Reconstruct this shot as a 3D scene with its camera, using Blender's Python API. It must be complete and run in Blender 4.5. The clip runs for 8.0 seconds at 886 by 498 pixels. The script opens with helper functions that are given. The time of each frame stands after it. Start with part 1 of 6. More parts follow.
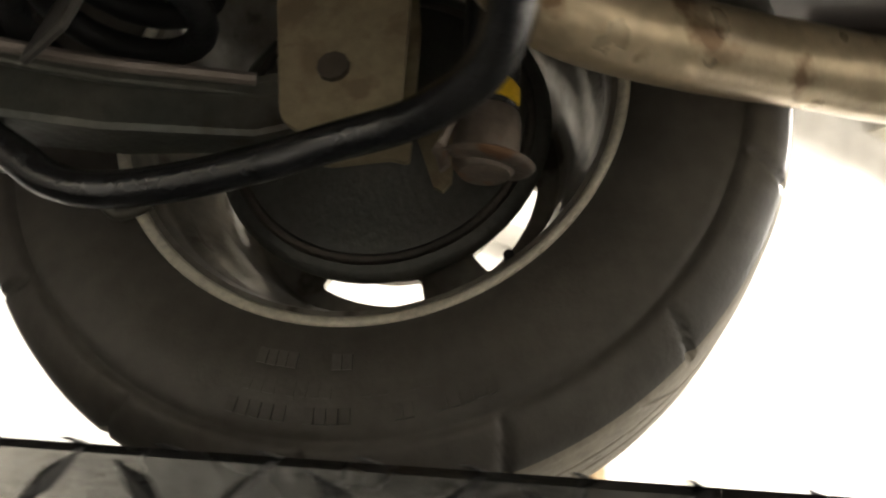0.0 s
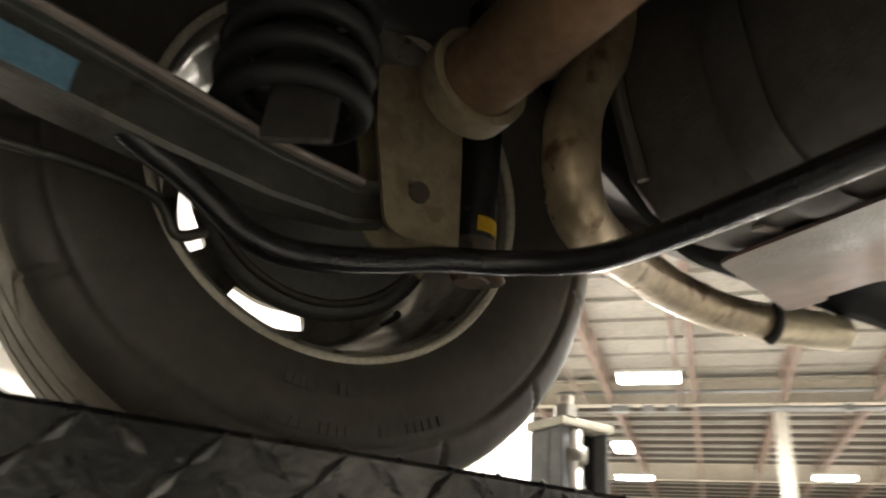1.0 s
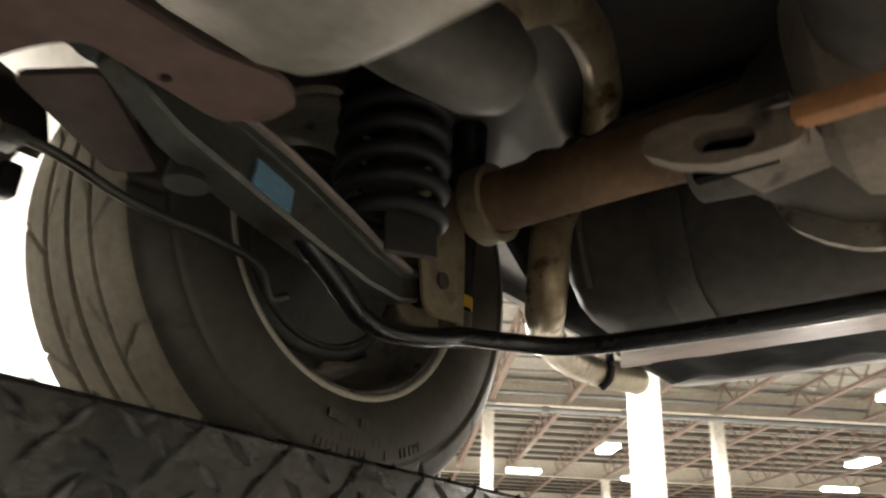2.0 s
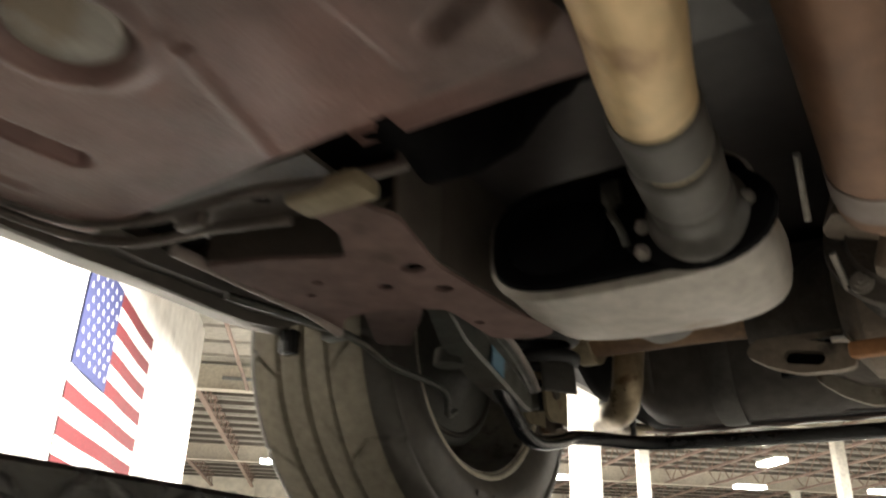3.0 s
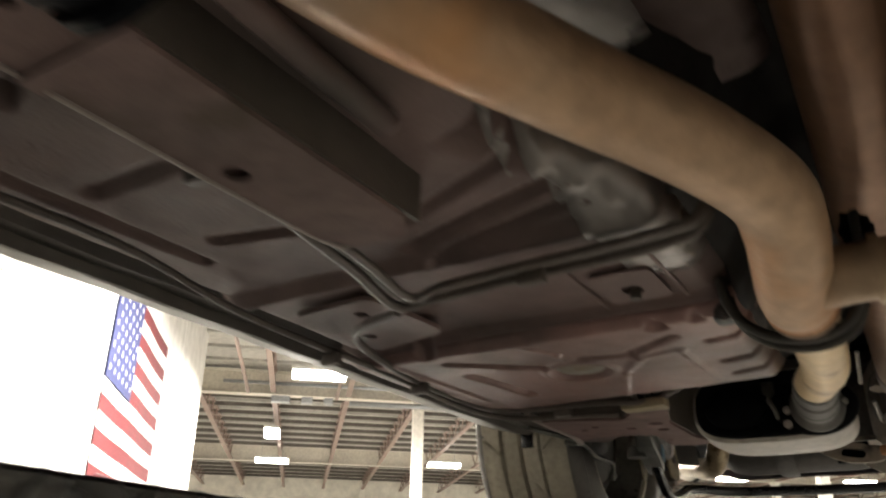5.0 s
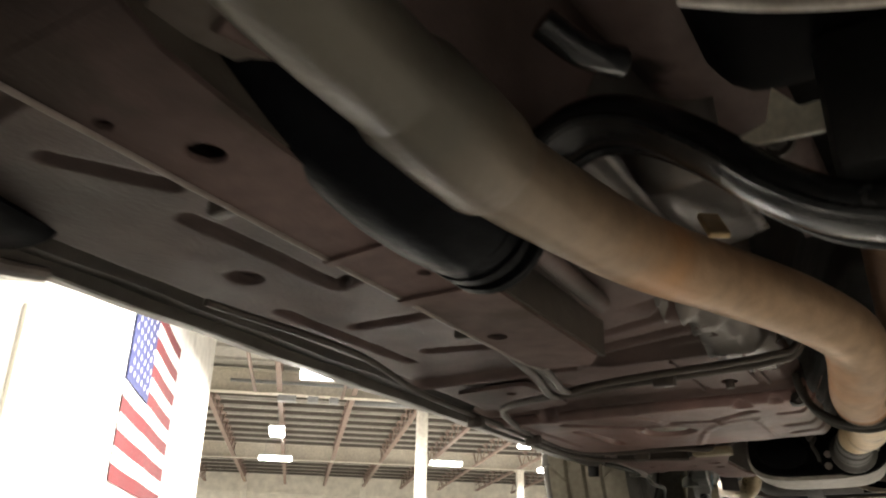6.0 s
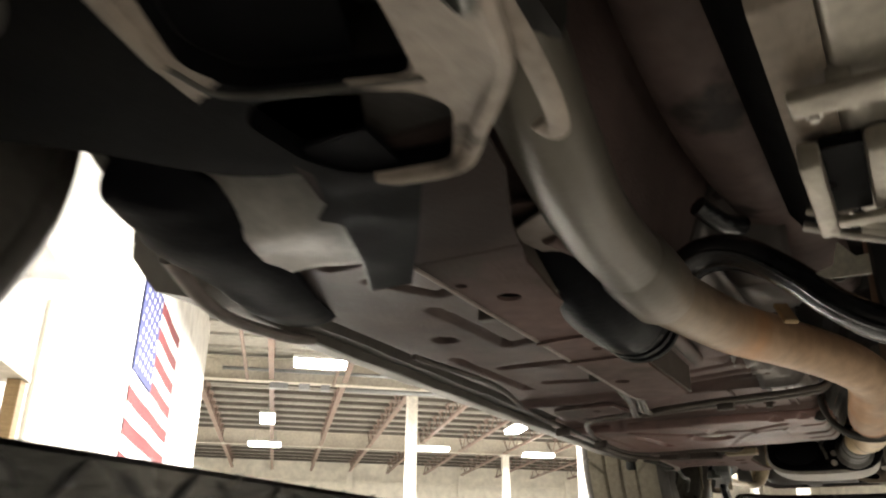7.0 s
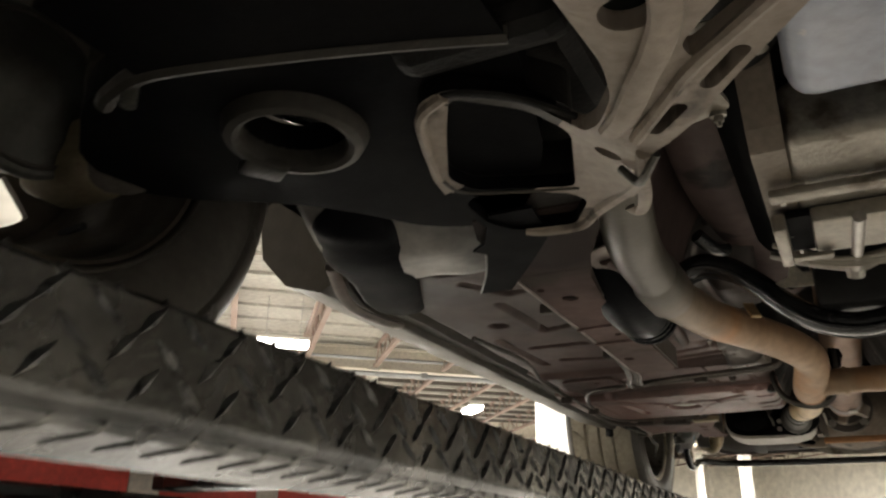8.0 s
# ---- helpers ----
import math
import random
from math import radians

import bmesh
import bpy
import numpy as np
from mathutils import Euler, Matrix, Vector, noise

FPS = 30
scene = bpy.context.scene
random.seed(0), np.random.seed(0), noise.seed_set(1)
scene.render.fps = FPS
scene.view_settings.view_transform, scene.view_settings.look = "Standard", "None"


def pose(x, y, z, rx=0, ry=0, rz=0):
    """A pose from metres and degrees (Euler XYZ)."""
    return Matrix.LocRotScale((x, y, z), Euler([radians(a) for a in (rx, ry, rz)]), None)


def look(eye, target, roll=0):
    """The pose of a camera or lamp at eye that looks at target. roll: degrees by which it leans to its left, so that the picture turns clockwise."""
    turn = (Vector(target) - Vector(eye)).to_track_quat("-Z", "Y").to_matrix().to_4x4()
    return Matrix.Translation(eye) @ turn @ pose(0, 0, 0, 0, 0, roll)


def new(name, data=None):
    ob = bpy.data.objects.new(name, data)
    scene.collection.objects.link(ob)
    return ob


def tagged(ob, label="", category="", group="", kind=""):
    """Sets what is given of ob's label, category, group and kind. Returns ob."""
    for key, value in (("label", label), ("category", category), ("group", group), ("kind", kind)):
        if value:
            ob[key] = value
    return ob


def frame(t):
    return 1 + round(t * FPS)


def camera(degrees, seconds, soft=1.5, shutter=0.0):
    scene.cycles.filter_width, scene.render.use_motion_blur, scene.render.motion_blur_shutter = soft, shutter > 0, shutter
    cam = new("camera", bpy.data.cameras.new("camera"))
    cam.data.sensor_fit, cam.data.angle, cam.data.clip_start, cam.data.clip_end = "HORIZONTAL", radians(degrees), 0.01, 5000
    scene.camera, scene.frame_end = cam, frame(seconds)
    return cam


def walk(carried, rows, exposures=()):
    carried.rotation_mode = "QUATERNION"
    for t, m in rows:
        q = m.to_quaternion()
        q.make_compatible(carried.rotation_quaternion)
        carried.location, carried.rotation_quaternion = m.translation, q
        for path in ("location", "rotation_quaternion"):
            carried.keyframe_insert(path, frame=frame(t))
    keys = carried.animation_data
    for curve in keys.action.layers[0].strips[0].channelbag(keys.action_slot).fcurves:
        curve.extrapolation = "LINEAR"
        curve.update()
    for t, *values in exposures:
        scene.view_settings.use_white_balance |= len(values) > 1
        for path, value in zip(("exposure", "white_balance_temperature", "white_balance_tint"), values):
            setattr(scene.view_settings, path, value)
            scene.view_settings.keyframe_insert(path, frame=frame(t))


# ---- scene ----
cam = camera(58.5, 8.0, soft=2.1, shutter=0.5)
PATH = [
    (0, (-0.121, 0.165, 1.707), (-1.939, -0.139, 2.484), 4.9),
    (0.5, (-0.051, -0.051, 1.693), (-1.838, 0.333, 2.503), 4.4),
    (1, (0.04, -0.273, 1.666), (-1.546, 0.631, 2.481), 3.9),
    (1.2, (0.041, -0.365, 1.654), (-1.444, 0.696, 2.473), 3.5),
    (2.5, (0.041, -0.881, 1.647), (-1.017, 0.609, 2.46), 2.4),
    (3, (0.027, -1.15, 1.687), (-0.988, 0.37, 2.499), 1.9),
    (3.5, (0.031, -1.358, 1.692), (-0.967, 0.177, 2.497), 1.3),
    (4, (0.045, -1.516, 1.672), (-0.94, 0.028, 2.475), 1.1),
    (4.5, (0.069, -1.719, 1.671), (-0.91, -0.17, 2.47), 0.9),
    (5, (0.038, -1.941, 1.694), (-0.937, -0.388, 2.493), 1.0),
    (5.2, (0.025, -2.026, 1.708), (-0.955, -0.475, 2.505), 1.2),
    (6.5, (0.019, -2.457, 1.719), (-0.94, -0.885, 2.499), 1.1),
    (7, (0.005, -2.681, 1.7), (-0.935, -1.087, 2.458), 0.8),
    (7.5, (0.013, -2.905, 1.689), (-0.896, -1.282, 2.423), 0.5),
    (8, (0.015, -3.051, 1.613), (-0.834, -1.388, 2.329), 0.6),
]
walk(cam, [(t, look(eye, target, roll)) for t, eye, target, roll in PATH], exposures=[(0.0, 0.36), (0.6, 0.12), (1.2, 0.1), (2.5, 0.05), (6.0, 0.03), (6.5, 0.17), (7.0, 0.32), (7.5, 0.12), (8.0, 0.05)])

# ---------------------------------------------------------------- light
world = bpy.data.worlds.new("world")
scene.world = world
world.use_nodes = True
world.node_tree.nodes["Background"].inputs[0].default_value = (0.75, 0.82, 0.9, 1)
world.node_tree.nodes["Background"].inputs[1].default_value = 0.05

LAMP_WATTS = 1230.0
LAMP_GLOW = 30.0

# The hall is turned against the car: a runs along the flag wall, b across it.
TURN = radians(41.5)
AX = Vector((-math.sin(TURN), math.cos(TURN), 0))
BX = Vector((math.cos(TURN), math.sin(TURN), 0))
HALL = Matrix(((AX.x, BX.x, 0, 0), (AX.y, BX.y, 0, 0), (0, 0, 1, 0), (0, 0, 0, 1)))


# ---------------------------------------------------------------- materials
def mat(name, color, rough=0.6, metal=0.0, noise_scale=0.0, second=None, mix=(0.4, 0.7), bump=0.0, bump_scale=120.0,
        spots=None, spot_scale=14.0, spot_range=(0.58, 0.66), rough_var=0.0, coat=0.0, stretch=None, spec=0.5):
    """A surface with large-scale stains, fine grain and relief, in metres."""
    m = bpy.data.materials.new(name)
    m.use_nodes = True
    nt = m.node_tree
    bs = nt.nodes["Principled BSDF"]
    bs.inputs["Roughness"].default_value = rough
    bs.inputs["Metallic"].default_value = metal
    bs.inputs["Coat Weight"].default_value = coat
    bs.inputs["Specular IOR Level"].default_value = spec
    bs.inputs["Base Color"].default_value = (*color, 1)
    tc = nt.nodes.new("ShaderNodeTexCoord")
    vec = tc.outputs["Object"]
    if stretch:
        mp = nt.nodes.new("ShaderNodeMapping")
        mp.inputs["Scale"].default_value = stretch
        nt.links.new(vec, mp.inputs["Vector"])
        vec = mp.outputs["Vector"]

    def noisy(scale, detail=6.0):
        n = nt.nodes.new("ShaderNodeTexNoise")
        n.inputs["Scale"].default_value = scale
        n.inputs["Detail"].default_value = detail
        nt.links.new(vec, n.inputs["Vector"])
        return n.outputs["Fac"]

    def ramp(fac, lo, hi):
        r = nt.nodes.new("ShaderNodeMapRange")
        r.inputs["From Min"].default_value, r.inputs["From Max"].default_value = lo, hi
        nt.links.new(fac, r.inputs["Value"])
        return r.outputs["Result"]

    def blend(fac, c1, c2):
        x = nt.nodes.new("ShaderNodeMix")
        x.data_type = "RGBA"
        nt.links.new(fac, x.inputs["Factor"])
        for sock, c in ((x.inputs[6], c1), (x.inputs[7], c2)):
            if isinstance(c, tuple):
                sock.default_value = (*c, 1)
            else:
                nt.links.new(c, sock)
        return x.outputs[2]

    col = color
    if second:
        col = blend(ramp(noisy(noise_scale), *mix), color, second)
        fine = blend(ramp(noisy(noise_scale * 9, 3.0), 0.3, 0.75), (0.82, 0.82, 0.82), (1.12, 1.12, 1.12))
        mul = nt.nodes.new("ShaderNodeMix")
        mul.data_type, mul.blend_type = "RGBA", "MULTIPLY"
        mul.inputs["Factor"].default_value = 1
        nt.links.new(col, mul.inputs[6])
        nt.links.new(fine, mul.inputs[7])
        col = mul.outputs[2]
    if spots:
        col = blend(ramp(noisy(spot_scale, 8.0), *spot_range), col, spots)
    if not isinstance(col, tuple):
        nt.links.new(col, bs.inputs["Base Color"])
    if rough_var:
        r = nt.nodes.new("ShaderNodeMapRange")
        r.inputs["To Min"].default_value, r.inputs["To Max"].default_value = max(0.05, rough - rough_var), min(1, rough + rough_var)
        nt.links.new(noisy((noise_scale or 8) * 2.7), r.inputs["Value"])
        nt.links.new(r.outputs["Result"], bs.inputs["Roughness"])
    if bump:
        b = nt.nodes.new("ShaderNodeBump")
        b.inputs["Strength"].default_value = bump
        b.inputs["Distance"].default_value = 0.002
        nt.links.new(noisy(bump_scale, 5.0), b.inputs["Height"])
        nt.links.new(b.outputs["Normal"], bs.inputs["Normal"])
    return m


def glow(name, color, strength):
    m = bpy.data.materials.new(name)
    m.use_nodes = True
    bs = m.node_tree.nodes["Principled BSDF"]
    bs.inputs["Base Color"].default_value = (0.9, 0.9, 0.88, 1)
    bs.inputs["Emission Color"].default_value = (*color, 1)
    bs.inputs["Emission Strength"].default_value = strength
    return m


M_PAN = mat("pan_paint", (0.275, 0.162, 0.142), 0.43, 0, 4.0, (0.15, 0.103, 0.092), mix=(0.42, 0.6), bump=0.5, bump_scale=260, spots=(0.09, 0.075, 0.065), spot_scale=5.0, spot_range=(0.56, 0.74), rough_var=0.15)
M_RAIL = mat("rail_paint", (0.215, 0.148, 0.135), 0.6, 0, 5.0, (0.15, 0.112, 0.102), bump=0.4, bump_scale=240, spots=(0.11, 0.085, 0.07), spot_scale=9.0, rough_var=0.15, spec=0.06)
M_BLACK = mat("black_paint", (0.016, 0.017, 0.019), 0.22, 0, 9.0, (0.03, 0.03, 0.031), bump=0.25, bump_scale=300, rough_var=0.12, coat=0.2)
M_DARK = mat("dark_steel", (0.014, 0.0135, 0.013), 0.6, 0, 8.0, (0.028, 0.025, 0.022), bump=0.5, bump_scale=200, rough_var=0.2, spec=0.15)
M_ARM = mat("grimy_steel", (0.075, 0.081, 0.072), 0.4, 0.4, 10.0, (0.12, 0.114, 0.096), bump=0.4, bump_scale=220, spots=(0.05, 0.04, 0.03), rough_var=0.2)
M_PIPE = mat("stained_exhaust_steel", (0.57, 0.41, 0.215), 0.4, 0.35, 7.0, (0.67, 0.51, 0.285), bump=0.35, bump_scale=150, spots=(0.3, 0.19, 0.095), spot_scale=16, spot_range=(0.62, 0.72), rough_var=0.15)
M_PIPE2 = mat("dull_exhaust_steel", (0.40, 0.29, 0.19), 0.5, 0.35, 6.0, (0.3, 0.21, 0.135), bump=0.35, bump_scale=150, spots=(0.46, 0.2, 0.06), spot_scale=4.0, spot_range=(0.5, 0.66), rough_var=0.15)
M_TAIL = mat("aged_tailpipe_steel", (0.54, 0.44, 0.29), 0.32, 0.5, 9.0, (0.28, 0.22, 0.14), bump=0.3, bump_scale=160, spots=(0.16, 0.10, 0.05), spot_scale=22, rough_var=0.15)
M_TIP = mat("pale_tip_steel", (0.66, 0.58, 0.42), 0.34, 0.4, 9.0, (0.55, 0.47, 0.33), bump=0.3, bump_scale=160, spots=(0.4, 0.3, 0.18), spot_scale=18, rough_var=0.12)
M_RUST = mat("rusty_axle_steel", (0.25, 0.155, 0.087), 0.65, 0.25, 9.0, (0.13, 0.08, 0.05), bump=0.6, bump_scale=150, spots=(0.25, 0.15, 0.08), spot_scale=20, rough_var=0.15)
M_SHAFT = mat("brown_shaft_steel", (0.29, 0.16, 0.09), 0.45, 0.4, 5.0, (0.19, 0.105, 0.064), bump=0.3, bump_scale=180, rough_var=0.15)
M_IRON = mat("grey_cast_iron", (0.115, 0.1, 0.085), 0.6, 0.3, 10.0, (0.05, 0.046, 0.042), bump=0.8, bump_scale=190, rough_var=0.15)
M_OCHRE = mat("dusty_bracket_steel", (0.32, 0.27, 0.175), 0.6, 0.2, 12.0, (0.27, 0.225, 0.15), bump=0.3, bump_scale=220, spots=(0.22, 0.17, 0.11), spot_scale=26, rough_var=0.12)
M_MUFFLER = mat("muffler_steel", (0.36, 0.337, 0.297), 0.42, 0.35, 8.0, (0.40, 0.372, 0.332), bump=0.3, bump_scale=160, spots=(0.28, 0.23, 0.17), spot_scale=12, rough_var=0.15)
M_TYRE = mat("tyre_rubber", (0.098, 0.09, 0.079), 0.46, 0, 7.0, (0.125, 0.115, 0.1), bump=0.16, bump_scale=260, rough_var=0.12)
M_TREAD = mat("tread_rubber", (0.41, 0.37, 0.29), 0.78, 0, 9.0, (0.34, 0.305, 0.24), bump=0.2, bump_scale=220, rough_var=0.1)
M_RIM = mat("rim_paint", (0.46, 0.435, 0.38), 0.33, 0.55, 9.0, (0.22, 0.205, 0.18), bump=0.15, bump_scale=200, spots=(0.13, 0.11, 0.09), spot_scale=18, rough_var=0.12)
M_LIP = mat("rim_lip", (0.85, 0.81, 0.68), 0.4, 0.0, 20.0, (0.68, 0.63, 0.52), bump=0.1)
M_LINER = mat("liner_plastic", (0.3, 0.29, 0.275), 0.6, 0, 4.0, (0.11, 0.105, 0.1), bump=0.6, bump_scale=90, rough_var=0.15)
M_KMEM = mat("crossmember_steel", (0.36, 0.305, 0.255), 0.55, 0.2, 9.0, (0.28, 0.235, 0.195), bump=0.4, bump_scale=200, spots=(0.1, 0.08, 0.065), spot_scale=16, rough_var=0.15)
M_ALU = mat("cast_aluminium", (0.45, 0.42, 0.36), 0.45, 0.6, 12.0, (0.33, 0.30, 0.25), bump=0.6, bump_scale=200, spots=(0.15, 0.12, 0.09), spot_scale=18, rough_var=0.15)
M_OIL = mat("blue_grey_paint", (0.22, 0.27, 0.38), 0.32, 0.1, 9.0, (0.33, 0.35, 0.41), bump=0.2, bump_scale=150, spots=(0.5, 0.48, 0.45), spot_scale=30, spot_range=(0.66, 0.7), rough_var=0.1)
M_YELLOW = mat("yellow_tape", (0.75, 0.48, 0.02), 0.5, 0, 30.0, (0.6, 0.36, 0.015), bump=0.1)
M_BLUE = mat("blue_sticker", (0.13, 0.28, 0.40), 0.5, 0, 25.0, (0.18, 0.34, 0.46), bump=0.1)
M_BODY = mat("body_paint", (0.05, 0.045, 0.045), 0.35, 0, 4.0, (0.06, 0.052, 0.05), coat=0.3, bump=0.05)
M_VALANCE = mat("valance_plastic", (0.30, 0.245, 0.22), 0.5, 0, 5.0, (0.24, 0.2, 0.18), bump=0.25, bump_scale=150, rough_var=0.1)
M_BRIGHT = mat("bare_steel", (0.55, 0.53, 0.49), 0.35, 0.7, 30.0, (0.4, 0.37, 0.33), bump=0.2)
M_COIL = mat("sooty_spring_steel", (0.014, 0.015, 0.016), 0.5, 0, 12.0, (0.024, 0.024, 0.024), bump=0.4, bump_scale=200, rough_var=0.15, spec=0.3)
M_FLAP = mat("dull_flap_rubber", (0.008, 0.0082, 0.0105), 0.6, 0, 5.0, (0.014, 0.014, 0.0155), bump=0.3, bump_scale=120, rough_var=0.15, spec=0.03)
# Near-black; in recesses and backings it stands in for their shade.
M_NEARBLACK = mat("near_black_steel", (0.005, 0.005, 0.0058), 0.6, 0, 9.0, (0.009, 0.0085, 0.0085), bump=0.15, bump_scale=200, rough_var=0.12, spec=0.03)
M_SEAT = mat("dark_worn_lip", (0.055, 0.049, 0.04), 0.6, 0.1, 14.0, (0.03, 0.027, 0.022), bump=0.4, bump_scale=180, rough_var=0.15)
M_CAST = mat("dull_cast_iron", (0.25, 0.205, 0.16), 0.55, 0.2, 12.0, (0.17, 0.135, 0.105), bump=0.7, bump_scale=170, spots=(0.05, 0.04, 0.033), spot_scale=16, rough_var=0.15)
M_CLAMP = mat("dusty_clamp_steel", (0.2, 0.165, 0.135), 0.5, 0.3, 16.0, (0.12, 0.1, 0.085), bump=0.5, bump_scale=180, spots=(0.2, 0.11, 0.06), spot_scale=30, rough_var=0.15)
M_ORANGE = mat("orange_rust", (0.42, 0.2, 0.085), 0.7, 0, 18.0, (0.3, 0.14, 0.06), bump=0.5, bump_scale=150)
M_GUARD = mat("scuffed_guard_plastic", (0.6, 0.575, 0.53), 0.45, 0, 6.0, (0.15, 0.143, 0.133), mix=(0.42, 0.66), bump=0.4, bump_scale=90, rough_var=0.15)
M_TANK = mat("black_moulded_plastic", (0.08, 0.074, 0.068), 0.5, 0, 6.0, (0.105, 0.096, 0.087), bump=0.4, bump_scale=260, rough_var=0.1, spec=0.2)
M_STRAP = mat("grey_strap_steel", (0.09, 0.085, 0.078), 0.5, 0.2, 12.0, (0.07, 0.065, 0.06), bump=0.3)
M_SILL = mat("dull_sill_paint", (0.098, 0.082, 0.066), 0.5, 0, 4.0, (0.07, 0.058, 0.048), bump=0.4, bump_scale=200, rough_var=0.12)
M_RUBBER = mat("black_canister_rubber", (0.004, 0.0045, 0.006), 0.4, 0, 12.0, (0.008, 0.0085, 0.01), bump=0.3, bump_scale=150, rough_var=0.1, spec=0.02)
# Pale grey of the sheets that stand in for light on the tunnel flank.
M_FLANK = mat("pale_flank_sheet", (0.26, 0.242, 0.228), 0.3, 0.5, 3.5, (0.15, 0.133, 0.123), mix=(0.35, 0.68), bump=0.3, bump_scale=160, rough_var=0.12)
M_DUSTSHIELD = mat("dusty_dark_shield", (0.085, 0.088, 0.078), 0.5, 0.2, 14.0, (0.085, 0.08, 0.07), bump=0.5, bump_scale=120, rough_var=0.15)
M_COLLAR = mat("sooted_collar_steel", (0.075, 0.07, 0.06), 0.5, 0.2, 10.0, (0.05, 0.047, 0.042), bump=0.3, rough_var=0.1)
# Dirty brown rim, darkened too for the low light at the front wheel.
M_DARKRIM = mat("dark_dirty_rim", (0.1, 0.085, 0.068), 0.5, 0.2, 9.0, (0.06, 0.05, 0.04), bump=0.3, bump_scale=180, rough_var=0.12)
M_GREYWALL = mat("low_bounce_grey", (0.2, 0.195, 0.185), 0.7, 0, 0.5, (0.165, 0.16, 0.15), bump=0.2, bump_scale=30)
M_DARKRAIL = mat("dark_rail_paint", (0.16, 0.115, 0.105), 0.55, 0, 5.0, (0.1, 0.074, 0.068), bump=0.4, bump_scale=200, spots=(0.03, 0.024, 0.022), spot_scale=9.0, rough_var=0.12, spec=0.15)
M_PIPE3 = mat("heat_tinted_exhaust_steel", (0.46, 0.31, 0.19), 0.48, 0.3, 6.0, (0.36, 0.22, 0.12), bump=0.35, bump_scale=150, spots=(0.52, 0.24, 0.075), spot_scale=4.0, spot_range=(0.48, 0.64), rough_var=0.15)
# heat tint turns to grey scale towards the engine, darkened for the dimmer light
nt = M_PIPE3.node_tree
bs = nt.nodes["Principled BSDF"]
tinted = bs.inputs["Base Color"].links[0].from_socket
along = nt.nodes.new("ShaderNodeSeparateXYZ")
nt.links.new(nt.nodes.new("ShaderNodeTexCoord").outputs["Object"], along.inputs[0])
fade = nt.nodes.new("ShaderNodeMapRange")
fade.inputs["From Min"].default_value, fade.inputs["From Max"].default_value = -0.34, -0.66
nt.links.new(along.outputs["Y"], fade.inputs["Value"])
tint = nt.nodes.new("ShaderNodeMix")
tint.data_type = "RGBA"
tint.inputs[7].default_value = (0.125, 0.112, 0.09, 1)
nt.links.new(fade.outputs["Result"], tint.inputs["Factor"])
nt.links.new(tinted, tint.inputs[6])
nt.links.new(tint.outputs[2], bs.inputs["Base Color"])
# rails darken towards the engine with a ragged edge; shade put into the colour
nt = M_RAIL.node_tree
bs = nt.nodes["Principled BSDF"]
rail_base = bs.inputs["Base Color"].links[0].from_socket
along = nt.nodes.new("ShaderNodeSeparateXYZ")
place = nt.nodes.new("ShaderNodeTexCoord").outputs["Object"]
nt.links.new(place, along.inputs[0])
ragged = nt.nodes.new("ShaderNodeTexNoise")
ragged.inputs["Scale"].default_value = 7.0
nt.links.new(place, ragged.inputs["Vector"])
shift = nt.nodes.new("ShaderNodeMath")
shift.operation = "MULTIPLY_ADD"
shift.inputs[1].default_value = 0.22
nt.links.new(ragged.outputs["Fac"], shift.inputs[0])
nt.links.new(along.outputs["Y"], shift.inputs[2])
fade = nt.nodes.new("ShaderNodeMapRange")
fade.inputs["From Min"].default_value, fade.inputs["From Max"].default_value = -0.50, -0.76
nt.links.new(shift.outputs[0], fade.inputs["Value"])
rail_shade = nt.nodes.new("ShaderNodeMix")
rail_shade.data_type = "RGBA"
rail_shade.inputs[7].default_value = (0.036, 0.026, 0.023, 1)
nt.links.new(fade.outputs["Result"], rail_shade.inputs["Factor"])
nt.links.new(rail_base, rail_shade.inputs[6])
nt.links.new(rail_shade.outputs[2], bs.inputs["Base Color"])
M_LINE = mat("dusty_line_paint", (0.115, 0.095, 0.08), 0.5, 0.1, 12.0, (0.085, 0.07, 0.06), bump=0.3, rough_var=0.1)
M_DULLSHIELD = mat("dull_heat_shield", (0.3, 0.26, 0.235), 0.42, 0.4, 6.0, (0.23, 0.195, 0.175), bump=0.4, bump_scale=140, rough_var=0.15)
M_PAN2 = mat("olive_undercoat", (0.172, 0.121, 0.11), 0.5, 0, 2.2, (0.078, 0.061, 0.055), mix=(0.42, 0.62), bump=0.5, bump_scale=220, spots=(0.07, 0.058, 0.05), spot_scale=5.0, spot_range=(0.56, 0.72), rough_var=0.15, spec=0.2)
M_HOSE = mat("hose_rubber", (0.02, 0.02, 0.02), 0.5, 0, 30.0, (0.03, 0.03, 0.03), bump=0.3)

M_LIFT = mat("worn_black_tread_plate", (0.10, 0.102, 0.103), 0.26, 0.9, 7.0, (0.28, 0.28, 0.273), mix=(0.4, 0.72), bump=0.35, bump_scale=160, spots=(0.14, 0.138, 0.134), spot_scale=11, spot_range=(0.6, 0.72), rough_var=0.12)
M_LUG = mat("worn_lug_steel", (0.06, 0.061, 0.061), 0.3, 0.5, 22.0, (0.25, 0.246, 0.236), mix=(0.5, 0.75), bump=0.2, rough_var=0.15)
M_POST = mat("grey_post_paint", (0.19, 0.195, 0.2), 0.4, 0.1, 6.0, (0.14, 0.145, 0.15), bump=0.2, rough_var=0.1)
M_TAPE_RED = mat("red_marking_tape", (0.75, 0.09, 0.07), 0.5, 0, 14.0, (0.62, 0.07, 0.055), bump=0.15)
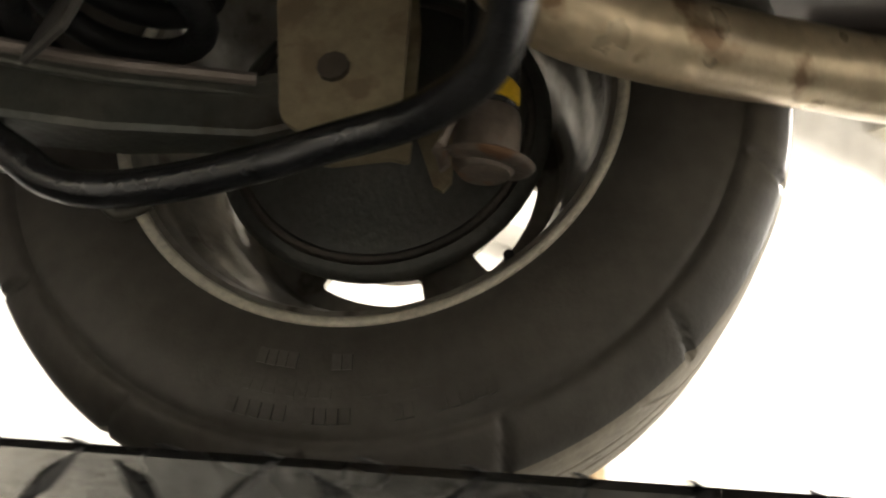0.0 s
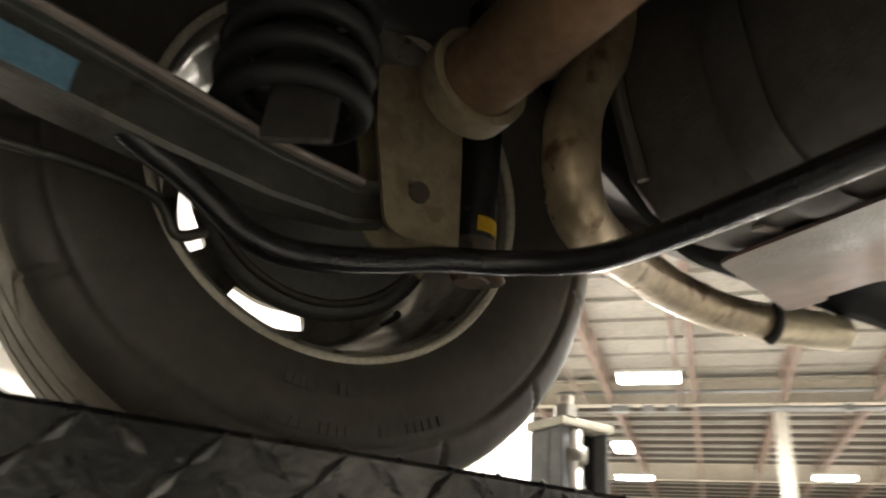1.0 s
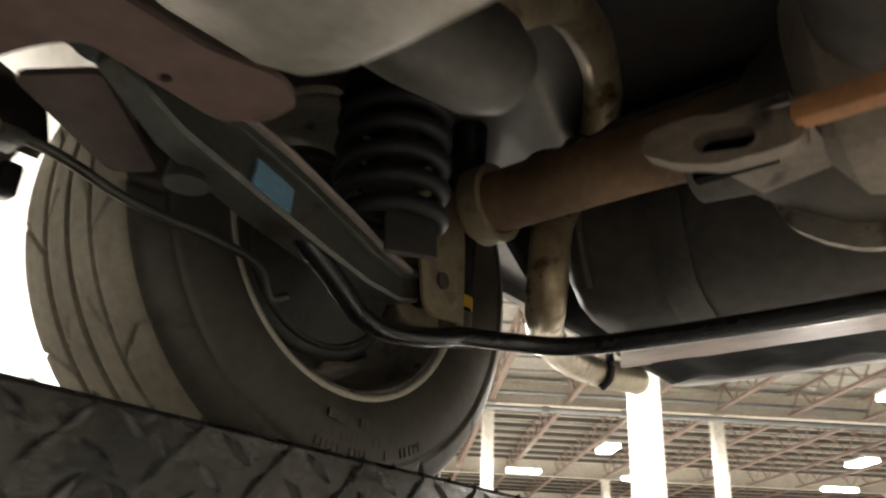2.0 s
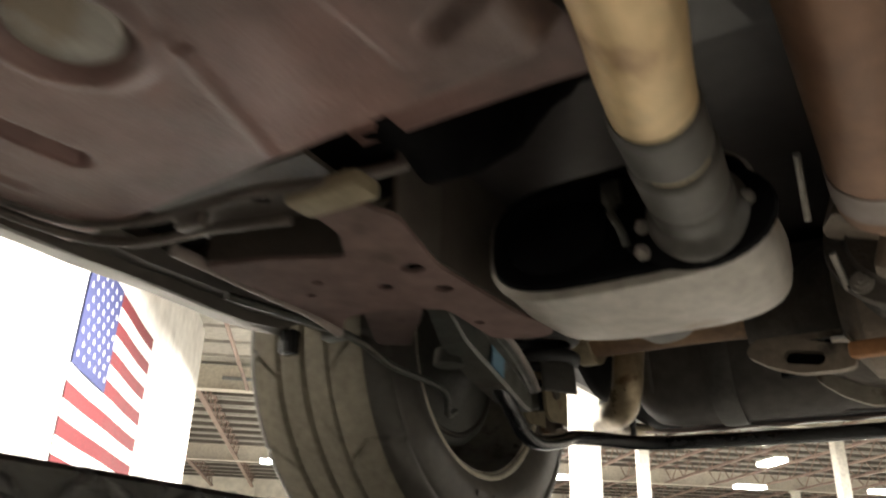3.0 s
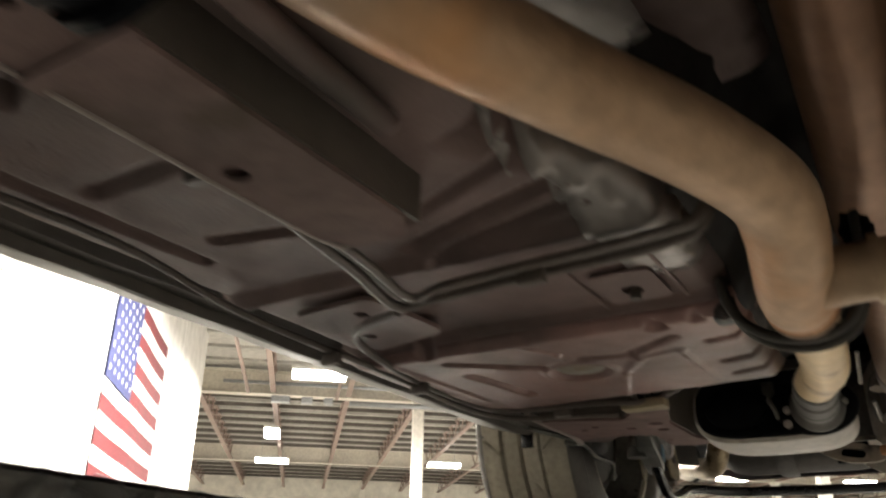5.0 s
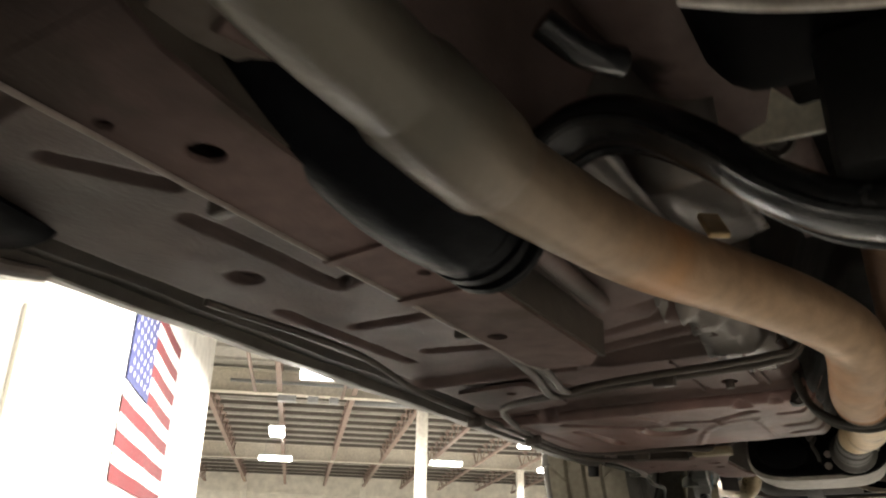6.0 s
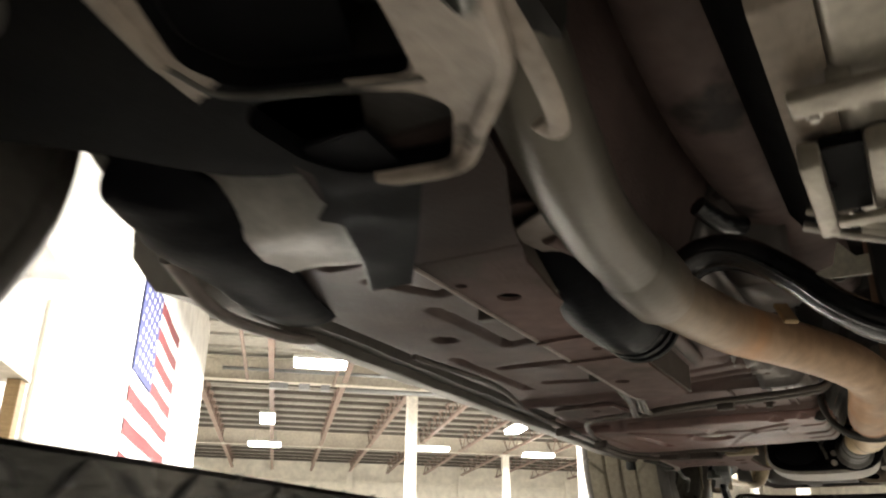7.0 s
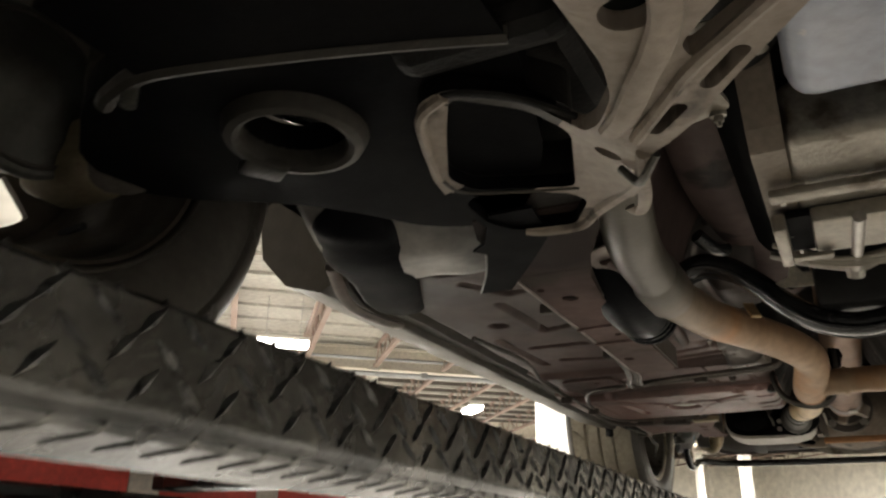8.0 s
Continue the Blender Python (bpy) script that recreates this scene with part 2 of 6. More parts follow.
M_TAPE_WHITE = mat("white_marking_tape", (0.85, 0.78, 0.7), 0.5, 0, 14.0, (0.75, 0.68, 0.6), bump=0.15)

M_WALL = mat("white_wall_paint", (0.83, 0.82, 0.79), 0.7, 0, 0.3, (0.815, 0.80, 0.765), bump=0.03, bump_scale=60)
M_CREAM = mat("cream_wall_panel", (0.80, 0.765, 0.68), 0.6, 0, 0.3, (0.78, 0.745, 0.66), bump=0.03, bump_scale=60)
M_CEIL = mat("ceiling_deck_paint", (0.45, 0.435, 0.395), 0.7, 0, 0.8, (0.39, 0.375, 0.34), bump=0.03, bump_scale=60)
M_PURLIN = mat("purlin_steel", (0.13, 0.115, 0.1), 0.6, 0.1, 2.0, (0.1, 0.088, 0.075), bump=0.1)
M_JOIST = mat("red_oxide_primer", (0.255, 0.19, 0.157), 0.6, 0, 2.5, (0.235, 0.155, 0.13), bump=0.2)
M_GIRDER = mat("cream_girder_paint", (0.6, 0.56, 0.48), 0.55, 0, 1.5, (0.52, 0.48, 0.41), bump=0.1)
M_COLUMN = mat("white_column_paint", (0.8, 0.77, 0.7), 0.5, 0, 1.2, (0.72, 0.69, 0.62), bump=0.1)
M_DUCT = mat("galvanised_duct", (0.34, 0.35, 0.36), 0.4, 0.6, 3.0, (0.26, 0.27, 0.28), bump=0.1)
M_FLOOR = mat("sealed_concrete", (0.25, 0.24, 0.22), 0.38, 0, 0.9, (0.2, 0.19, 0.175), bump=0.2, bump_scale=40, spots=(0.19, 0.18, 0.17), spot_scale=2.0, spot_range=(0.62, 0.74), rough_var=0.15)
M_RED = mat("flag_red_cloth", (0.135, 0.004, 0.009), 0.85, 0, 3.0, (0.115, 0.0035, 0.008), bump=0.3, bump_scale=300)
M_WHITE = mat("flag_white_cloth", (0.8, 0.79, 0.77), 0.8, 0, 3.0, (0.74, 0.73, 0.71), bump=0.3, bump_scale=300)
M_NAVY = mat("flag_blue_cloth", (0.022, 0.03, 0.115), 0.85, 0, 3.0, (0.018, 0.025, 0.095), bump=0.3, bump_scale=300)
M_WOOD = mat("rack_wood", (0.36, 0.25, 0.13), 0.65, 0, 6.0, (0.29, 0.2, 0.10), bump=0.4, bump_scale=60, stretch=(1, 1, 8))
M_LED = glow("led_diffuser", (1.0, 0.97, 0.9), LAMP_GLOW)
M_HOUSING = mat("lamp_housing", (0.7, 0.69, 0.66), 0.5, 0.2, 6.0, (0.62, 0.61, 0.58), bump=0.05)


# ---------------------------------------------------------------- mesh helpers
def sharp_edges(me, angle=38):
    """Marks creases as sharp and the rest as smooth."""
    bm = bmesh.new()
    bm.from_mesh(me)
    for e in bm.edges:
        e.smooth = len(e.link_faces) != 2 or e.calc_face_angle(0.0) < radians(angle)
    bm.to_mesh(me)
    bm.free()


def part(name, bm, material, parent=None, label="", smooth=False, kind=""):
    """Links a bmesh, written in its parent's space, as one mesh object."""
    me = bpy.data.meshes.new(name)
    bmesh.ops.recalc_face_normals(bm, faces=bm.faces)
    bm.to_mesh(me)
    bm.free()
    me.materials.append(material)
    if smooth:
        me.shade_smooth()
    ob = new(name, me)
    if parent:
        ob.parent = parent
    if label or kind:
        tagged(ob, label, kind=kind)
    return ob


def sheet(name, verts, faces, material, parent=None, label="", smooth=True, kind=""):
    me = bpy.data.meshes.new(name)
    me.from_pydata(verts, [], faces)
    me.validate()
    me.materials.append(material)
    if smooth:
        me.shade_smooth()
    ob = new(name, me)
    if parent:
        ob.parent = parent
    if label or kind:
        tagged(ob, label, kind=kind)
    return ob


def thing(name, label, category, loc=(0, 0, 0), rot=None, group="", kind=""):
    ob = new(name)
    ob.empty_display_size = 0.1
    ob.matrix_basis = Matrix.Translation(loc) @ (rot or Matrix())
    return tagged(ob, label, category, group, kind)


def add_box(bm, x0, x1, y0, y1, z0, z1, bevel=0.0, m=None, seg=2):
    r = bmesh.ops.create_cube(bm, size=1)
    vs = r["verts"]
    for v in vs:
        v.co = Vector(((x0 + x1) / 2 + v.co.x * (x1 - x0), (y0 + y1) / 2 + v.co.y * (y1 - y0), (z0 + z1) / 2 + v.co.z * (z1 - z0)))
    if bevel:
        es = list({e for v in vs for e in v.link_edges})
        r = bmesh.ops.bevel(bm, geom=es, offset=bevel, segments=seg, affect="EDGES", profile=0.5)
        vs = list({v for f in r["faces"] for v in f.verts} | {v for v in vs if v.is_valid})
    if m:
        bmesh.ops.transform(bm, matrix=m, verts=[v for v in vs if v.is_valid])
    return bm


def box(x0, x1, y0, y1, z0, z1, bevel=0.0, m=None, seg=2):
    return add_box(bmesh.new(), x0, x1, y0, y1, z0, z1, bevel, m, seg)


def add_rod(bm, p, q, r, seg=16, r2=None, caps=True):
    p, q = Vector(p), Vector(q)
    d = q - p
    m = Matrix.Translation((p + q) / 2) @ d.to_track_quat("Z", "Y").to_matrix().to_4x4()
    bmesh.ops.create_cone(bm, cap_ends=caps, segments=seg, radius1=r, radius2=r if r2 is None else r2, depth=d.length, matrix=m)
    return bm


def rod(p, q, r, seg=16, r2=None):
    return add_rod(bmesh.new(), p, q, r, seg, r2)


def curve_points(ps, n=12):
    """A smooth line through the points (Catmull-Rom)."""
    ps = [Vector(p) for p in ps]
    ps = [ps[0] * 2 - ps[1]] + ps + [ps[-1] * 2 - ps[-2]]
    out = []
    for i in range(1, len(ps) - 2):
        a, b, c, d = ps[i - 1:i + 3]
        for k in range(n):
            t = k / n
            out.append(0.5 * (2 * b + (c - a) * t + (2 * a - 5 * b + 4 * c - d) * t * t + (3 * b - a - 3 * c + d) * t ** 3))
    out.append(ps[-2])
    return out


def add_tube(bm, pts, r, seg=16, flat=1.0, wob=0.0):
    """Sweeps a circle along the points; r is a number or a function of the way along (0 to 1)."""
    rings, up = [], Vector((0, 0, 1))
    n = len(pts)
    for i, p in enumerate(pts):
        d = (pts[min(i + 1, n - 1)] - pts[max(i - 1, 0)]).normalized()
        side = d.cross(up)
        if side.length < 0.05:
            side = d.cross(Vector((0, 1, 0)))
        side.normalize()
        top = side.cross(d)
        rr = r(i / (n - 1)) if callable(r) else r
        ring = []
        for k in range(seg):
            a = 2 * math.pi * k / seg
            w = 1 + (wob * noise.noise(p * 40 + Vector((a, 0, 0))) if wob else 0)
            ring.append(bm.verts.new(p + (side * math.cos(a) + top * math.sin(a) * flat) * rr * w))
        rings.append(ring)
    for a, b in zip(rings, rings[1:]):
        for k in range(seg):
            bm.faces.new((a[k], a[(k + 1) % seg], b[(k + 1) % seg], b[k]))
    bm.faces.new(rings[0])
    bm.faces.new(rings[-1][::-1])
    return bm


def tube(ps, r, seg=16, n=12, flat=1.0, wob=0.0):
    return add_tube(bmesh.new(), curve_points(ps, n), r, seg, flat, wob)


def add_lathe(bm, profile, m=None, seg=64, close=False):
    """Turns (along, radius) points about the x axis."""
    rings = []
    for x, r in profile:
        rings.append([bm.verts.new(Vector((x, r * math.cos(2 * math.pi * k / seg), r * math.sin(2 * math.pi * k / seg)))) for k in range(seg)])
    pairs = list(zip(rings, rings[1:])) + ([(rings[-1], rings[0])] if close else [])
    for a, b in pairs:
        for k in range(seg):
            bm.faces.new((a[k], a[(k + 1) % seg], b[(k + 1) % seg], b[k]))
    if not close:
        bm.faces.new(rings[0])
        bm.faces.new(rings[-1])
    if m:
        bmesh.ops.transform(bm, matrix=m, verts=[v for ring in rings for v in ring])
    return bm


def lathe(profile, m=None, seg=64, close=False):
    return add_lathe(bmesh.new(), profile, m, seg, close)


def add_plate(bm, outline, z0, z1, holes=(), m=None, bevel=0.0):
    """A flat plate with real holes: outline and holes are (x, y) loops."""
    edges = []
    for loop in (outline, *holes):
        vs = [bm.verts.new((x, y, z0)) for x, y in loop]
        edges += [bm.edges.new((vs[i], vs[(i + 1) % len(vs)])) for i in range(len(vs))]
    r = bmesh.ops.triangle_fill(bm, use_beauty=True, use_dissolve=False, edges=edges)
    faces = [f for f in r["geom"] if isinstance(f, bmesh.types.BMFace)]
    ex = bmesh.ops.extrude_face_region(bm, geom=faces)
    top = [v for v in ex["geom"] if isinstance(v, bmesh.types.BMVert)]
    bmesh.ops.translate(bm, verts=top, vec=(0, 0, z1 - z0))
    if m:
        every = set(top) | {v for f in faces if f.is_valid for v in f.verts} | {v for e in edges if e.is_valid for v in e.verts}
        bmesh.ops.transform(bm, matrix=m, verts=list(every))
    return bm


def plate(outline, z0, z1, holes=(), m=None):
    return add_plate(bmesh.new(), outline, z0, z1, holes, m)


def ring_loop(cx, cy, rx, ry=None, n=20, turn=0.0):
    ry = ry or rx
    c, s = math.cos(turn), math.sin(turn)
    out = []
    for k in range(n):
        u, v = rx * math.cos(2 * math.pi * k / n), ry * math.sin(2 * math.pi * k / n)
        out.append((cx + u * c - v * s, cy + u * s + v * c))
    return out


def slot_loop(x0, y0, x1, y1, r, n=7):
    d = Vector((x1 - x0, y1 - y0)).normalized()
    a0 = math.atan2(d.y, d.x)
    out = []
    for cx, cy, start in ((x1, y1, a0 - math.pi / 2), (x0, y0, a0 + math.pi / 2)):
        out += [(cx + r * math.cos(start + math.pi * k / n), cy + r * math.sin(start + math.pi * k / n)) for k in range(n + 1)]
    return out


def rounded(points, r, n=4):
    """Rounds the corners of a closed (x, y) loop."""
    out = []
    for i, p in enumerate(points):
        a, b, c = Vector(points[i - 1]), Vector(p), Vector(points[(i + 1) % len(points)])
        ra = min(r, (a - b).length * 0.45, (c - b).length * 0.45)
        s, e = b + (a - b).normalized() * ra, b + (c - b).normalized() * ra
        out += [tuple((s * (1 - t) ** 2 + b * 2 * t * (1 - t) + e * t * t)) for t in [k / n for k in range(n + 1)]]
    return out


def add_bolt(bm, p, axis, r=0.009, h=0.008):
    """A hexagon head on a washer."""
    p, axis = Vector(p), Vector(axis).normalized()
    add_rod(bm, p - axis * 0.002, p + axis * 0.002, r * 1.5, 16)
    add_rod(bm, p, p + axis * h, r, 6)
    add_rod(bm, p + axis * h, p + axis * (h + 0.004), r * 0.5, 10)
    return bm


def bolt(p, axis, r=0.009, h=0.008):
    return add_bolt(bmesh.new(), p, axis, r, h)


# ---------------------------------------------------------------- the hall
def hall_part(name, bm, material, label="", parent=None, smooth=False, kind="structure"):
    """A piece of the hall, written as (a, b, z)."""
    if not parent:
        bmesh.ops.transform(bm, matrix=HALL, verts=bm.verts)
    return part(name, bm, material, parent, label, smooth, kind)


ROOF = 7.35
FAR, SIDE, BACK, NEAR = 42.0, 30.0, -16.0, -3.8
hall_part("floor", box(BACK - 12, FAR + 1, NEAR - 20, SIDE + 1, -0.2, 0.0), M_FLOOR, "grey sealed concrete workshop floor")
hall_part("wall_flag_side", box(-0.3, 17.6, NEAR - 0.35, NEAR, 0.0, ROOF), M_WALL, "white painted hall wall carrying a flag")
# Unseen stretch made grey so that less light bounces onto the car's front.
hall_part("wall_near", box(BACK, -0.301, NEAR - 0.35, NEAR, 0.0, ROOF), M_GREYWALL, "grey wall stretch out of view, added to cut bounced light")
far_wall = hall_part("wall_far", box(BACK, FAR + 0.3, -0.001, 0.3, 0.0, ROOF, m=pose(FAR, -24, 0, 0, 0, 90) @ pose(-BACK, -0.3, 0)), M_CREAM, "cream painted far hall wall")
hall_part("wall_right", box(BACK, FAR, SIDE, SIDE + 0.3, 0.0, ROOF), M_CREAM, "cream painted hall side wall")
hall_part("wall_back", box(BACK - 0.3, BACK, NEAR - 0.35, SIDE, 0.0, ROOF), M_CREAM, "cream painted hall back wall")
hall_part("wall_annex", box(17.6, FAR, -24.3, -24.0, 0.0, ROOF), M_CREAM, "cream painted wall beyond the flag wall")
hall_part("wall_return", box(17.3, 17.6, -24.3, NEAR - 0.36, 0.0, ROOF), M_CREAM, "cream painted return wall")

# roof deck with its ribs in one mesh
bm = box(BACK - 0.3, FAR + 0.3, -24.3, SIDE + 0.3, ROOF, ROOF + 0.2)
a = BACK + 0.86
while a < FAR:
    add_box(bm, a, a + 0.07, -24.0, SIDE, ROOF - 0.075, ROOF + 0.002)
    a += 1.24
hall_part("ceiling", bm, M_CEIL, "cream ribbed metal roof deck")
bm = bmesh.new()
a = 20.9
while a < FAR:
    add_box(bm, a, a + 0.07, -24.0, SIDE, ROOF - 0.22, ROOF - 0.093)
    a += 1.24
hall_part("trim", bm, M_PURLIN, "brown steel purlins under the roof deck")


def shadow_strip(a0, b0, w, d, h, label):
    ob = hall_part("trim", box(a0 - w / 2, a0 + w / 2, b0, b0 + d, 0.0, h, 0.01), M_CREAM, label)
    return ob


# Cream strip up to soffit height: the soffit's shadow put into colour.
shadow_strip(5.04, NEAR + 0.002, 0.56, 0.035, 3.77, "cream strip standing in for the soffit's shadow on the wall")
hall_part("trim", box(2.2, 4.27, NEAR + 0.002, NEAR + 0.3, 3.77, 4.6, 0.01), M_WALL, "white boxed soffit on the wall")
for k in range(-3, 7):
    pilaster_b = 1.8 + 6.1 * k
    hall_part("trim", box(FAR - 0.36, FAR - 0.302, pilaster_b - 0.16, pilaster_b + 0.16, 0.0, ROOF - 0.26, 0.01), M_CREAM, "cream panel joint strip on the far wall")
hall_part("trim", box(FAR - 0.34, FAR - 0.302, -24.0, SIDE, ROOF - 1.25, ROOF - 1.15), M_CREAM, "cream ledge strip along the far wall")
for a0 in (1.5, 14.2):
    hall_part("trim", box(a0, a0 + 0.03, NEAR + 0.001, NEAR + 0.008, 0.0, ROOF - 0.1), M_WALL, "white wall panel joint")


def timber_rack(a0, a1, b0, b1, h):
    """Four timber posts, two shelves and a pale top board."""
    r = thing("timber_rack", "tall timber storage rack with a pale top board by the wall", "rack")
    for a in (a0, a1 - 0.12):
        for b in (b0, b1 - 0.09):
            hall_part("post", box(a, a + 0.12, b, b + 0.09, 0.0, h - 0.045, 0.006), M_WOOD, kind="").parent = r
    for z in (0.35, 1.6):
        hall_part("shelf", box(a0 + 0.121, a1 - 0.121, b0, b1, z, z + 0.03, 0.004), M_WOOD, kind="").parent = r
    hall_part("top_board", box(a0 - 0.02, a1 + 0.02, b0 - 0.02, b1 + 0.02, h - 0.044, h, 0.004), M_GIRDER, "pale top board", kind="").parent = r
    return r


timber_rack(2.4, 3.69, NEAR + 0.02, NEAR + 0.30, 2.89)


def roof_joist(b0, a0, a1):
    """An open-web joist: two chords of angle steel and a zigzag of bars."""
    j = thing("roof_joist", "red oxide open-web steel roof joist under the deck", "roof joist", group="roof joists", kind="structure")
    z1, z0 = ROOF - 0.10, ROOF - 0.72
    hall_part("top_chord", box(a0, a1, b0 - 0.05, b0 + 0.05, z1 - 0.05, z1), M_JOIST, kind="").parent = j
    hall_part("bottom_chord", box(a0, a1, b0 - 0.07, b0 + 0.07, z0, z0 + 0.07), M_JOIST, kind="").parent = j
    w = bmesh.new()
    n = int((a1 - a0) / 0.6)
    for i in range(n):
        p, q = a0 + i * (a1 - a0) / n, a0 + (i + 1) * (a1 - a0) / n
        zz = (z0 + 0.02, z1 - 0.02) if i % 2 else (z1 - 0.02, z0 + 0.02)
        add_rod(w, (p, b0, zz[0]), (q, b0, zz[1]), 0.025, 5)
    hall_part("web_bars", w, M_JOIST, kind="").parent = j
    return j


for k in range(-8, 15):
    b0 = 1.8 + 2.033 * k
    if b0 > NEAR + 0.2:
        roof_joist(b0, -8.0, 20.25)
    if -10 < b0 < SIDE - 0.3:
        roof_joist(b0, 20.75, FAR - 0.05)


def girder(a0, b0, b1):
    g = thing("roof_girder", "cream painted steel roof girder on columns", "girder", group="roof girders", kind="structure")
    z1, z0 = ROOF - 0.1, ROOF - 0.75
    hall_part("web_plate", box(a0 - 0.015, a0 + 0.015, b0, b1, z0 + 0.03, z1 - 0.03), M_GIRDER, kind="").parent = g
    hall_part("flange", box(a0 - 0.16, a0 + 0.16, b0, b1, z0, z0 + 0.03), M_GIRDER, kind="").parent = g
    hall_part("flange", box(a0 - 0.16, a0 + 0.16, b0, b1, z1 - 0.03, z1), M_GIRDER, kind="").parent = g
    return g


girder(20.5, -23.9, SIDE - 0.05)
girder(8.1, NEAR + 0.02, SIDE - 0.05)
girder(32.9, -23.9, SIDE - 0.05)


def column(a0, b0):
    c = thing("column", "white painted square steel hall column", "column", group="hall columns", kind="structure")
    hall_part("shaft", box(a0 - 0.15, a0 + 0.15, b0 - 0.15, b0 + 0.15, 0.03, ROOF - 0.8, 0.02), M_COLUMN, kind="").parent = c
    hall_part("base_plate", box(a0 - 0.25, a0 + 0.25, b0 - 0.25, b0 + 0.25, 0.0, 0.03, 0.004), M_COLUMN, kind="").parent = c
    hall_part("cap_plate", box(a0 - 0.2, a0 + 0.2, b0 - 0.2, b0 + 0.2, ROOF - 0.8, ROOF - 0.75, 0.004), M_COLUMN, kind="").parent = c
    return c


for a0, b0 in ((20.5, 1.75), (20.5, 7.95), (20.5, 13.9), (20.5, 20.0), (20.5, 26.1), (8.05, 2.2), (32.9, 7.95), (32.9, 20.0)):
    column(a0, b0)

# a galvanised duct with conduit boxes on the girder
d = thing("duct_run", "galvanised pipe run with junction boxes below the girder", "pipe run", kind="structure")
for bm in (rod((20.1, -3.6, ROOF - 0.5), (20.1, 12.0, ROOF - 0.5), 0.05, 12), rod((20.05, -0.2, ROOF - 0.95), (20.05, 14.0, ROOF - 0.95), 0.07, 12)):
    hall_part("pipe", bm, M_DUCT, kind="", smooth=True).parent = d
for b0, w in ((-2.3, 0.5), (-1.5, 0.3), (-0.9, 0.25), (3.1, 0.2), (5.2, 0.2)):
    hall_part("junction_box", box(19.95, 20.2, b0, b0 + w, ROOF - 1.02, ROOF - 0.86, 0.01), M_DUCT, kind="").parent = d
# pipes that cross the near bay of the ceiling
for b0, a0, a1 in ((-2.9, 9.0, 19.9), (-0.55, 8.5, 20.2)):
    hall_part("trim", rod((a0, b0, ROOF - 0.82), (a1, b0, ROOF - 0.82), 0.045, 10), M_JOIST, "red sprinkler pipe along the joists", smooth=True)


def ceiling_light(a0, b0, along, z=6.2):
    """A linear high-bay: a housing, a bright diffuser and two chains; one area lamp gives its light."""
    l = thing("ceiling_light", "lit white linear high-bay lamp hanging from the roof", "ceiling light", group="hall lamps")
    w, h = (0.24, 0.62) if along == "b" else (0.62, 0.24)
    hall_part("housing", box(a0 - w, a0 + w, b0 - h, b0 + h, z + 0.03, z + 0.11, 0.015), M_HOUSING, kind="").parent = l
    hall_part("diffuser", box(a0 - w + 0.02, a0 + w - 0.02, b0 - h + 0.02, b0 + h - 0.02, z - 0.09, z + 0.028, 0.02), M_LED, kind="").parent = l
    for s in (-1, 1):
        p = (a0, b0 + s * 0.4) if along == "b" else (a0 + s * 0.4, b0)
        hall_part("chain", rod((*p, z + 0.1), (*p, ROOF + 0.01), 0.006, 6), M_DUCT, kind="").parent = l
    lamp = bpy.data.lights.new("lamp", "AREA")
    lamp.shape, lamp.size, lamp.size_y, lamp.energy = "RECTANGLE", 2 * w, 2 * h, LAMP_WATTS
    lamp.color = (1.0, 0.942, 0.848)
    o = new("lamp", lamp)
    o.matrix_basis = HALL @ pose(a0, b0, z - 0.1)
    return l


for a0, b0, along in ((16.3, -1.1, "b"), (16.0, 10.5, "b"), (16.2, 21.0, "b"), (23.9, -2.35, "a"), (23.8, 5.8, "a"), (23.9, 13.8, "a"),
                      (29.6, -2.5, "b"), (28.95, 3.95, "b"), (29.5, 8.4, "b"), (29.5, 16.0, "b"), (28.9, 21.4, "b"),
                      # This row and (16.2, 21.0) are unseen lamps, added for fill light.
                      (2.8, 3.2, "b"), (9.0, -1.2, "b"), (-7.0, 11.0, "b"), (-12.5, 3.0, "b"), (5.0, 15.0, "b"), (36.0, -9.0, "b"), (24.0, -12.0, "b")):
    ceiling_light(a0, b0, along)


# ---------------------------------------------------------------- the flag on the wall
def star_loop(ca, cz, r):
    return [(ca + (r if k % 2 == 0 else r * 0.4) * math.sin(math.pi * k / 5), cz + (r if k % 2 == 0 else r * 0.4) * math.cos(math.pi * k / 5)) for k in range(10)]


flag = thing("flag", "large cloth flag with stars and red stripes on the white wall", "flag")
FA0, FA1, FZ1, FS = 8.66, 12.55, 5.56, 0.2085
ON_WALL = HALL @ Matrix(((1, 0, 0, 0), (0, 0, 1, NEAR), (0, 1, 0, 0), (0, 0, 0, 1)))
CA = FA0 + 0.4 * (FA1 - FA0)
for k in range(13):
    zt = FZ1 - k * FS
    a0 = CA if k < 7 else FA0
    n = 24
    bm = bmesh.new()
    rows = [[bm.verts.new(ON_WALL @ Vector((a0 + (FA1 - a0) * i / n, zt - FS * s, 0.012 + 0.006 * math.sin(3.1 * (a0 + (FA1 - a0) * i / n)) + dz))) for i in range(n + 1)] for s, dz in ((0, 0), (1, 0), (1, -0.008), (0, -0.008))]
    for r0, r1 in zip(rows, rows[1:] + rows[:1]):
        for i in range(n):
            bm.faces.new((r0[i], r0[i + 1], r1[i + 1], r1[i]))
    part("stripe", bm, M_WHITE if k % 2 else M_RED, flag, "white stripe" if k % 2 else "red stripe")
canton = part("canton", plate([(FA0, FZ1 - 7 * FS), (CA - 0.002, FZ1 - 7 * FS), (CA - 0.002, FZ1), (FA0, FZ1)], 0.012, 0.03, m=ON_WALL), M_NAVY, flag, "dark blue star field")
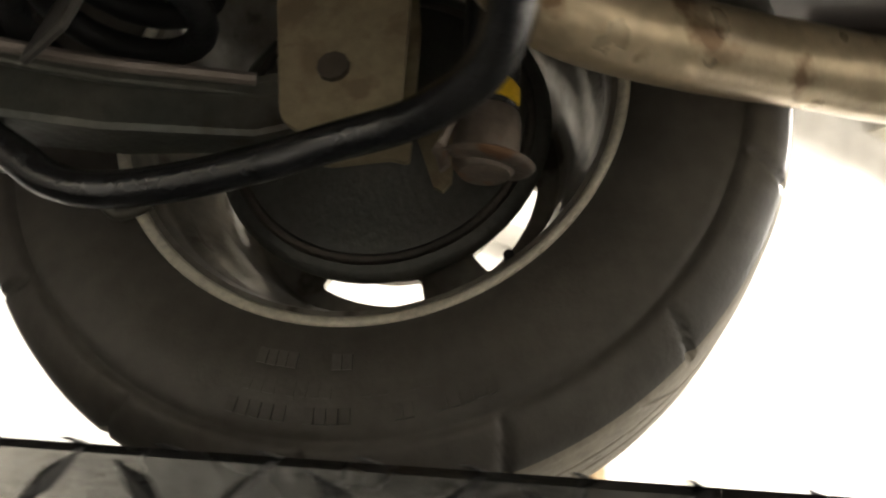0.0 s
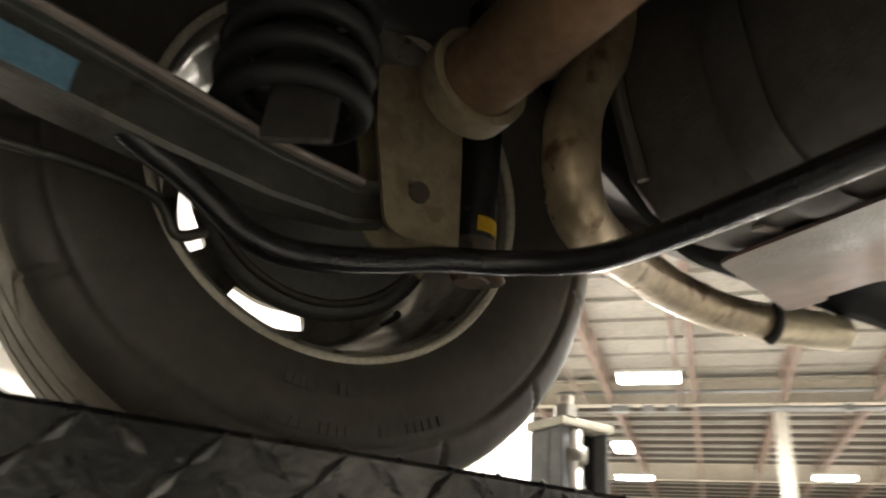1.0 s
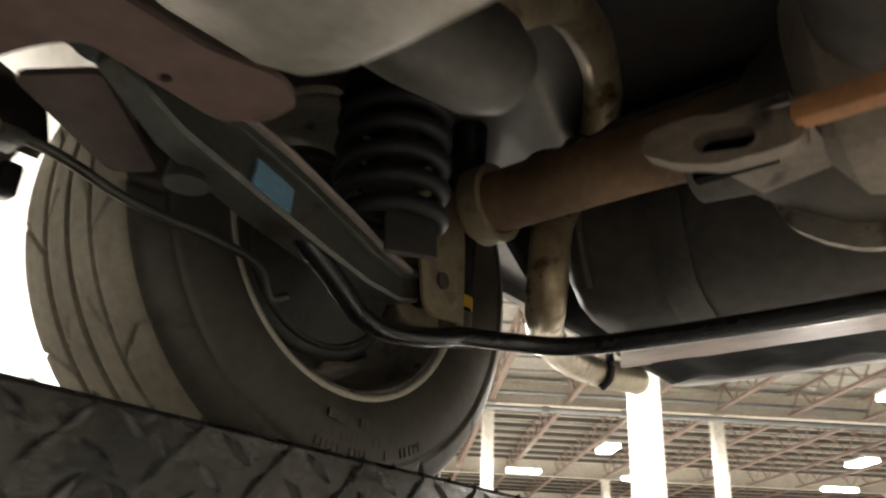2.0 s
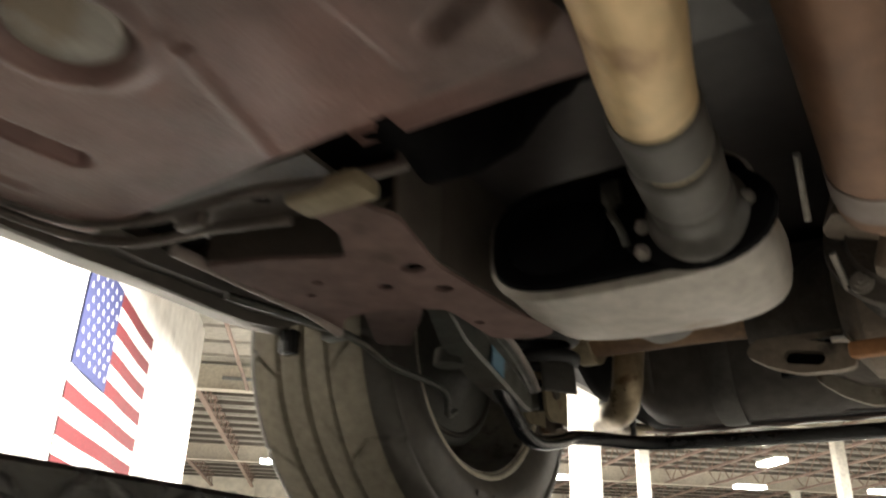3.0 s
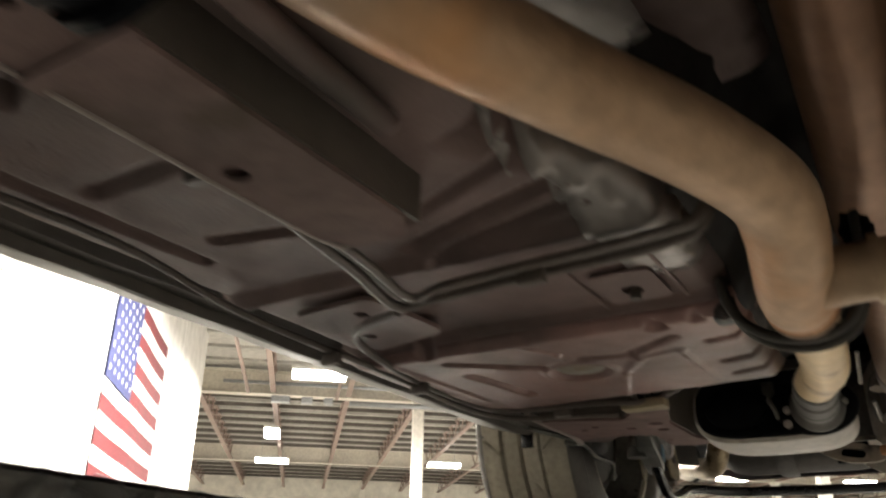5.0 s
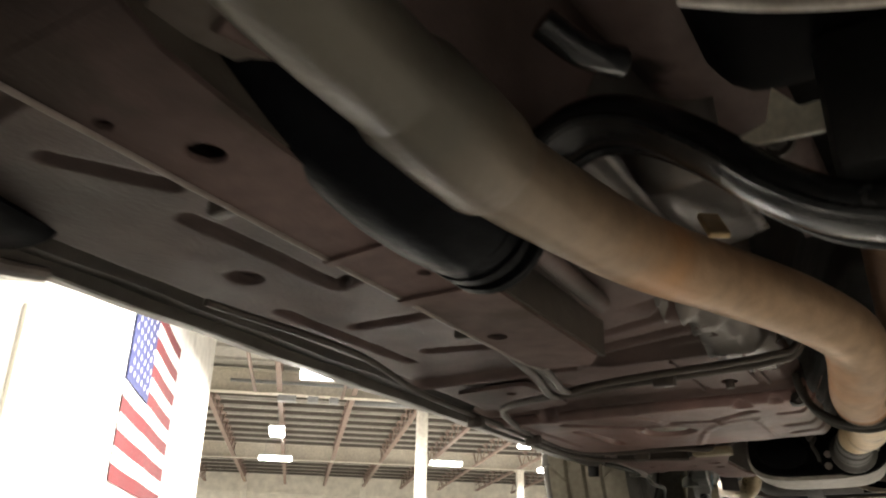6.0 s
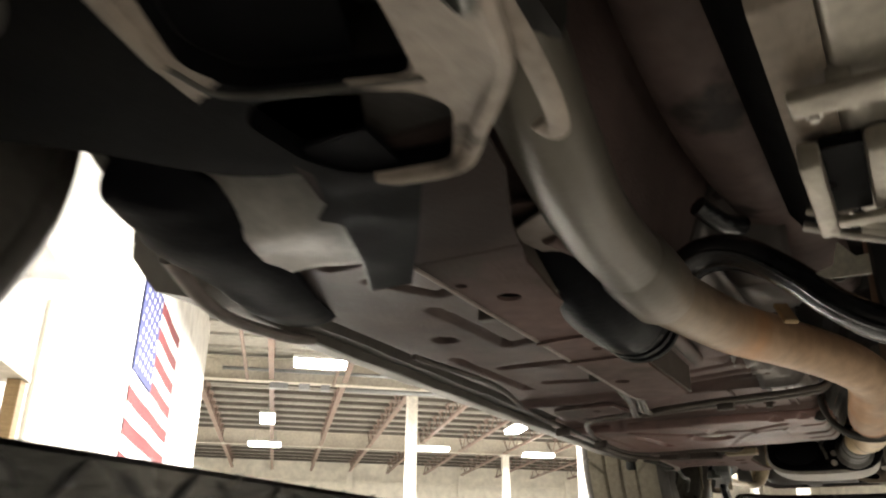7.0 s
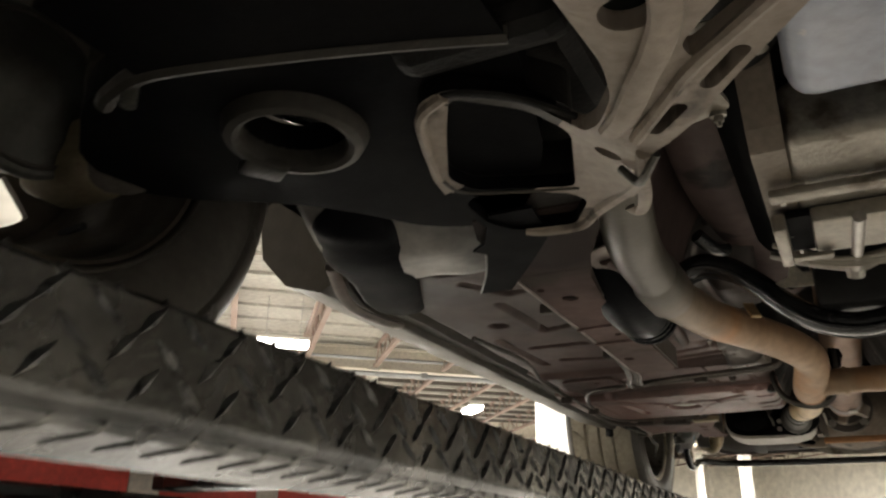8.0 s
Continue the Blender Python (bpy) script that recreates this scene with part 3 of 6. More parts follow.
star_mesh = plate(star_loop(0, 0, 0.047), 0.0, 0.006)
star_data = bpy.data.meshes.new("star")
star_mesh.to_mesh(star_data)
star_mesh.free()
star_data.materials.append(M_WHITE)
for r in range(9):
    for c in range(6 if r % 2 == 0 else 5):
        o = new("star", star_data)
        o.parent = canton
        o.matrix_basis = ON_WALL @ Matrix.Translation((FA0 + (CA - FA0) * ((2 * c + (1 if r % 2 == 0 else 2)) / 12), FZ1 - 7 * FS * (r + 1) / 10, 0.0305))



# ---------------------------------------------------------------- the drive-on lift
H = 1.75
RUN_X, RUN_TURN = -0.3935, radians(0.89)


def add_lug(bm, p, u, v, w, length=0.034, width=0.0092, height=0.0032):
    """One raised lens-shaped lug at p; u along, v across, w out of the plate."""
    ends = [bm.verts.new(p - u * length / 2 - w * 0.0004), bm.verts.new(p + u * length / 2 - w * 0.0004)]
    sides = [bm.verts.new(p - v * width / 2 - w * 0.0004), bm.verts.new(p + v * width / 2 - w * 0.0004)]
    top = [bm.verts.new(p - u * length * 0.3 + w * height), bm.verts.new(p + u * length * 0.3 + w * height)]
    for f in ((ends[0], sides[0], top[0]), (sides[0], top[1], top[0]), (sides[0], ends[1], top[1]),
              (ends[1], sides[1], top[1]), (sides[1], top[0], top[1]), (sides[1], ends[0], top[0])):
        bm.faces.new(f)


lift = thing("car_lift", "black tread-plate drive-on car lift holding the car up", "car lift", loc=(RUN_X, 0, -0.0055), rot=pose(0, 0, 0, -0.26, 0, 0.89))
Y0, Y1, DECK = -4.9, 2.3, 0.56


def runway_profile(sign):
    """The bent edge of a runway: down the web, round the corner, under the flange. (x, z) from the inner top edge."""
    pts = [(-0.05, H - 0.0095), (-0.012, H - 0.0045), (-0.008, H - 0.002), (-0.003, H - 0.0005), (0.0, H - 0.004), (0.0, H - 0.058)]
    for k in range(7):
        t = math.pi / 2 * k / 6
        pts.append((-0.012 + 0.012 * math.cos(t), H - 0.066 - 0.012 * math.sin(t)))
    pts += [(-0.055, H - 0.092), (-0.055, H - 0.096), (-0.012, H - 0.083), (-0.005, H - 0.062), (-0.005, H - 0.012), (-0.05, H - 0.0175)]
    return pts


def runway(x_shift, flip, label):
    """A runway: deck plate, bent edge channels and cross ties."""
    s = -1 if flip else 1
    deck = part("runway_deck", box(min(x_shift - s * DECK, x_shift - s * 0.049), max(x_shift - s * DECK, x_shift - s * 0.049), Y0, Y1, H - 0.018, H - 0.0098), M_LIFT, lift, label)
    for off, turn in ((0.0, 1), (-DECK - 0.05, -1)):
        prof = [(x_shift + s * (off + turn * x), z) for x, z in runway_profile(1)]
        verts, faces = [], []
        n, m = len(prof), 40
        for j in range(m + 1):
            y = Y0 + (Y1 - Y0) * j / m
            verts += [(x, y, z) for x, z in prof]
        for j in range(m):
            for i in range(n):
                faces.append((j * n + i, j * n + (i + 1) % n, (j + 1) * n + (i + 1) % n, (j + 1) * n + i))
        edge = sheet("runway_edge", verts, faces, M_LIFT, lift, smooth=False)
        # lugs pressed into the web, the corner and the deck border
        bm, lower = bmesh.new(), bmesh.new()
        rows = [(-0.0145, 0), (-0.034, 1), (-0.0535, 0)] if off == 0.0 else []
        for zz, odd in rows:
            for k in range(int((Y1 - Y0) / 0.0365)):
                y = Y0 + 0.02 + k * 0.0365 + (0.018 if odd else 0)
                sg = 1 if (k + odd) % 2 else -1
                u = Vector((0, math.cos(radians(42 + 6 * sg)) * sg, math.sin(radians(42 + 6 * sg)))).normalized()
                add_lug(bm, Vector((x_shift, y, H + zz)), u, Vector((0, -u.z, u.y)), Vector((s, 0, 0)))
        if rows:
            for k in range(int((Y1 - Y0) / 0.0365)):
                y = Y0 + 0.03 + k * 0.0365
                add_lug(bm, Vector((x_shift - s * 0.003, y, H - 0.0008)), Vector((-0.75 * s, 0.62, -0.12)).normalized(), Vector((0.62 * s, 0.75, 0)).normalized(), Vector((0.3 * s, 0, 1)).normalized(), 0.02, 0.006, 0.0009)
                add_lug(lower, Vector((x_shift - s * 0.024, y, H - 0.0832)), Vector((-0.75 * s, -0.62, -0.2)).normalized(), Vector((0.62 * s, -0.75, 0)).normalized(), Vector((0.3 * s, 0, -1)).normalized(), 0.046, 0.009, 0.0048)
            part("tread_pattern", bm, M_LUG, lift, "worn bright raised lugs", kind="stuff")
            part("tread_pattern", lower, M_LIFT, lift, "black raised lugs on the bent flange", kind="stuff")
    for k in range(9):
        y = Y0 + 0.25 + k * 0.83
        part("cross_tie", box(min(x_shift - s * 0.055, x_shift - s * DECK), max(x_shift - s * 0.055, x_shift - s * DECK), y, y + 0.06, H - 0.06, H - 0.0185, 0.004), M_LIFT, lift)
    # marking tape on the outer channel, seen beneath the inner edge
    for k in range(24):
        y = -3.9 + 0.30 * (k // 2) + (0.235 if k % 2 else 0.0)
        w = 0.063 if k % 2 else 0.233
        xx = x_shift - s * (DECK + 0.0415)
        part("tape_strip", box(min(xx, xx + s * 0.002), max(xx, xx + s * 0.002), y, y + w, H - 0.062, H - 0.016), M_TAPE_WHITE if k % 2 else M_TAPE_RED, lift, "white marking tape" if k % 2 else "red marking tape")
    return deck


runway(0.0, False, "black tread-plate runway deck")
runway(0.86, True, "black tread-plate runway deck")
POST_Y = 0.755
for y in (-4.2, POST_Y):
    part("cross_beam", box(-0.80, 1.66, y - 0.08, y + 0.08, H - 0.30, H - 0.098, 0.012), M_POST, lift, "grey steel cross beam between the posts")


def lift_post(x, y, s):
    """A lift post with an open recess, its lifting rod, cap plate and top nut; s points to the middle of the lift."""
    m = Matrix.Translation((x, y, 0)) @ Matrix.Diagonal((s * 0.55, 0.7, 1, 1))
    base = part("post", box(-0.09, 0.02, -0.085, 0.085, 0.012, 2.0, 0.006, m), M_POST, lift, "grey painted steel lift post")
    for y0, y1, nm in ((-0.085, -0.058, "side_channel"), (0.073, 0.085, "side_channel")):
        part(nm, box(0.0205, 0.09, y0, y1, 0.012, 2.0, 0.004, m), M_POST, base)
    part("recess_panel", box(0.0205, 0.026, -0.0575, 0.0725, 0.3, 1.997, 0, m), M_BLACK, base, "black recess")
    part("base_plate", box(-0.18, 0.18, -0.2, 0.2, 0.0, 0.0115, 0.003, m), M_POST, base)
    part("cap_plate", box(-0.10, 0.105, -0.094, 0.094, 2.0005, 2.017, 0.004, m), M_LIP, base, "pale worn cap plate")
    part("lifting_rod", rod(m @ Vector((0.062, -0.03, 1.55)), m @ Vector((0.062, -0.03, 1.999)), 0.021, 20), M_BRIGHT, base, "bright steel rod", smooth=True)
    part("rod_collar", rod(m @ Vector((0.062, -0.03, 1.935)), m @ Vector((0.062, -0.03, 1.965)), 0.029, 20), M_BRIGHT, base, smooth=True)
    part("rod_nut", rod(m @ Vector((0.07, -0.06, 2.0175)), m @ Vector((0.07, -0.06, 2.04)), 0.024, 6), M_BRIGHT, base)
    part("nut_cap", rod(m @ Vector((0.07, -0.06, 2.0405)), m @ Vector((0.07, -0.06, 2.06)), 0.016, 16), M_TAPE_WHITE, base, "white plastic cap")
    return base


for px, side in ((-0.795, 1), (1.655, -1)):
    for py in (POST_Y, -4.2):
        lift_post(px, py, side)


# ---------------------------------------------------------------- the car on the lift
CAR = Vector((0.0, -1.3, H))
car = thing("car", "raised old coupe seen from below, dusty mauve underbody and stained exhaust", "car", loc=CAR)


def cpart(name, bm, material, parent=None, label="", smooth=True):
    """A part of the car, written in the world's metres."""
    bmesh.ops.translate(bm, verts=bm.verts, vec=-CAR)
    ob = part(name, bm, material, parent or car, label, smooth)
    if smooth:
        sharp_edges(ob.data)
    return ob


# -- pressed sheet-metal panels as relief fields
def smoothstep(t):
    t = min(1.0, max(0.0, t))
    return t * t * (3 - 2 * t)


def capsule(x, y, c):
    """How far (x, y) lies from the line of a pressed bead c = (x0, y0, x1, y1)."""
    dx, dy = c[2] - c[0], c[3] - c[1]
    t = ((x - c[0]) * dx + (y - c[1]) * dy) / (dx * dx + dy * dy + 1e-12)
    t = min(1.0, max(0.0, t))
    return math.hypot(x - c[0] - t * dx, y - c[1] - t * dy)


def relief(name, x0, x1, y0, y1, step, height, material, label="", parent=None, thick=0.012, inside=None):
    """A sheet of pressed metal: its lower face follows height(x, y), its upper face lies above it."""
    nx, ny = int(round((x1 - x0) / step)), int(round((y1 - y0) / step))
    idx, verts, faces = {}, [], []
    for j in range(ny + 1):
        for i in range(nx + 1):
            x, y = x0 + (x1 - x0) * i / nx, y0 + (y1 - y0) * j / ny
            idx[i, j] = len(verts)
            verts.append((x - CAR.x, y - CAR.y, height(x, y) - CAR.z))
    for j in range(ny):
        for i in range(nx):
            if inside and not inside(x0 + (x1 - x0) * (i + 0.5) / nx, y0 + (y1 - y0) * (j + 0.5) / ny):
                continue
            faces.append((idx[i, j], idx[i, j + 1], idx[i + 1, j + 1], idx[i + 1, j]))
    ob = sheet(name, verts, faces, material, parent or car, label)
    mod = ob.modifiers.new("sheet", "SOLIDIFY")
    mod.thickness, mod.offset = thick, -1.0
    return ob


BEADS = [  # (x0, y0, x1, y1, half width, depth); pressed upwards
    (-0.485, -1.085, -0.385, -1.012, 0.010, 0.012), (-0.49, -1.018, -0.466, -0.887, 0.011, 0.012),
    (-0.325, -1.03, -0.27, -1.018, 0.009, 0.011), (-0.27, -1.018, -0.20, -1.068, 0.009, 0.011),
    (-0.165, -1.03, -0.105, -1.043, 0.009, 0.012), (-0.17, -0.934, -0.105, -0.96, 0.009, 0.012), (-0.172, -0.868, -0.105, -0.895, 0.009, 0.012),
    (-0.35, -1.375, -0.12, -1.45, 0.011, 0.014), (-0.345, -1.345, -0.15, -1.4, 0.010, 0.013), (-0.33, -1.425, -0.15, -1.50, 0.009, 0.010),
    (-0.475, -2.02, -0.433, -1.95, 0.010, 0.012), (-0.43, -1.95, -0.41, -1.955, 0.010, 0.012),
    (-0.465, -1.90, -0.455, -1.72, 0.011, 0.012), (-0.455, -1.72, -0.37, -1.745, 0.011, 0.012),
    (-0.39, -2.035, -0.38, -1.86, 0.011, 0.012), (-0.49, -2.075, -0.42, -2.08, 0.010, 0.012),
    (-0.52, -1.60, -0.42, -1.60, 0.011, 0.011), (-0.50, -1.48, -0.41, -1.46, 0.010, 0.010), (-0.56, -1.68, -0.55, -1.45, 0.010, 0.010),
    (-0.52, -1.27, -0.45, -1.20, 0.010, 0.008), (-0.155, -1.70, -0.135, -1.95, 0.010, 0.010),
]
RIDGES = [  # lines that stand out downwards
    (-0.372, -1.106, -0.345, -1.06, 0.006, 0.005), (-0.345, -1.06, -0.345, -1.03, 0.006, 0.005), (-0.30, -0.94, -0.26, -1.0, 0.007, 0.006),
    (-0.26, -1.0, -0.205, -1.014, 0.007, 0.006), (-0.205, -1.014, -0.20, -0.855, 0.005, 0.005), (-0.30, -0.94, -0.34, -0.82, 0.006, 0.005),
    (-0.36, -1.115, -0.52, -1.125, 0.006, 0.004), (-0.56, -1.15, -0.545, -0.88, 0.006, 0.006),
]
PITS = [(-0.205, -1.109, 0.012, 0.012), (-0.205, -1.164, 0.012, 0.010), (-0.497, -1.128, 0.014, 0.016), (-0.30, -0.935, 0.005, 0.006),
        (-0.36, -1.33, 0.008, 0.01), (-0.52, -1.78, 0.016, 0.008), (-0.42, -1.24, 0.01, 0.01), (-0.16, -1.115, 0.008, 0.008)]


def floor_height(x, y):
    x = -abs(x)
    z = H + 0.217
    # the cross channel and the front pan lie a little higher
    z += 0.026 * smoothstep((-1.115 - y) / 0.025) - 0.012 * smoothstep((-1.325 - y) / 0.02)
    z += 0.012 * smoothstep((-1.345 - y) / 0.02)
    # the tunnel over shaft and exhaust
    t = smoothstep((x + 0.14 + 0.115 * smoothstep((-1.33 - y) / 0.25)) / 0.11)
    z += 0.19 * t
    # towards the sill and the rear edge the pan curls up
    z += 0.02 * smoothstep((-0.60 - x) / 0.04)
    z += 0.06 * smoothstep((y + 0.815 + 0.05 * (x + 0.35)) / 0.035)
    z += 0.10 * smoothstep((-2.08 - y) / 0.12)
    for x0, y0, x1, y1, w, d in BEADS:
        if min(x0, x1) - 0.04 < x < max(x0, x1) + 0.04 and min(y0, y1) - 0.04 < y < max(y0, y1) + 0.04:
            z += 0.85 * d * smoothstep((1.15 - capsule(x, y, (x0, y0, x1, y1)) / w) / 0.75)
    for x0, y0, x1, y1, w, d in RIDGES:
        if min(x0, x1) - 0.03 < x < max(x0, x1) + 0.03 and min(y0, y1) - 0.03 < y < max(y0, y1) + 0.03:
            z -= 0.4 * d * smoothstep(1.35 - capsule(x, y, (x0, y0, x1, y1)) / w)
    for px, py, r, d in PITS:
        if abs(x - px) < 0.05 and abs(y - py) < 0.05:
            z += d * smoothstep((r * 1.15 - math.hypot(x - px, y - py)) / (r * 0.3))
    # the round drain well with its plug
    q = math.hypot((x + 0.35), (y + 0.974))
    if q < 0.1:
        z += 0.012 * smoothstep((0.043 - q) / 0.006) - 0.003 * smoothstep((0.055 - q) / 0.008)
    # dents and oil-canning of thin sheet
    z += 0.0016 * noise.noise(Vector((x * 9, y * 9, 0))) + 0.0007 * noise.noise(Vector((x * 31, y * 31, 3)))
    return z


relief("floor_pan", -0.645, 0.001, -1.128, -0.72, 0.0032, floor_height, M_PAN, "dusty mauve-brown pressed floor pan")
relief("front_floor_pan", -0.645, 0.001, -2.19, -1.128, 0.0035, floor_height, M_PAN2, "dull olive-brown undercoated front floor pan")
relief("floor_pan", 0.001, 0.645, -2.19, -0.72, 0.01, floor_height, M_PAN, "dusty mauve-brown pressed floor pan")
for s in (1, -1):
    cpart("drain_plug", lathe([(0.0, 0.002), (0.0, 0.031), (0.003, 0.034), (0.006, 0.031), (0.008, 0.0)], pose(s * -0.35, -0.974, H + 0.2265, 0, 90, 0) @ Matrix.Diagonal((1, 1, 1.0, 1)), 40), M_MUFFLER, label="pale round drain plug")

# seam joints of the cross channel
for x, y0, y1 in ((-0.249, -1.30, -1.105), (-0.16, -1.30, -1.11), (0.249, -1.30, -1.105)):
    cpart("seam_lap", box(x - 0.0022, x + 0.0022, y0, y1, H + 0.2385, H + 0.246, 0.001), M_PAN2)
for x, y, w in ((-0.205, -1.17, 0.02), (0.205, -1.17, 0.02), (-0.54, -1.2, 0.03)):
    cpart("weld_stud", rod((x, y, H + 0.230), (x, y, H + 0.245), 0.006, 10), M_LINE)
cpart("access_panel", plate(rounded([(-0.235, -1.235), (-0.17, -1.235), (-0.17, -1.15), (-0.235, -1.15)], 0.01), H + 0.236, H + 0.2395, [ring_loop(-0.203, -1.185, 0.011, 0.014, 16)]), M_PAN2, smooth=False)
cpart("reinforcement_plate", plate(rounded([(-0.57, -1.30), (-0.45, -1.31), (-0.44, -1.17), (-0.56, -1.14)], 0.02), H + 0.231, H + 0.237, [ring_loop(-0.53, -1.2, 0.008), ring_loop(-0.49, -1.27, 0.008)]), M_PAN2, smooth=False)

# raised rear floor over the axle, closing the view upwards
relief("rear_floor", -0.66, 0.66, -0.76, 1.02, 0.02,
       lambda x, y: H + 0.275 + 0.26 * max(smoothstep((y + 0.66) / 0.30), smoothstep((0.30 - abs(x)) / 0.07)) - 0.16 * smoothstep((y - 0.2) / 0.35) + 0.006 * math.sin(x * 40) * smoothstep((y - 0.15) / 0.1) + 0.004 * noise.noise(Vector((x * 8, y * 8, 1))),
       M_NEARBLACK, "dark raised rear floor above the axle")
# Dark sheet stands in for the unlit depth of the engine bay.
relief("engine_bay_backing", -0.66, 0.66, -3.45, -2.1, 0.03, lambda x, y: H + 0.52 + 0.02 * noise.noise(Vector((x * 5, y * 5, 2))), M_DARK, "dark sheet standing in for the unlit engine bay")

# -- sills
for s in (1, -1):
    prof = [(-0.622, 0.256), (-0.64, 0.246), (-0.664, 0.248), (-0.668, 0.236), (-0.674, 0.236), (-0.678, 0.249), (-0.72, 0.256), (-0.79, 0.275), (-0.845, 0.33), (-0.86, 0.42), (-0.83, 0.44), (-0.66, 0.32)]
    verts, faces = [], []
    n, m = len(prof), 30
    for j in range(m + 1):
        y = -2.05 + (1.63) * j / m
        lift_up = 0.03 * smoothstep((abs(y + 1.235) - 0.74) / 0.08)
        verts += [(s * x, y - CAR.y, z + lift_up * (1 if i in (2, 3, 4, 5) else 0) + 0.0012 * math.sin(y * 31 + i)) for i, (x, z) in enumerate(prof)]
    for j in range(m):
        faces += [(j * n + i, j * n + (i + 1) % n, (j + 1) * n + (i + 1) % n, (j + 1) * n + i) for i in range(n)]
    faces += [tuple(range(n)), tuple(range(m * n, m * n + n))]
    sill = sheet("sill", verts, faces, M_SILL, car, "dark painted sill with a pinch weld")
    sharp_edges(sill.data, 30)
    cpart("sill_end_flap", box(s * -0.70 - 0.012, s * -0.70 + 0.012, -0.43, -0.41, H + 0.226, H + 0.26, 0.004), M_BLACK, sill)

# -- front rails with real holes
for s in (1, -1):
    m = Matrix.Diagonal((s, 1, 1, 1))
    out = [(-0.345, -2.135), (-0.243, -2.135), (-0.255, -2.10), (-0.268, -2.0), (-0.268, -1.51), (-0.285, -1.482), (-0.33, -1.482), (-0.348, -1.51)]
    holes = [ring_loop(-0.309, -2.02, 0.0122, 0.0122, 20), ring_loop(-0.329, -1.62, 0.0105, 0.0105, 20), ring_loop(-0.335, -2.07, 0.006), ring_loop(-0.30, -1.80, 0.006)]
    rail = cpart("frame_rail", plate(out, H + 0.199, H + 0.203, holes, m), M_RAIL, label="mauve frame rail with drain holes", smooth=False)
    # The inner side gets darker sill paint: its shade is put into colour.
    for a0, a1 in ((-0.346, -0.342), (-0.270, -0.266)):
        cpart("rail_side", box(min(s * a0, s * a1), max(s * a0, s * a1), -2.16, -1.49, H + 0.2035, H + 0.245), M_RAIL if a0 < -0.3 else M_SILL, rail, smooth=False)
    cpart("rail_front", plate([(-0.318, -2.33), (-0.183, -2.33), (-0.196, -2.26), (-0.232, -2.175), (-0.2435, -2.1355), (-0.345, -2.1355), (-0.335, -2.28)], H + 0.1992, H + 0.203, m=m), M_RAIL, rail, "dark front end of the rail", smooth=False)
    # Pale flange and lip: the highlight on the rail's edge, put into colour.
    cpart("rail_flange", box(min(s * -0.368, s * -0.347), max(s * -0.368, s * -0.347), -2.14, -1.5, H + 0.2155, H + 0.2185, 0.001), M_VALANCE, rail, smooth=False)
    cpart("rail_lip", tube([(s * -0.349, -2.13, H + 0.1995), (s * -0.350, -1.8, H + 0.1995), (s * -0.350, -1.52, H + 0.2005), (s * -0.335, -1.484, H + 0.2005)], 0.0024, 8, 6), M_VALANCE, rail, "pale rail lip")
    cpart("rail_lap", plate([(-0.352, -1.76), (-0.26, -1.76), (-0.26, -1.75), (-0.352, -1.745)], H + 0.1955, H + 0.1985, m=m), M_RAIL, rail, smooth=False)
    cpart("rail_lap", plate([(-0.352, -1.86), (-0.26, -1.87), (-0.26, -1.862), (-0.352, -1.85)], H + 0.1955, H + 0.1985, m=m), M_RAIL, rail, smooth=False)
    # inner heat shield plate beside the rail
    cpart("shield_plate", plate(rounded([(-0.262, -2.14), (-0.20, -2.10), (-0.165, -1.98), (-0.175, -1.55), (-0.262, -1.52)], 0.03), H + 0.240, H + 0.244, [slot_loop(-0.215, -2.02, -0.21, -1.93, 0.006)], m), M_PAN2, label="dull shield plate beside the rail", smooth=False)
    cpart("closing_plate", plate(rounded([(-0.272, -2.10), (-0.235, -2.125), (-0.196, -2.142), (-0.184, -2.09), (-0.205, -2.035), (-0.258, -2.045)], 0.008), H + 0.226, H + 0.229, [ring_loop(-0.218, -2.088, 0.004)], m), M_DULLSHIELD, label="grey closing plate between rail and pipe", smooth=False)
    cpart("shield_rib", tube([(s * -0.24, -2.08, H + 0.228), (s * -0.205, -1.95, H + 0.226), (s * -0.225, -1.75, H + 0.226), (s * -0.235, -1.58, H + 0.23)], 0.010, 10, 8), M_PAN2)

# -- hydraulic and fuel lines
LINE = H + 0.2
for k, (dx, dz, r) in enumerate(((0.0, 0.0, 0.0052), (0.014, 0.003, 0.004), (0.026, 0.0, 0.0045))):
    z = LINE + dz + 0.006
    cpart("brake_line", tube([(-0.355 + dx * 0.5, -2.12, z + 0.03), (-0.36 + dx * 0.6, -1.9, z + 0.012), (-0.362 + dx * 0.6, -1.6, z + 0.008), (-0.372 + dx * 0.7, -1.45, z), (-0.398 + dx, -1.335 - dx * 0.5, z), (-0.36 + dx, -1.325 - dx, z + 0.003), (-0.28 + dx * 0.5, -1.322 - dx, z + 0.008), (-0.19, -1.318 - dx, z + 0.012), (-0.125, -1.318 - dx, z + 0.016), (-0.094, -1.322 - dx * 0.6, z + 0.026), (-0.082, -1.33 - dx * 0.4, z + 0.07)], r, 10, 10), M_LINE, label="dusty steel line clipped under the floor")
cpart("brake_line", tube([(-0.42, -1.30, LINE + 0.014), (-0.52, -1.24, LINE + 0.016), (-0.57, -1.05, LINE + 0.018), (-0.575, -0.86, LINE + 0.018), (-0.52, -0.80, LINE + 0.016), (-0.40, -0.785, LINE + 0.018), (-0.33, -0.77, LINE + 0.016), (-0.29, -0.73, LINE + 0.04)], 0.005, 10, 10), M_LINE, label="dusty steel line along the sill")
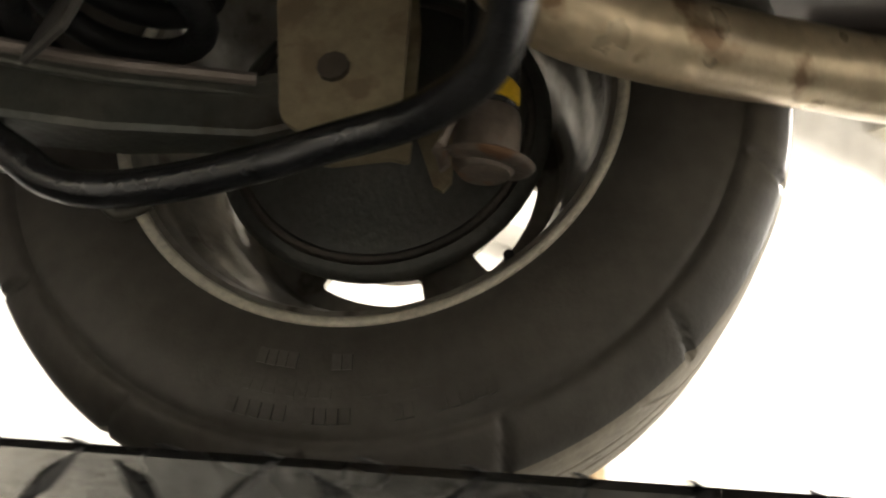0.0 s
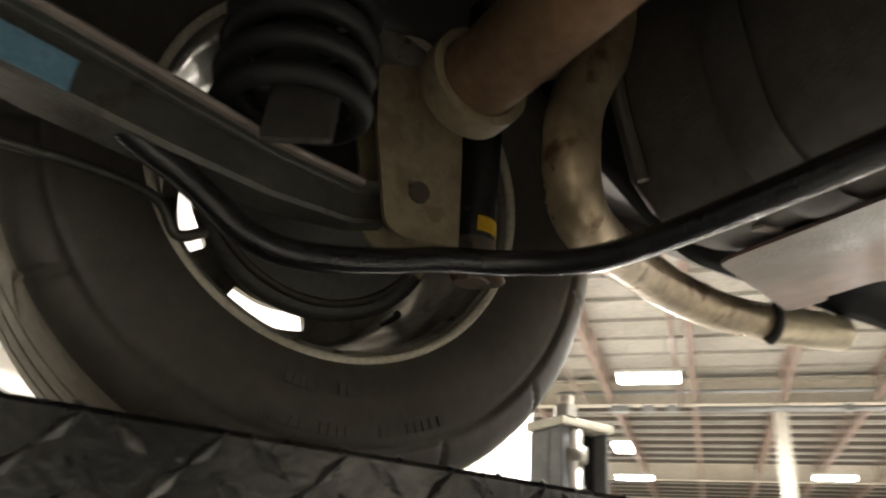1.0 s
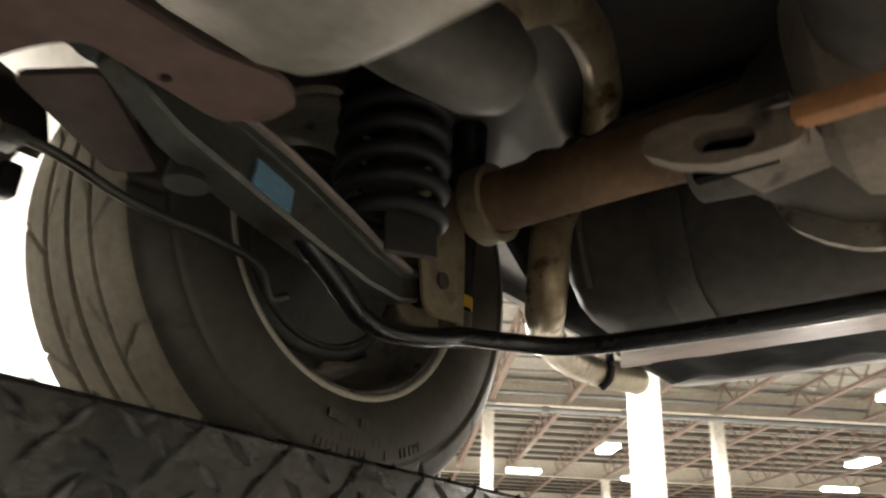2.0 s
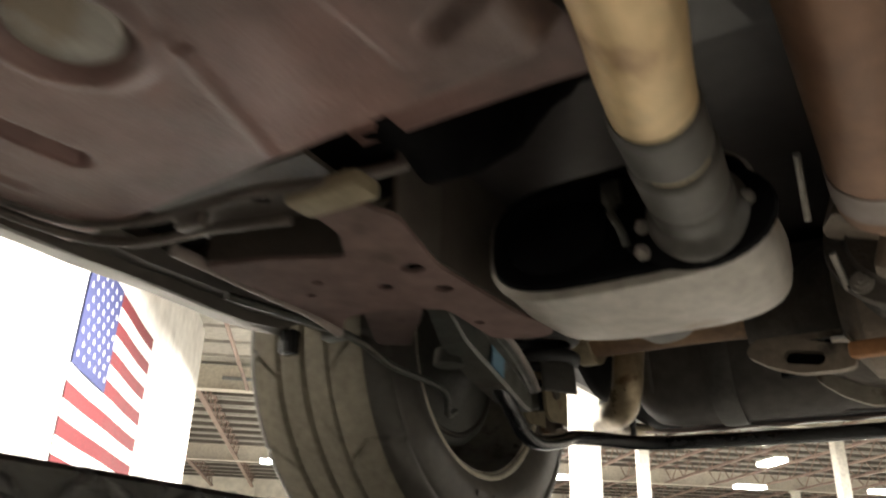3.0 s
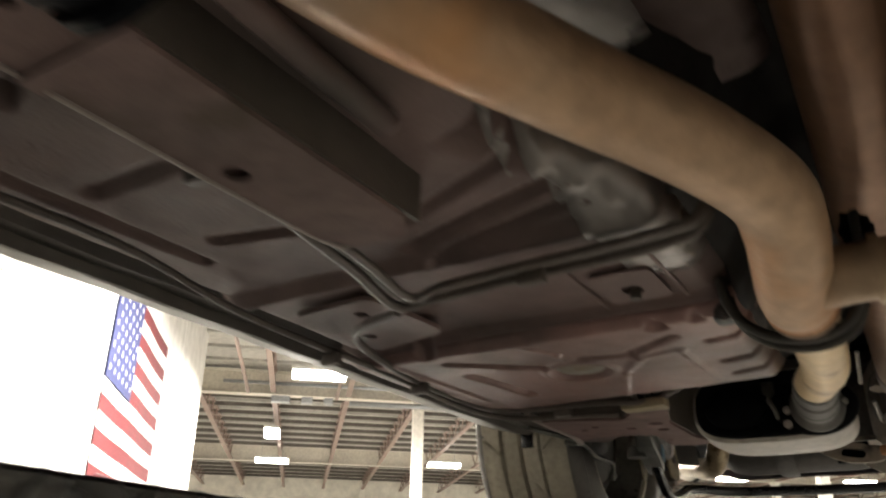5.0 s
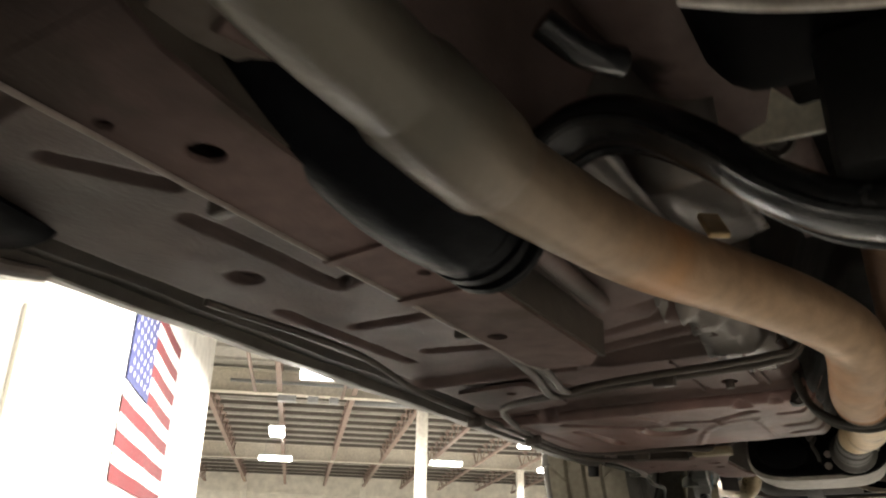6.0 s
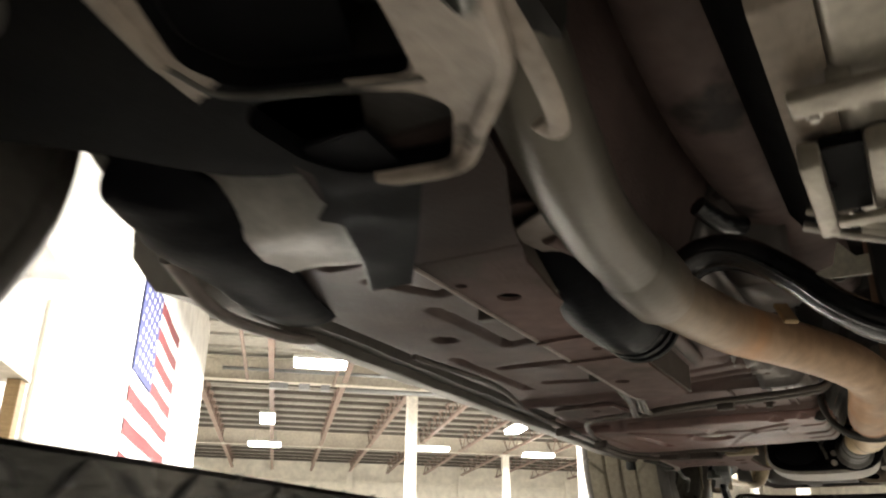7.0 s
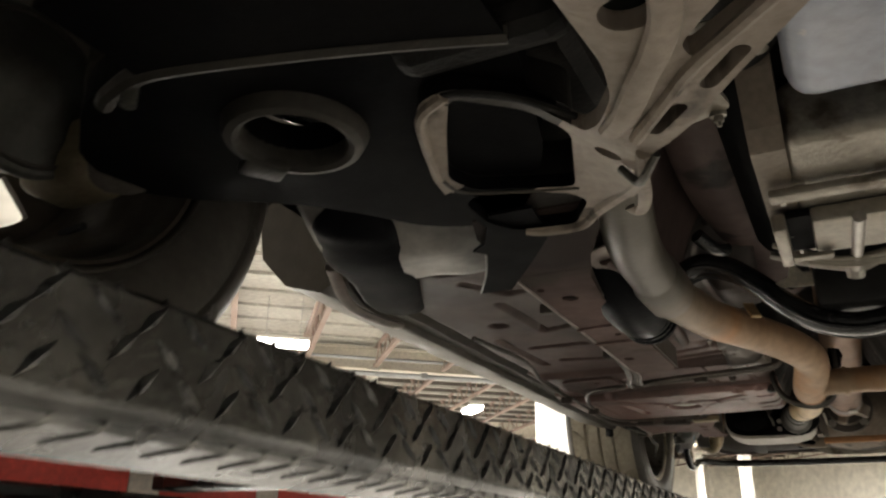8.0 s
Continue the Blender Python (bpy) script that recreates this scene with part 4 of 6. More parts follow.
cpart("brake_line", tube([(-0.57, -1.78, LINE + 0.026), (-0.56, -1.55, LINE + 0.03), (-0.59, -1.35, LINE + 0.024), (-0.585, -1.1, LINE + 0.018), (-0.588, -0.87, LINE + 0.012), (-0.54, -0.79, LINE + 0.006), (-0.44, -0.772, LINE + 0.004), (-0.38, -0.755, LINE + 0.004)], 0.0042, 10, 10), M_LINE, label="dusty line along the sill")
for x, y in ((-0.362, -1.62), (-0.365, -1.95), (-0.25, -1.33), (-0.575, -1.02), (-0.46, -0.785), (-0.588, -1.2)):
    cpart("line_clip", box(x - 0.014, x + 0.014, y - 0.006, y + 0.006, LINE + 0.002, LINE + 0.018, 0.003), M_LINE, label="dusty line clip")

# -- rear torque boxes
for s in (1, -1):
    m = Matrix.Diagonal((s, 1, 1, 1))
    out = rounded([(-0.537, -0.705), (-0.47, -0.687), (-0.408, -0.655), (-0.378, -0.70), (-0.372, -0.764), (-0.345, -0.765), (-0.318, -0.70), (-0.346, -0.60), (-0.343, -0.45), (-0.326, -0.40), (-0.34, -0.372), (-0.375, -0.37), (-0.406, -0.392), (-0.40, -0.50), (-0.425, -0.514), (-0.48, -0.531), (-0.515, -0.525), (-0.545, -0.493), (-0.537, -0.56)], 0.012)
    holes = [ring_loop(-0.368, -0.608, 0.0125, 0.0105), ring_loop(-0.419, -0.583, 0.009, 0.008), ring_loop(-0.371, -0.551, 0.0105, 0.0085), ring_loop(-0.47, -0.622, 0.0065, 0.005), ring_loop(-0.499, -0.599, 0.006, 0.004), ring_loop(-0.392, -0.447, 0.006, 0.005)]
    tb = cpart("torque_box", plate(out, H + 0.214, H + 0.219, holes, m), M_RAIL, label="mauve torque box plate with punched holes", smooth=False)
    # Walls take the darker sill paint, which puts their shadow into the colour.
    for i, (p, q) in enumerate((((-0.343, -0.40), (-0.346, -0.60)), ((-0.346, -0.60), (-0.322, -0.70)), ((-0.378, -0.70), (-0.408, -0.655)), ((-0.408, -0.655), (-0.536, -0.704)), ((-0.538, -0.70), (-0.539, -0.505)), ((-0.402, -0.50), (-0.405, -0.40)))):
        d = Vector((q[0] - p[0], q[1] - p[1], 0))
        w = box(0, d.length, -0.002, 0.002, H + 0.2195, H + 0.33, m=m @ Matrix.Translation((p[0], p[1], 0)) @ pose(0, 0, 0, 0, 0, math.degrees(math.atan2(d.y, d.x))))
        cpart("box_wall", w, M_SILL, tb, smooth=False)
    # Pale colour puts the light along this flange into the paint.
    cpart("box_flange", tube([(s * -0.546, -0.735, H + 0.222), (s * -0.543, -0.64, H + 0.219), (s * -0.541, -0.56, H + 0.217), (s * -0.547, -0.505, H + 0.214), (s * -0.556, -0.488, H + 0.216)], 0.0065, 10, 8), M_VALANCE, tb, "pale flange")
    # Dark plate holds the shadow of the hollow in front of the holes.
    cpart("box_recess", plate([(-0.545, -0.775), (-0.355, -0.775), (-0.36, -0.695), (-0.545, -0.695)], H + 0.247, H + 0.252, [ring_loop(-0.44, -0.735, 0.008)], m), M_SILL, tb, smooth=False)
    # Darker rail paint holds the shade on this bracket.
    cpart("seat_bracket", plate(rounded([(-0.515, -0.50), (-0.455, -0.462), (-0.55, -0.352), (-0.586, -0.378)], 0.012), H + 0.236, H + 0.242, m=m), M_DARKRAIL, tb, smooth=False)
    cpart("pivot_bracket", plate(rounded([(-0.455, -0.475), (-0.405, -0.475), (-0.405, -0.33), (-0.43, -0.30), (-0.455, -0.33)], 0.015), 0, 0.005, m=m @ Matrix.Translation((-0.405, 0, H + 0.66)) @ pose(0, 0, 0, 0, 90, 0)), M_DARK, tb, smooth=False)
    cpart("fuel_line_clamp", box(min(s * -0.37, s * -0.30), max(s * -0.37, s * -0.30), -0.775, -0.745, H + 0.205, H + 0.22, 0.004), M_OCHRE, tb, "dusty ochre clamp")
    cpart("spring_perch", lathe([(0, 0.002), (0.0, 0.06), (0.02, 0.064), (0.03, 0.058), (0.06, 0.045), (0.06, 0.002)], pose(s * -0.487, -0.12, H + 0.415, 0, -90, 0), 32), M_DARK, tb)
# park brake cable from the sill bracket to the wheel
cpart("park_brake_cable", tube([(-0.60, -0.62, H + 0.225), (-0.567, -0.46, H + 0.222), (-0.572, -0.36, H + 0.21), (-0.585, -0.25, H + 0.215), (-0.60, -0.19, H + 0.212), (-0.612, -0.165, H + 0.19), (-0.615, -0.14, H + 0.2)], 0.005, 10, 10), M_ARM, label="grey park brake cable")
cpart("cable_bracket", box(-0.592, -0.556, -0.48, -0.46, H + 0.214, H + 0.224, 0.003), M_ARM, label="grey steel cable bracket")

# -- rear axle
AZ = H + 0.332
axle = cpart("rear_axle", lathe([(-0.515, 0.002), (-0.515, 0.038), (-0.30, 0.038), (-0.16, 0.043), (-0.13, 0.05), (0.13, 0.05), (0.16, 0.043), (0.30, 0.038), (0.515, 0.038), (0.515, 0.002)], pose(0.02, 0.037, AZ + 0.016), 36), M_RUST, label="rusty brown rear axle tube")
cpart("axle_housing", lathe([(-0.25, 0.002), (-0.25, 0.046), (-0.2, 0.05), (-0.17, 0.075), (-0.12, 0.105), (-0.05, 0.125), (0.03, 0.13), (0.1, 0.115), (0.15, 0.08), (0.2, 0.05), (0.2, 0.002)], pose(0.04, 0.04, AZ - 0.005), 40), M_IRON, axle, "grimy cast-iron differential housing")
cpart("pinion_snout", lathe([(-0.245, 0.002), (-0.245, 0.04), (-0.235, 0.05), (-0.2, 0.055), (-0.14, 0.066), (-0.08, 0.085), (0.0, 0.1), (0.0, 0.002)], pose(0.012, 0.0, 2.055, 0, 0, 90), 32), M_IRON, axle)
cover = rounded([(-0.12, -0.05), (-0.075, -0.105), (0.075, -0.105), (0.12, -0.05), (0.12, 0.06), (0.07, 0.105), (-0.07, 0.105), (-0.12, 0.06)], 0.02)
cpart("axle_cover", plate([(x + 0.02, y) for x, y in cover], 0.0, 0.012, m=Matrix.Translation((0, 0.13, AZ - 0.012)) @ pose(0, 0, 0, 90, 0, 0)), M_ALU, axle, "pale steel axle cover", smooth=False)
cpart("cover_dome", lathe([(0.0, 0.09), (0.03, 0.08), (0.05, 0.055), (0.058, 0.0)], pose(0.02, 0.13, AZ - 0.012, 0, 0, 90), 28), M_ALU, axle)
cpart("housing_rib", box(-0.066, 0.13, -0.176, -0.158, 1.953, 1.972, 0.005), M_ORANGE, axle, "orange rusted housing rib")
# cast skirt of the housing: ear with an oval hole, belly and cover lip
XZ = Matrix(((1, 0, 0, 0), (0, 0, 1, 0), (0, 1, 0, 0), (0, 0, 0, 1)))
cpart("housing_belly", lathe([(-0.10, 0.002), (-0.096, 0.07), (-0.07, 0.108), (0.0, 0.125), (0.08, 0.115), (0.14, 0.075), (0.15, 0.002)], pose(0.02, -0.05, 2.067), 36), M_CAST, axle, "dull cast housing belly")
cpart("housing_ear", plate(rounded([(-0.18, 1.972), (-0.172, 1.988), (-0.135, 1.99), (-0.085, 1.975), (-0.06, 1.972), (-0.06, 1.945), (-0.08, 1.942), (-0.12, 1.943), (-0.152, 1.954)], 0.008), -0.166, -0.15, [slot_loop(-0.128, 1.964, -0.10, 1.959, 0.0085)], XZ), M_CAST, axle, smooth=False)
# Black backing stands in for the shade inside the oval hole.
cpart("ear_hole_backing", box(-0.145, -0.085, -0.1495, -0.14, 1.945, 1.985, 0), M_NEARBLACK, axle, smooth=False)
cpart("ear_web", plate([(-0.168, -0.15), (-0.07, -0.15), (-0.06, -0.04), (-0.13, -0.02)], 1.987, 1.995), M_CAST, axle, smooth=False)
lip = rounded([(-0.15, 2.05), (-0.145, 2.018), (-0.13, 1.982), (-0.103, 1.96), (-0.07, 1.944), (-0.03, 1.94), (0.13, 1.94), (0.17, 1.955), (0.2, 1.99), (0.21, 2.05)], 0.012)
cpart("cover_lip", plate(lip, 0.046, 0.056, m=XZ), M_ALU, axle, "bright worn cover lip", smooth=False)
for s in (1, -1):
    cpart("axle_ring", lathe([(-0.014, 0.04), (-0.014, 0.0495), (0.014, 0.0495), (0.014, 0.04)], pose(0.02 + s * -0.488, 0.037, AZ + 0.016), 36, True), M_OCHRE, axle, "ochre ring on the axle tube")
    m = Matrix.Translation((0.02 - s * 0.02, 0, 0)) @ Matrix.Diagonal((s, 1, 1, 1))
    out = rounded([(-0.034, 0.04), (-0.03, -0.02), (-0.012, -0.118), (0.006, -0.128), (0.052, -0.122), (0.064, -0.126), (0.062, -0.02), (0.055, 0.03), (0.02, 0.06)], 0.010)
    for x, nm in ((-0.528, "inner"), (-0.568, "outer")):
        cpart("axle_bracket", plate(out, 0, 0.005, [ring_loop(0.02, -0.08, 0.008, 0.008, 14)], m @ Matrix.Translation((x, 0, AZ)) @ Matrix(((0, 0, 1, 0), (1, 0, 0, 0), (0, 1, 0, 0), (0, 0, 0, 1)))), M_OCHRE, axle, "dusty ochre axle bracket plate", smooth=False)
    cpart("bracket_bolt", rod((s * -0.523, 0.018, AZ - 0.08), (s * -0.519, 0.018, AZ - 0.08), 0.0105, 10), M_DARKRIM, axle, smooth=False)
    # lower control arm: a pressed channel
    secs = [(-0.430, -0.47, 2.010, 0.020, 0.026), (-0.447, -0.40, 1.990, 0.028, 0.028), (-0.467, -0.30, 1.979, 0.034, 0.029), (-0.492, -0.20, 1.974, 0.031, 0.028), (-0.517, -0.12, 1.975, 0.027, 0.026), (-0.546, -0.035, 1.988, 0.018, 0.025), (-0.549, 0.0, 1.998, 0.016, 0.024)]
    bm = bmesh.new()
    rings = []
    for x, y, z, w, h in secs:
        sh = [(-w, h), (-w * 0.97, -h * 0.7), (-w * 0.86, -h), (w * 0.28, -h), (w * 0.38, -h * 0.85), (w * 0.40, h * 0.15), (w, h * 0.28), (w, h * 0.5), (-w * 0.78, h * 0.6)]
        rings.append([bm.verts.new((s * (x + u), y, z + v)) for u, v in sh])
    for a, b in zip(rings, rings[1:]):
        for k in range(len(a)):
            bm.faces.new((a[k], a[(k + 1) % len(a)], b[(k + 1) % len(a)], b[k]))
    bm.faces.new(rings[0])
    bm.faces.new(rings[-1])
    arm = cpart("lower_control_arm", bm, M_ARM, label="grimy grey pressed lower control arm", smooth=False)
    cpart("bushing", rod((s * -0.535, 0.02, 2.002), (s * -0.566, 0.02, 2.002), 0.026, 24), M_BLACK, arm)
    cpart("bushing", rod((s * -0.40, -0.475, 2.014), (s * -0.452, -0.475, 2.014), 0.026, 24), M_BLACK, arm)
    rim = [(x + w, y, z + h * 0.39) for x, y, z, w, h in secs[:-1]]
    cpart("arm_flange", tube([(s * x, y, z) for x, y, z in rim], 0.0045, 8, 8), M_DULLSHIELD, arm, "worn grey arm edge")
    cpart("arm_flange", tube([(s * (x - 0.012), y, z - 0.004) for x, y, z in rim[1:]], 0.0028, 8, 8), M_ARM, arm)
    cpart("arm_hump", lathe([(-0.006, 0.002), (-0.006, 0.012), (-0.002, 0.017), (0.016, 0.019), (0.016, 0.002)], pose(s * -0.487, -0.36, 1.966, 0, 90, 0), 20), M_ARM, arm)
    if s == 1:
        cpart("sticker", box(-0.0008, 0.0008, -0.026, 0.026, -0.0125, 0.0125, m=Matrix.Translation((-0.4512, -0.30, 1.965)) @ pose(0, 0, 0, -4, 0, 12.5)), M_BLUE, arm, "pale blue paper sticker", smooth=False)
    # coil spring, seat and bump stop
    turns, pts = 5.2, []
    for i in range(int(turns * 22) + 1):
        a = 2 * math.pi * i / 22 + math.pi * 0.9
        pts.append(Vector((s * -0.487 + 0.056 * math.cos(a), -0.12 + 0.056 * math.sin(a), 1.998 + (2.165 - 1.998) * i / (turns * 22))))
    cpart("coil_spring", add_tube(bmesh.new(), pts, 0.0098, 12), M_COIL, label="black rear coil spring")
    cpart("bump_stop", lathe([(0, 0.002), (0, 0.024), (0.03, 0.03), (0.05, 0.022), (0.075, 0.028), (0.1, 0.015), (0.1, 0.002)], pose(s * -0.487, -0.12, 2.06, 0, -90, 0), 20), M_HOSE)
    cpart("spring_bracket", box(-0.028, 0.028, -0.003, 0.003, -0.035, 0.035, 0.003, Matrix.Translation((s * -0.452, -0.122, 1.998)) @ pose(0, 0, 0, -10, 0, s * 55)), M_STRAP, arm, "grey bracket beside the spring", smooth=False)
    # shock absorber with its yellow tape
    shock = cpart("shock_absorber", lathe([(-0.02, 0.002), (-0.02, 0.012), (0.0, 0.018), (0.01, 0.021), (0.2, 0.021), (0.205, 0.026), (0.36, 0.026), (0.36, 0.002)], pose(s * -0.575, 0.112, 1.985, 0, -90 + s * 3, 0), 24), M_BLACK, label="black rear shock absorber")
    # a torn strip of tape on one side, a rusty collar and a bent strap clamp below it
    bm, rows = bmesh.new(), []
    for k in range(9):
        a = math.radians(-25 + 100 * k / 8)
        top = 2.019 - 0.003 * smoothstep((k - 4) / 4)
        rows.append([bm.verts.new((s * (-0.574 + r * math.cos(a)), 0.112 + r * math.sin(a), z)) for r, z in ((0.0208, 2.003), (0.0224, 2.003), (0.0224, top), (0.0208, top))])
    for a, b in zip(rows, rows[1:]):
        for k in range(4):
            bm.faces.new((a[k], a[(k + 1) % 4], b[(k + 1) % 4], b[k]))
    bm.faces.new(rows[0])
    bm.faces.new(rows[-1])
    cpart("tape_strip", bm, M_YELLOW, shock, "torn yellow tape", smooth=False)
    cpart("shock_collar", lathe([(-0.03, 0.002), (-0.03, 0.017), (-0.024, 0.0215), (-0.012, 0.0225), (0.008, 0.0228), (0.014, 0.0215)], pose(s * -0.575, 0.112, 1.985, 0, -90 + s * 3, 0), 28), M_CLAMP, shock, "dusty brown lower collar")
    cpart("strap_clamp", tube([(s * (-0.575 + 0.0255 * math.cos(math.radians(g))), 0.112 + 0.0255 * math.sin(math.radians(g)), 1.963 - 0.006 * math.sin(math.radians(g + 60))) for g in range(-50, 151, 20)], 0.008, 12, 6, flat=0.35), M_CLAMP, shock, "bent strap clamp")
    cpart("clamp_leg", tube([(s * -0.551, 0.094, 1.984), (s * -0.550, 0.090, 1.972), (s * -0.550, 0.087, 1.958), (s * -0.552, 0.090, 1.946)], 0.007, 10, 6, flat=0.35), M_CLAMP, shock)
    cpart("shock_mount_plate", plate([(0.046, 2.032), (0.083, 2.035), (0.084, 1.972), (0.078, 1.964), (0.071, 1.968)], s * -0.622, s * -0.618, m=Matrix(((0, 0, 1, 0), (1, 0, 0, 0), (0, 1, 0, 0), (0, 0, 0, 1)))), M_OCHRE, axle, "tan lower shock mount plate", smooth=False)

# -- rear sway bar
bar = [(-0.488, -0.235, 1.957), (-0.493, -0.215, 1.948), (-0.497, -0.19, 1.939), (-0.499, -0.163, 1.924), (-0.50, -0.138, 1.909), (-0.50, -0.105, 1.902), (-0.50, -0.06, 1.907), (-0.499, -0.01, 1.919), (-0.497, 0.03, 1.931), (-0.475, 0.09, 1.937), (-0.42, 0.132, 1.934), (-0.33, 0.146, 1.932), (-0.15, 0.15, 1.93), (0.0, 0.15, 1.93)]
cpart("sway_bar", tube(bar + [(-x, y, z) for x, y, z in bar[-2::-1]], 0.0115, 20, 10), M_BLACK, label="glossy black bent rear sway bar")

# -- fuel tank, strap and rear valance
prof = [(0.165, 2.25), (0.17, 2.12), (0.195, 2.03), (0.225, 2.0), (0.265, 1.986), (0.30, 1.989), (0.58, 2.052), (0.63, 2.08), (0.66, 2.14), (0.66, 2.25)]
bm, loops = bmesh.new(), []
for x, k in ((-0.485, 0.55), (-0.478, 0.74), (-0.462, 0.88), (-0.435, 0.97), (-0.40, 1.0), (-0.14, 1.0), (-0.12, 0.985), (0.12, 0.985), (0.14, 1.0), (0.46, 1.0), (0.5, 0.96), (0.53, 0.85), (0.545, 0.6)):
    loops.append([bm.verts.new((x, 0.41 + (y - 0.41) * k, 2.25 + (z - 2.25) * k)) for y, z in prof])
for a, b in zip(loops, loops[1:]):
    for i in range(len(a)):
        bm.faces.new((a[i], a[(i + 1) % len(a)], b[(i + 1) % len(a)], b[i]))
bm.faces.new(loops[0])
bm.faces.new(loops[-1])
tank = cpart("fuel_tank", bm, M_TANK, label="black moulded fuel tank behind the axle")
for x in (-0.30, 0.28):
    cpart("tank_strap", tube([(x, 0.161, 2.22), (x, 0.164, 2.12), (x, 0.188, 2.03), (x, 0.222, 1.995), (x, 0.268, 1.981), (x, 0.31, 1.987)], 0.022, 10, 8, flat=0.10), M_STRAP, tank, "grey steel tank strap")
for x in (-0.42, 0.42):
    cpart("tank_seam", tube([(x, 0.166, 2.2), (x, 0.17, 2.12), (x, 0.195, 2.03)], 0.006, 8, 8), M_TANK, tank)
slope = math.degrees(math.atan2(0.066, 0.30))
# Plate added under the tank; the light on its underside is in the colour.
cpart("tank_underside", plate(rounded([(-0.43, 0.0), (0.52, 0.0), (0.61, 0.335), (-0.44, 0.335), (-0.45, 0.31), (-0.52, 0.31), (-0.53, 0.335), (-0.59, 0.335)], 0.02), -0.004, 0.0, m=Matrix.Translation((0, 0.298, 1.983)) @ pose(0, 0, 0, slope, 0, 0)), M_PAN, tank, "pinkish grey plate standing in for the lit tank underside", smooth=False)
for x in (-0.36, 0.02, 0.3):
    cpart("skid_rib", box(x - 0.006, x + 0.006, 0.02, 0.32, -0.007, -0.004, 0.001, Matrix.Translation((0, 0.298, 1.983)) @ pose(0, 0, 0, slope, 0, 8)), M_VALANCE, tank, smooth=False)

# -- exhaust
MUF_X, MUF_Z, MUF_W, MUF_H = -0.193, 1.989, 0.122, 0.0575
FACE = Matrix(((1, 0, 0, 0), (0, 0, 1, 0), (0, 1, 0, 0), (0, 0, 0, 1)))


def muffler_loop(k, dz=0.0, n=56):
    """A flattened oval with a level underside, shrunk by k metres."""
    out = []
    for i in range(n):
        a = 2 * math.pi * i / n
        c, q = math.cos(a), math.sin(a)
        e = 0.56
        out.append((MUF_X + (MUF_W - k) * math.copysign(abs(c) ** e, c), MUF_Z + dz + (MUF_H - k) * math.copysign(abs(q) ** (e + 0.08), q)))
    return out


bm, loops = bmesh.new(), []
for y, k, dz in ((-0.5545, 0.012, 0.0), (-0.558, 0.009, 0.0), (-0.560, 0.004, -0.001), (-0.557, 0.0, -0.003), (-0.552, 0.0, -0.004), (-0.549, 0.0018, -0.005), (-0.50, 0.0, -0.009), (-0.44, 0.001, -0.008), (-0.412, 0.006, -0.005), (-0.396, 0.014, -0.001), (-0.386, 0.027, 0.004), (-0.381, 0.042, 0.007)):
    loops.append([bm.verts.new((x, y, z)) for x, z in muffler_loop(k, dz)])
for a, b in zip(loops, loops[1:]):
    for i in range(len(a)):
        bm.faces.new((a[i], a[(i + 1) % len(a)], b[(i + 1) % len(b)], b[i]))
bm.faces.new(loops[-1])
muffler = cpart("muffler", bm, M_MUFFLER, label="pale oval muffler with a black front plate")
bm, loops = bmesh.new(), []
for y, k in ((-0.5545, 0.0045), (-0.5605, 0.0047), (-0.5635, 0.007), (-0.5635, 0.016), (-0.559, 0.023), (-0.5575, 0.033)):
    loops.append([bm.verts.new((x, y, z)) for x, z in muffler_loop(k)])
for a, b in zip(loops, loops[1:]):
    for i in range(len(a)):
        bm.faces.new((a[i], a[(i + 1) % len(a)], b[(i + 1) % len(b)], b[i]))
bm.faces.new(loops[-1])
cpart("front_plate", bm, M_NEARBLACK, muffler, "black front plate")
cpart("plate_boss", lathe([(-0.001, 0.05), (0.006, 0.048), (0.012, 0.036), (0.014, 0.0)], pose(-0.245, -0.5570, 1.985, 0, 0, -90) @ Matrix.Diagonal((1, 1, 0.7, 1)), 28), M_NEARBLACK, muffler)
cpart("inlet_boss", lathe([(-0.001, 0.064), (0.006, 0.062), (0.012, 0.05), (0.014, 0.0)], pose(-0.122, -0.5570, 1.978, 0, 0, -90) @ Matrix.Diagonal((1, 1, 0.72, 1)), 32), M_NEARBLACK, muffler)
for x, z in ((-0.163, 1.974), (-0.079, 1.980), (-0.165, 1.952)):
    cpart("plate_bolt", bolt((x, -0.568, z), (0, -1, 0), 0.0045, 0.007), M_BRIGHT, muffler, smooth=False)
cpart("stay_rod", tube([(-0.186, -0.566, 2.018), (-0.183, -0.574, 2.002), (-0.188, -0.575, 1.992), (-0.181, -0.572, 1.975), (-0.179, -0.566, 1.962)], 0.0038, 8, 6), M_ARM, muffler)
cpart("stay_tab", box(-0.196, -0.178, -0.576, -0.568, 2.0, 2.022, 0.003), M_ARM, muffler)
collar = [(-0.118, -0.562, 1.977), (-0.112, -0.62, 1.977), (-0.104, -0.68, 1.976), (-0.0965, -0.738, 1.973)]


def collar_radius(t):
    """Three plain rings with pinched joints and a flared foot."""
    r = 0.0305 + 0.009 * smoothstep((0.16 - t) / 0.12)
    for c in (0.30, 0.64):
        r -= 0.0025 * max(0.0, 1 - abs(t - c) / 0.035)
    return r + 0.002 * smoothstep((0.64 - t) / 0.03) - 0.0025 * smoothstep((t - 0.97) / 0.03)


cpart("inlet_collar", tube(collar, collar_radius, 36, 24), M_COLLAR, muffler, "grey ribbed inlet collar")
cpart("outlet_boss", lathe([(-0.08, 0.036), (0.0, 0.042), (0.06, 0.04), (0.085, 0.03), (0.095, 0.0)], pose(-0.245, -0.36, 1.998, 0, 0, 78), 28), M_COLLAR, muffler, "grey outlet boss")

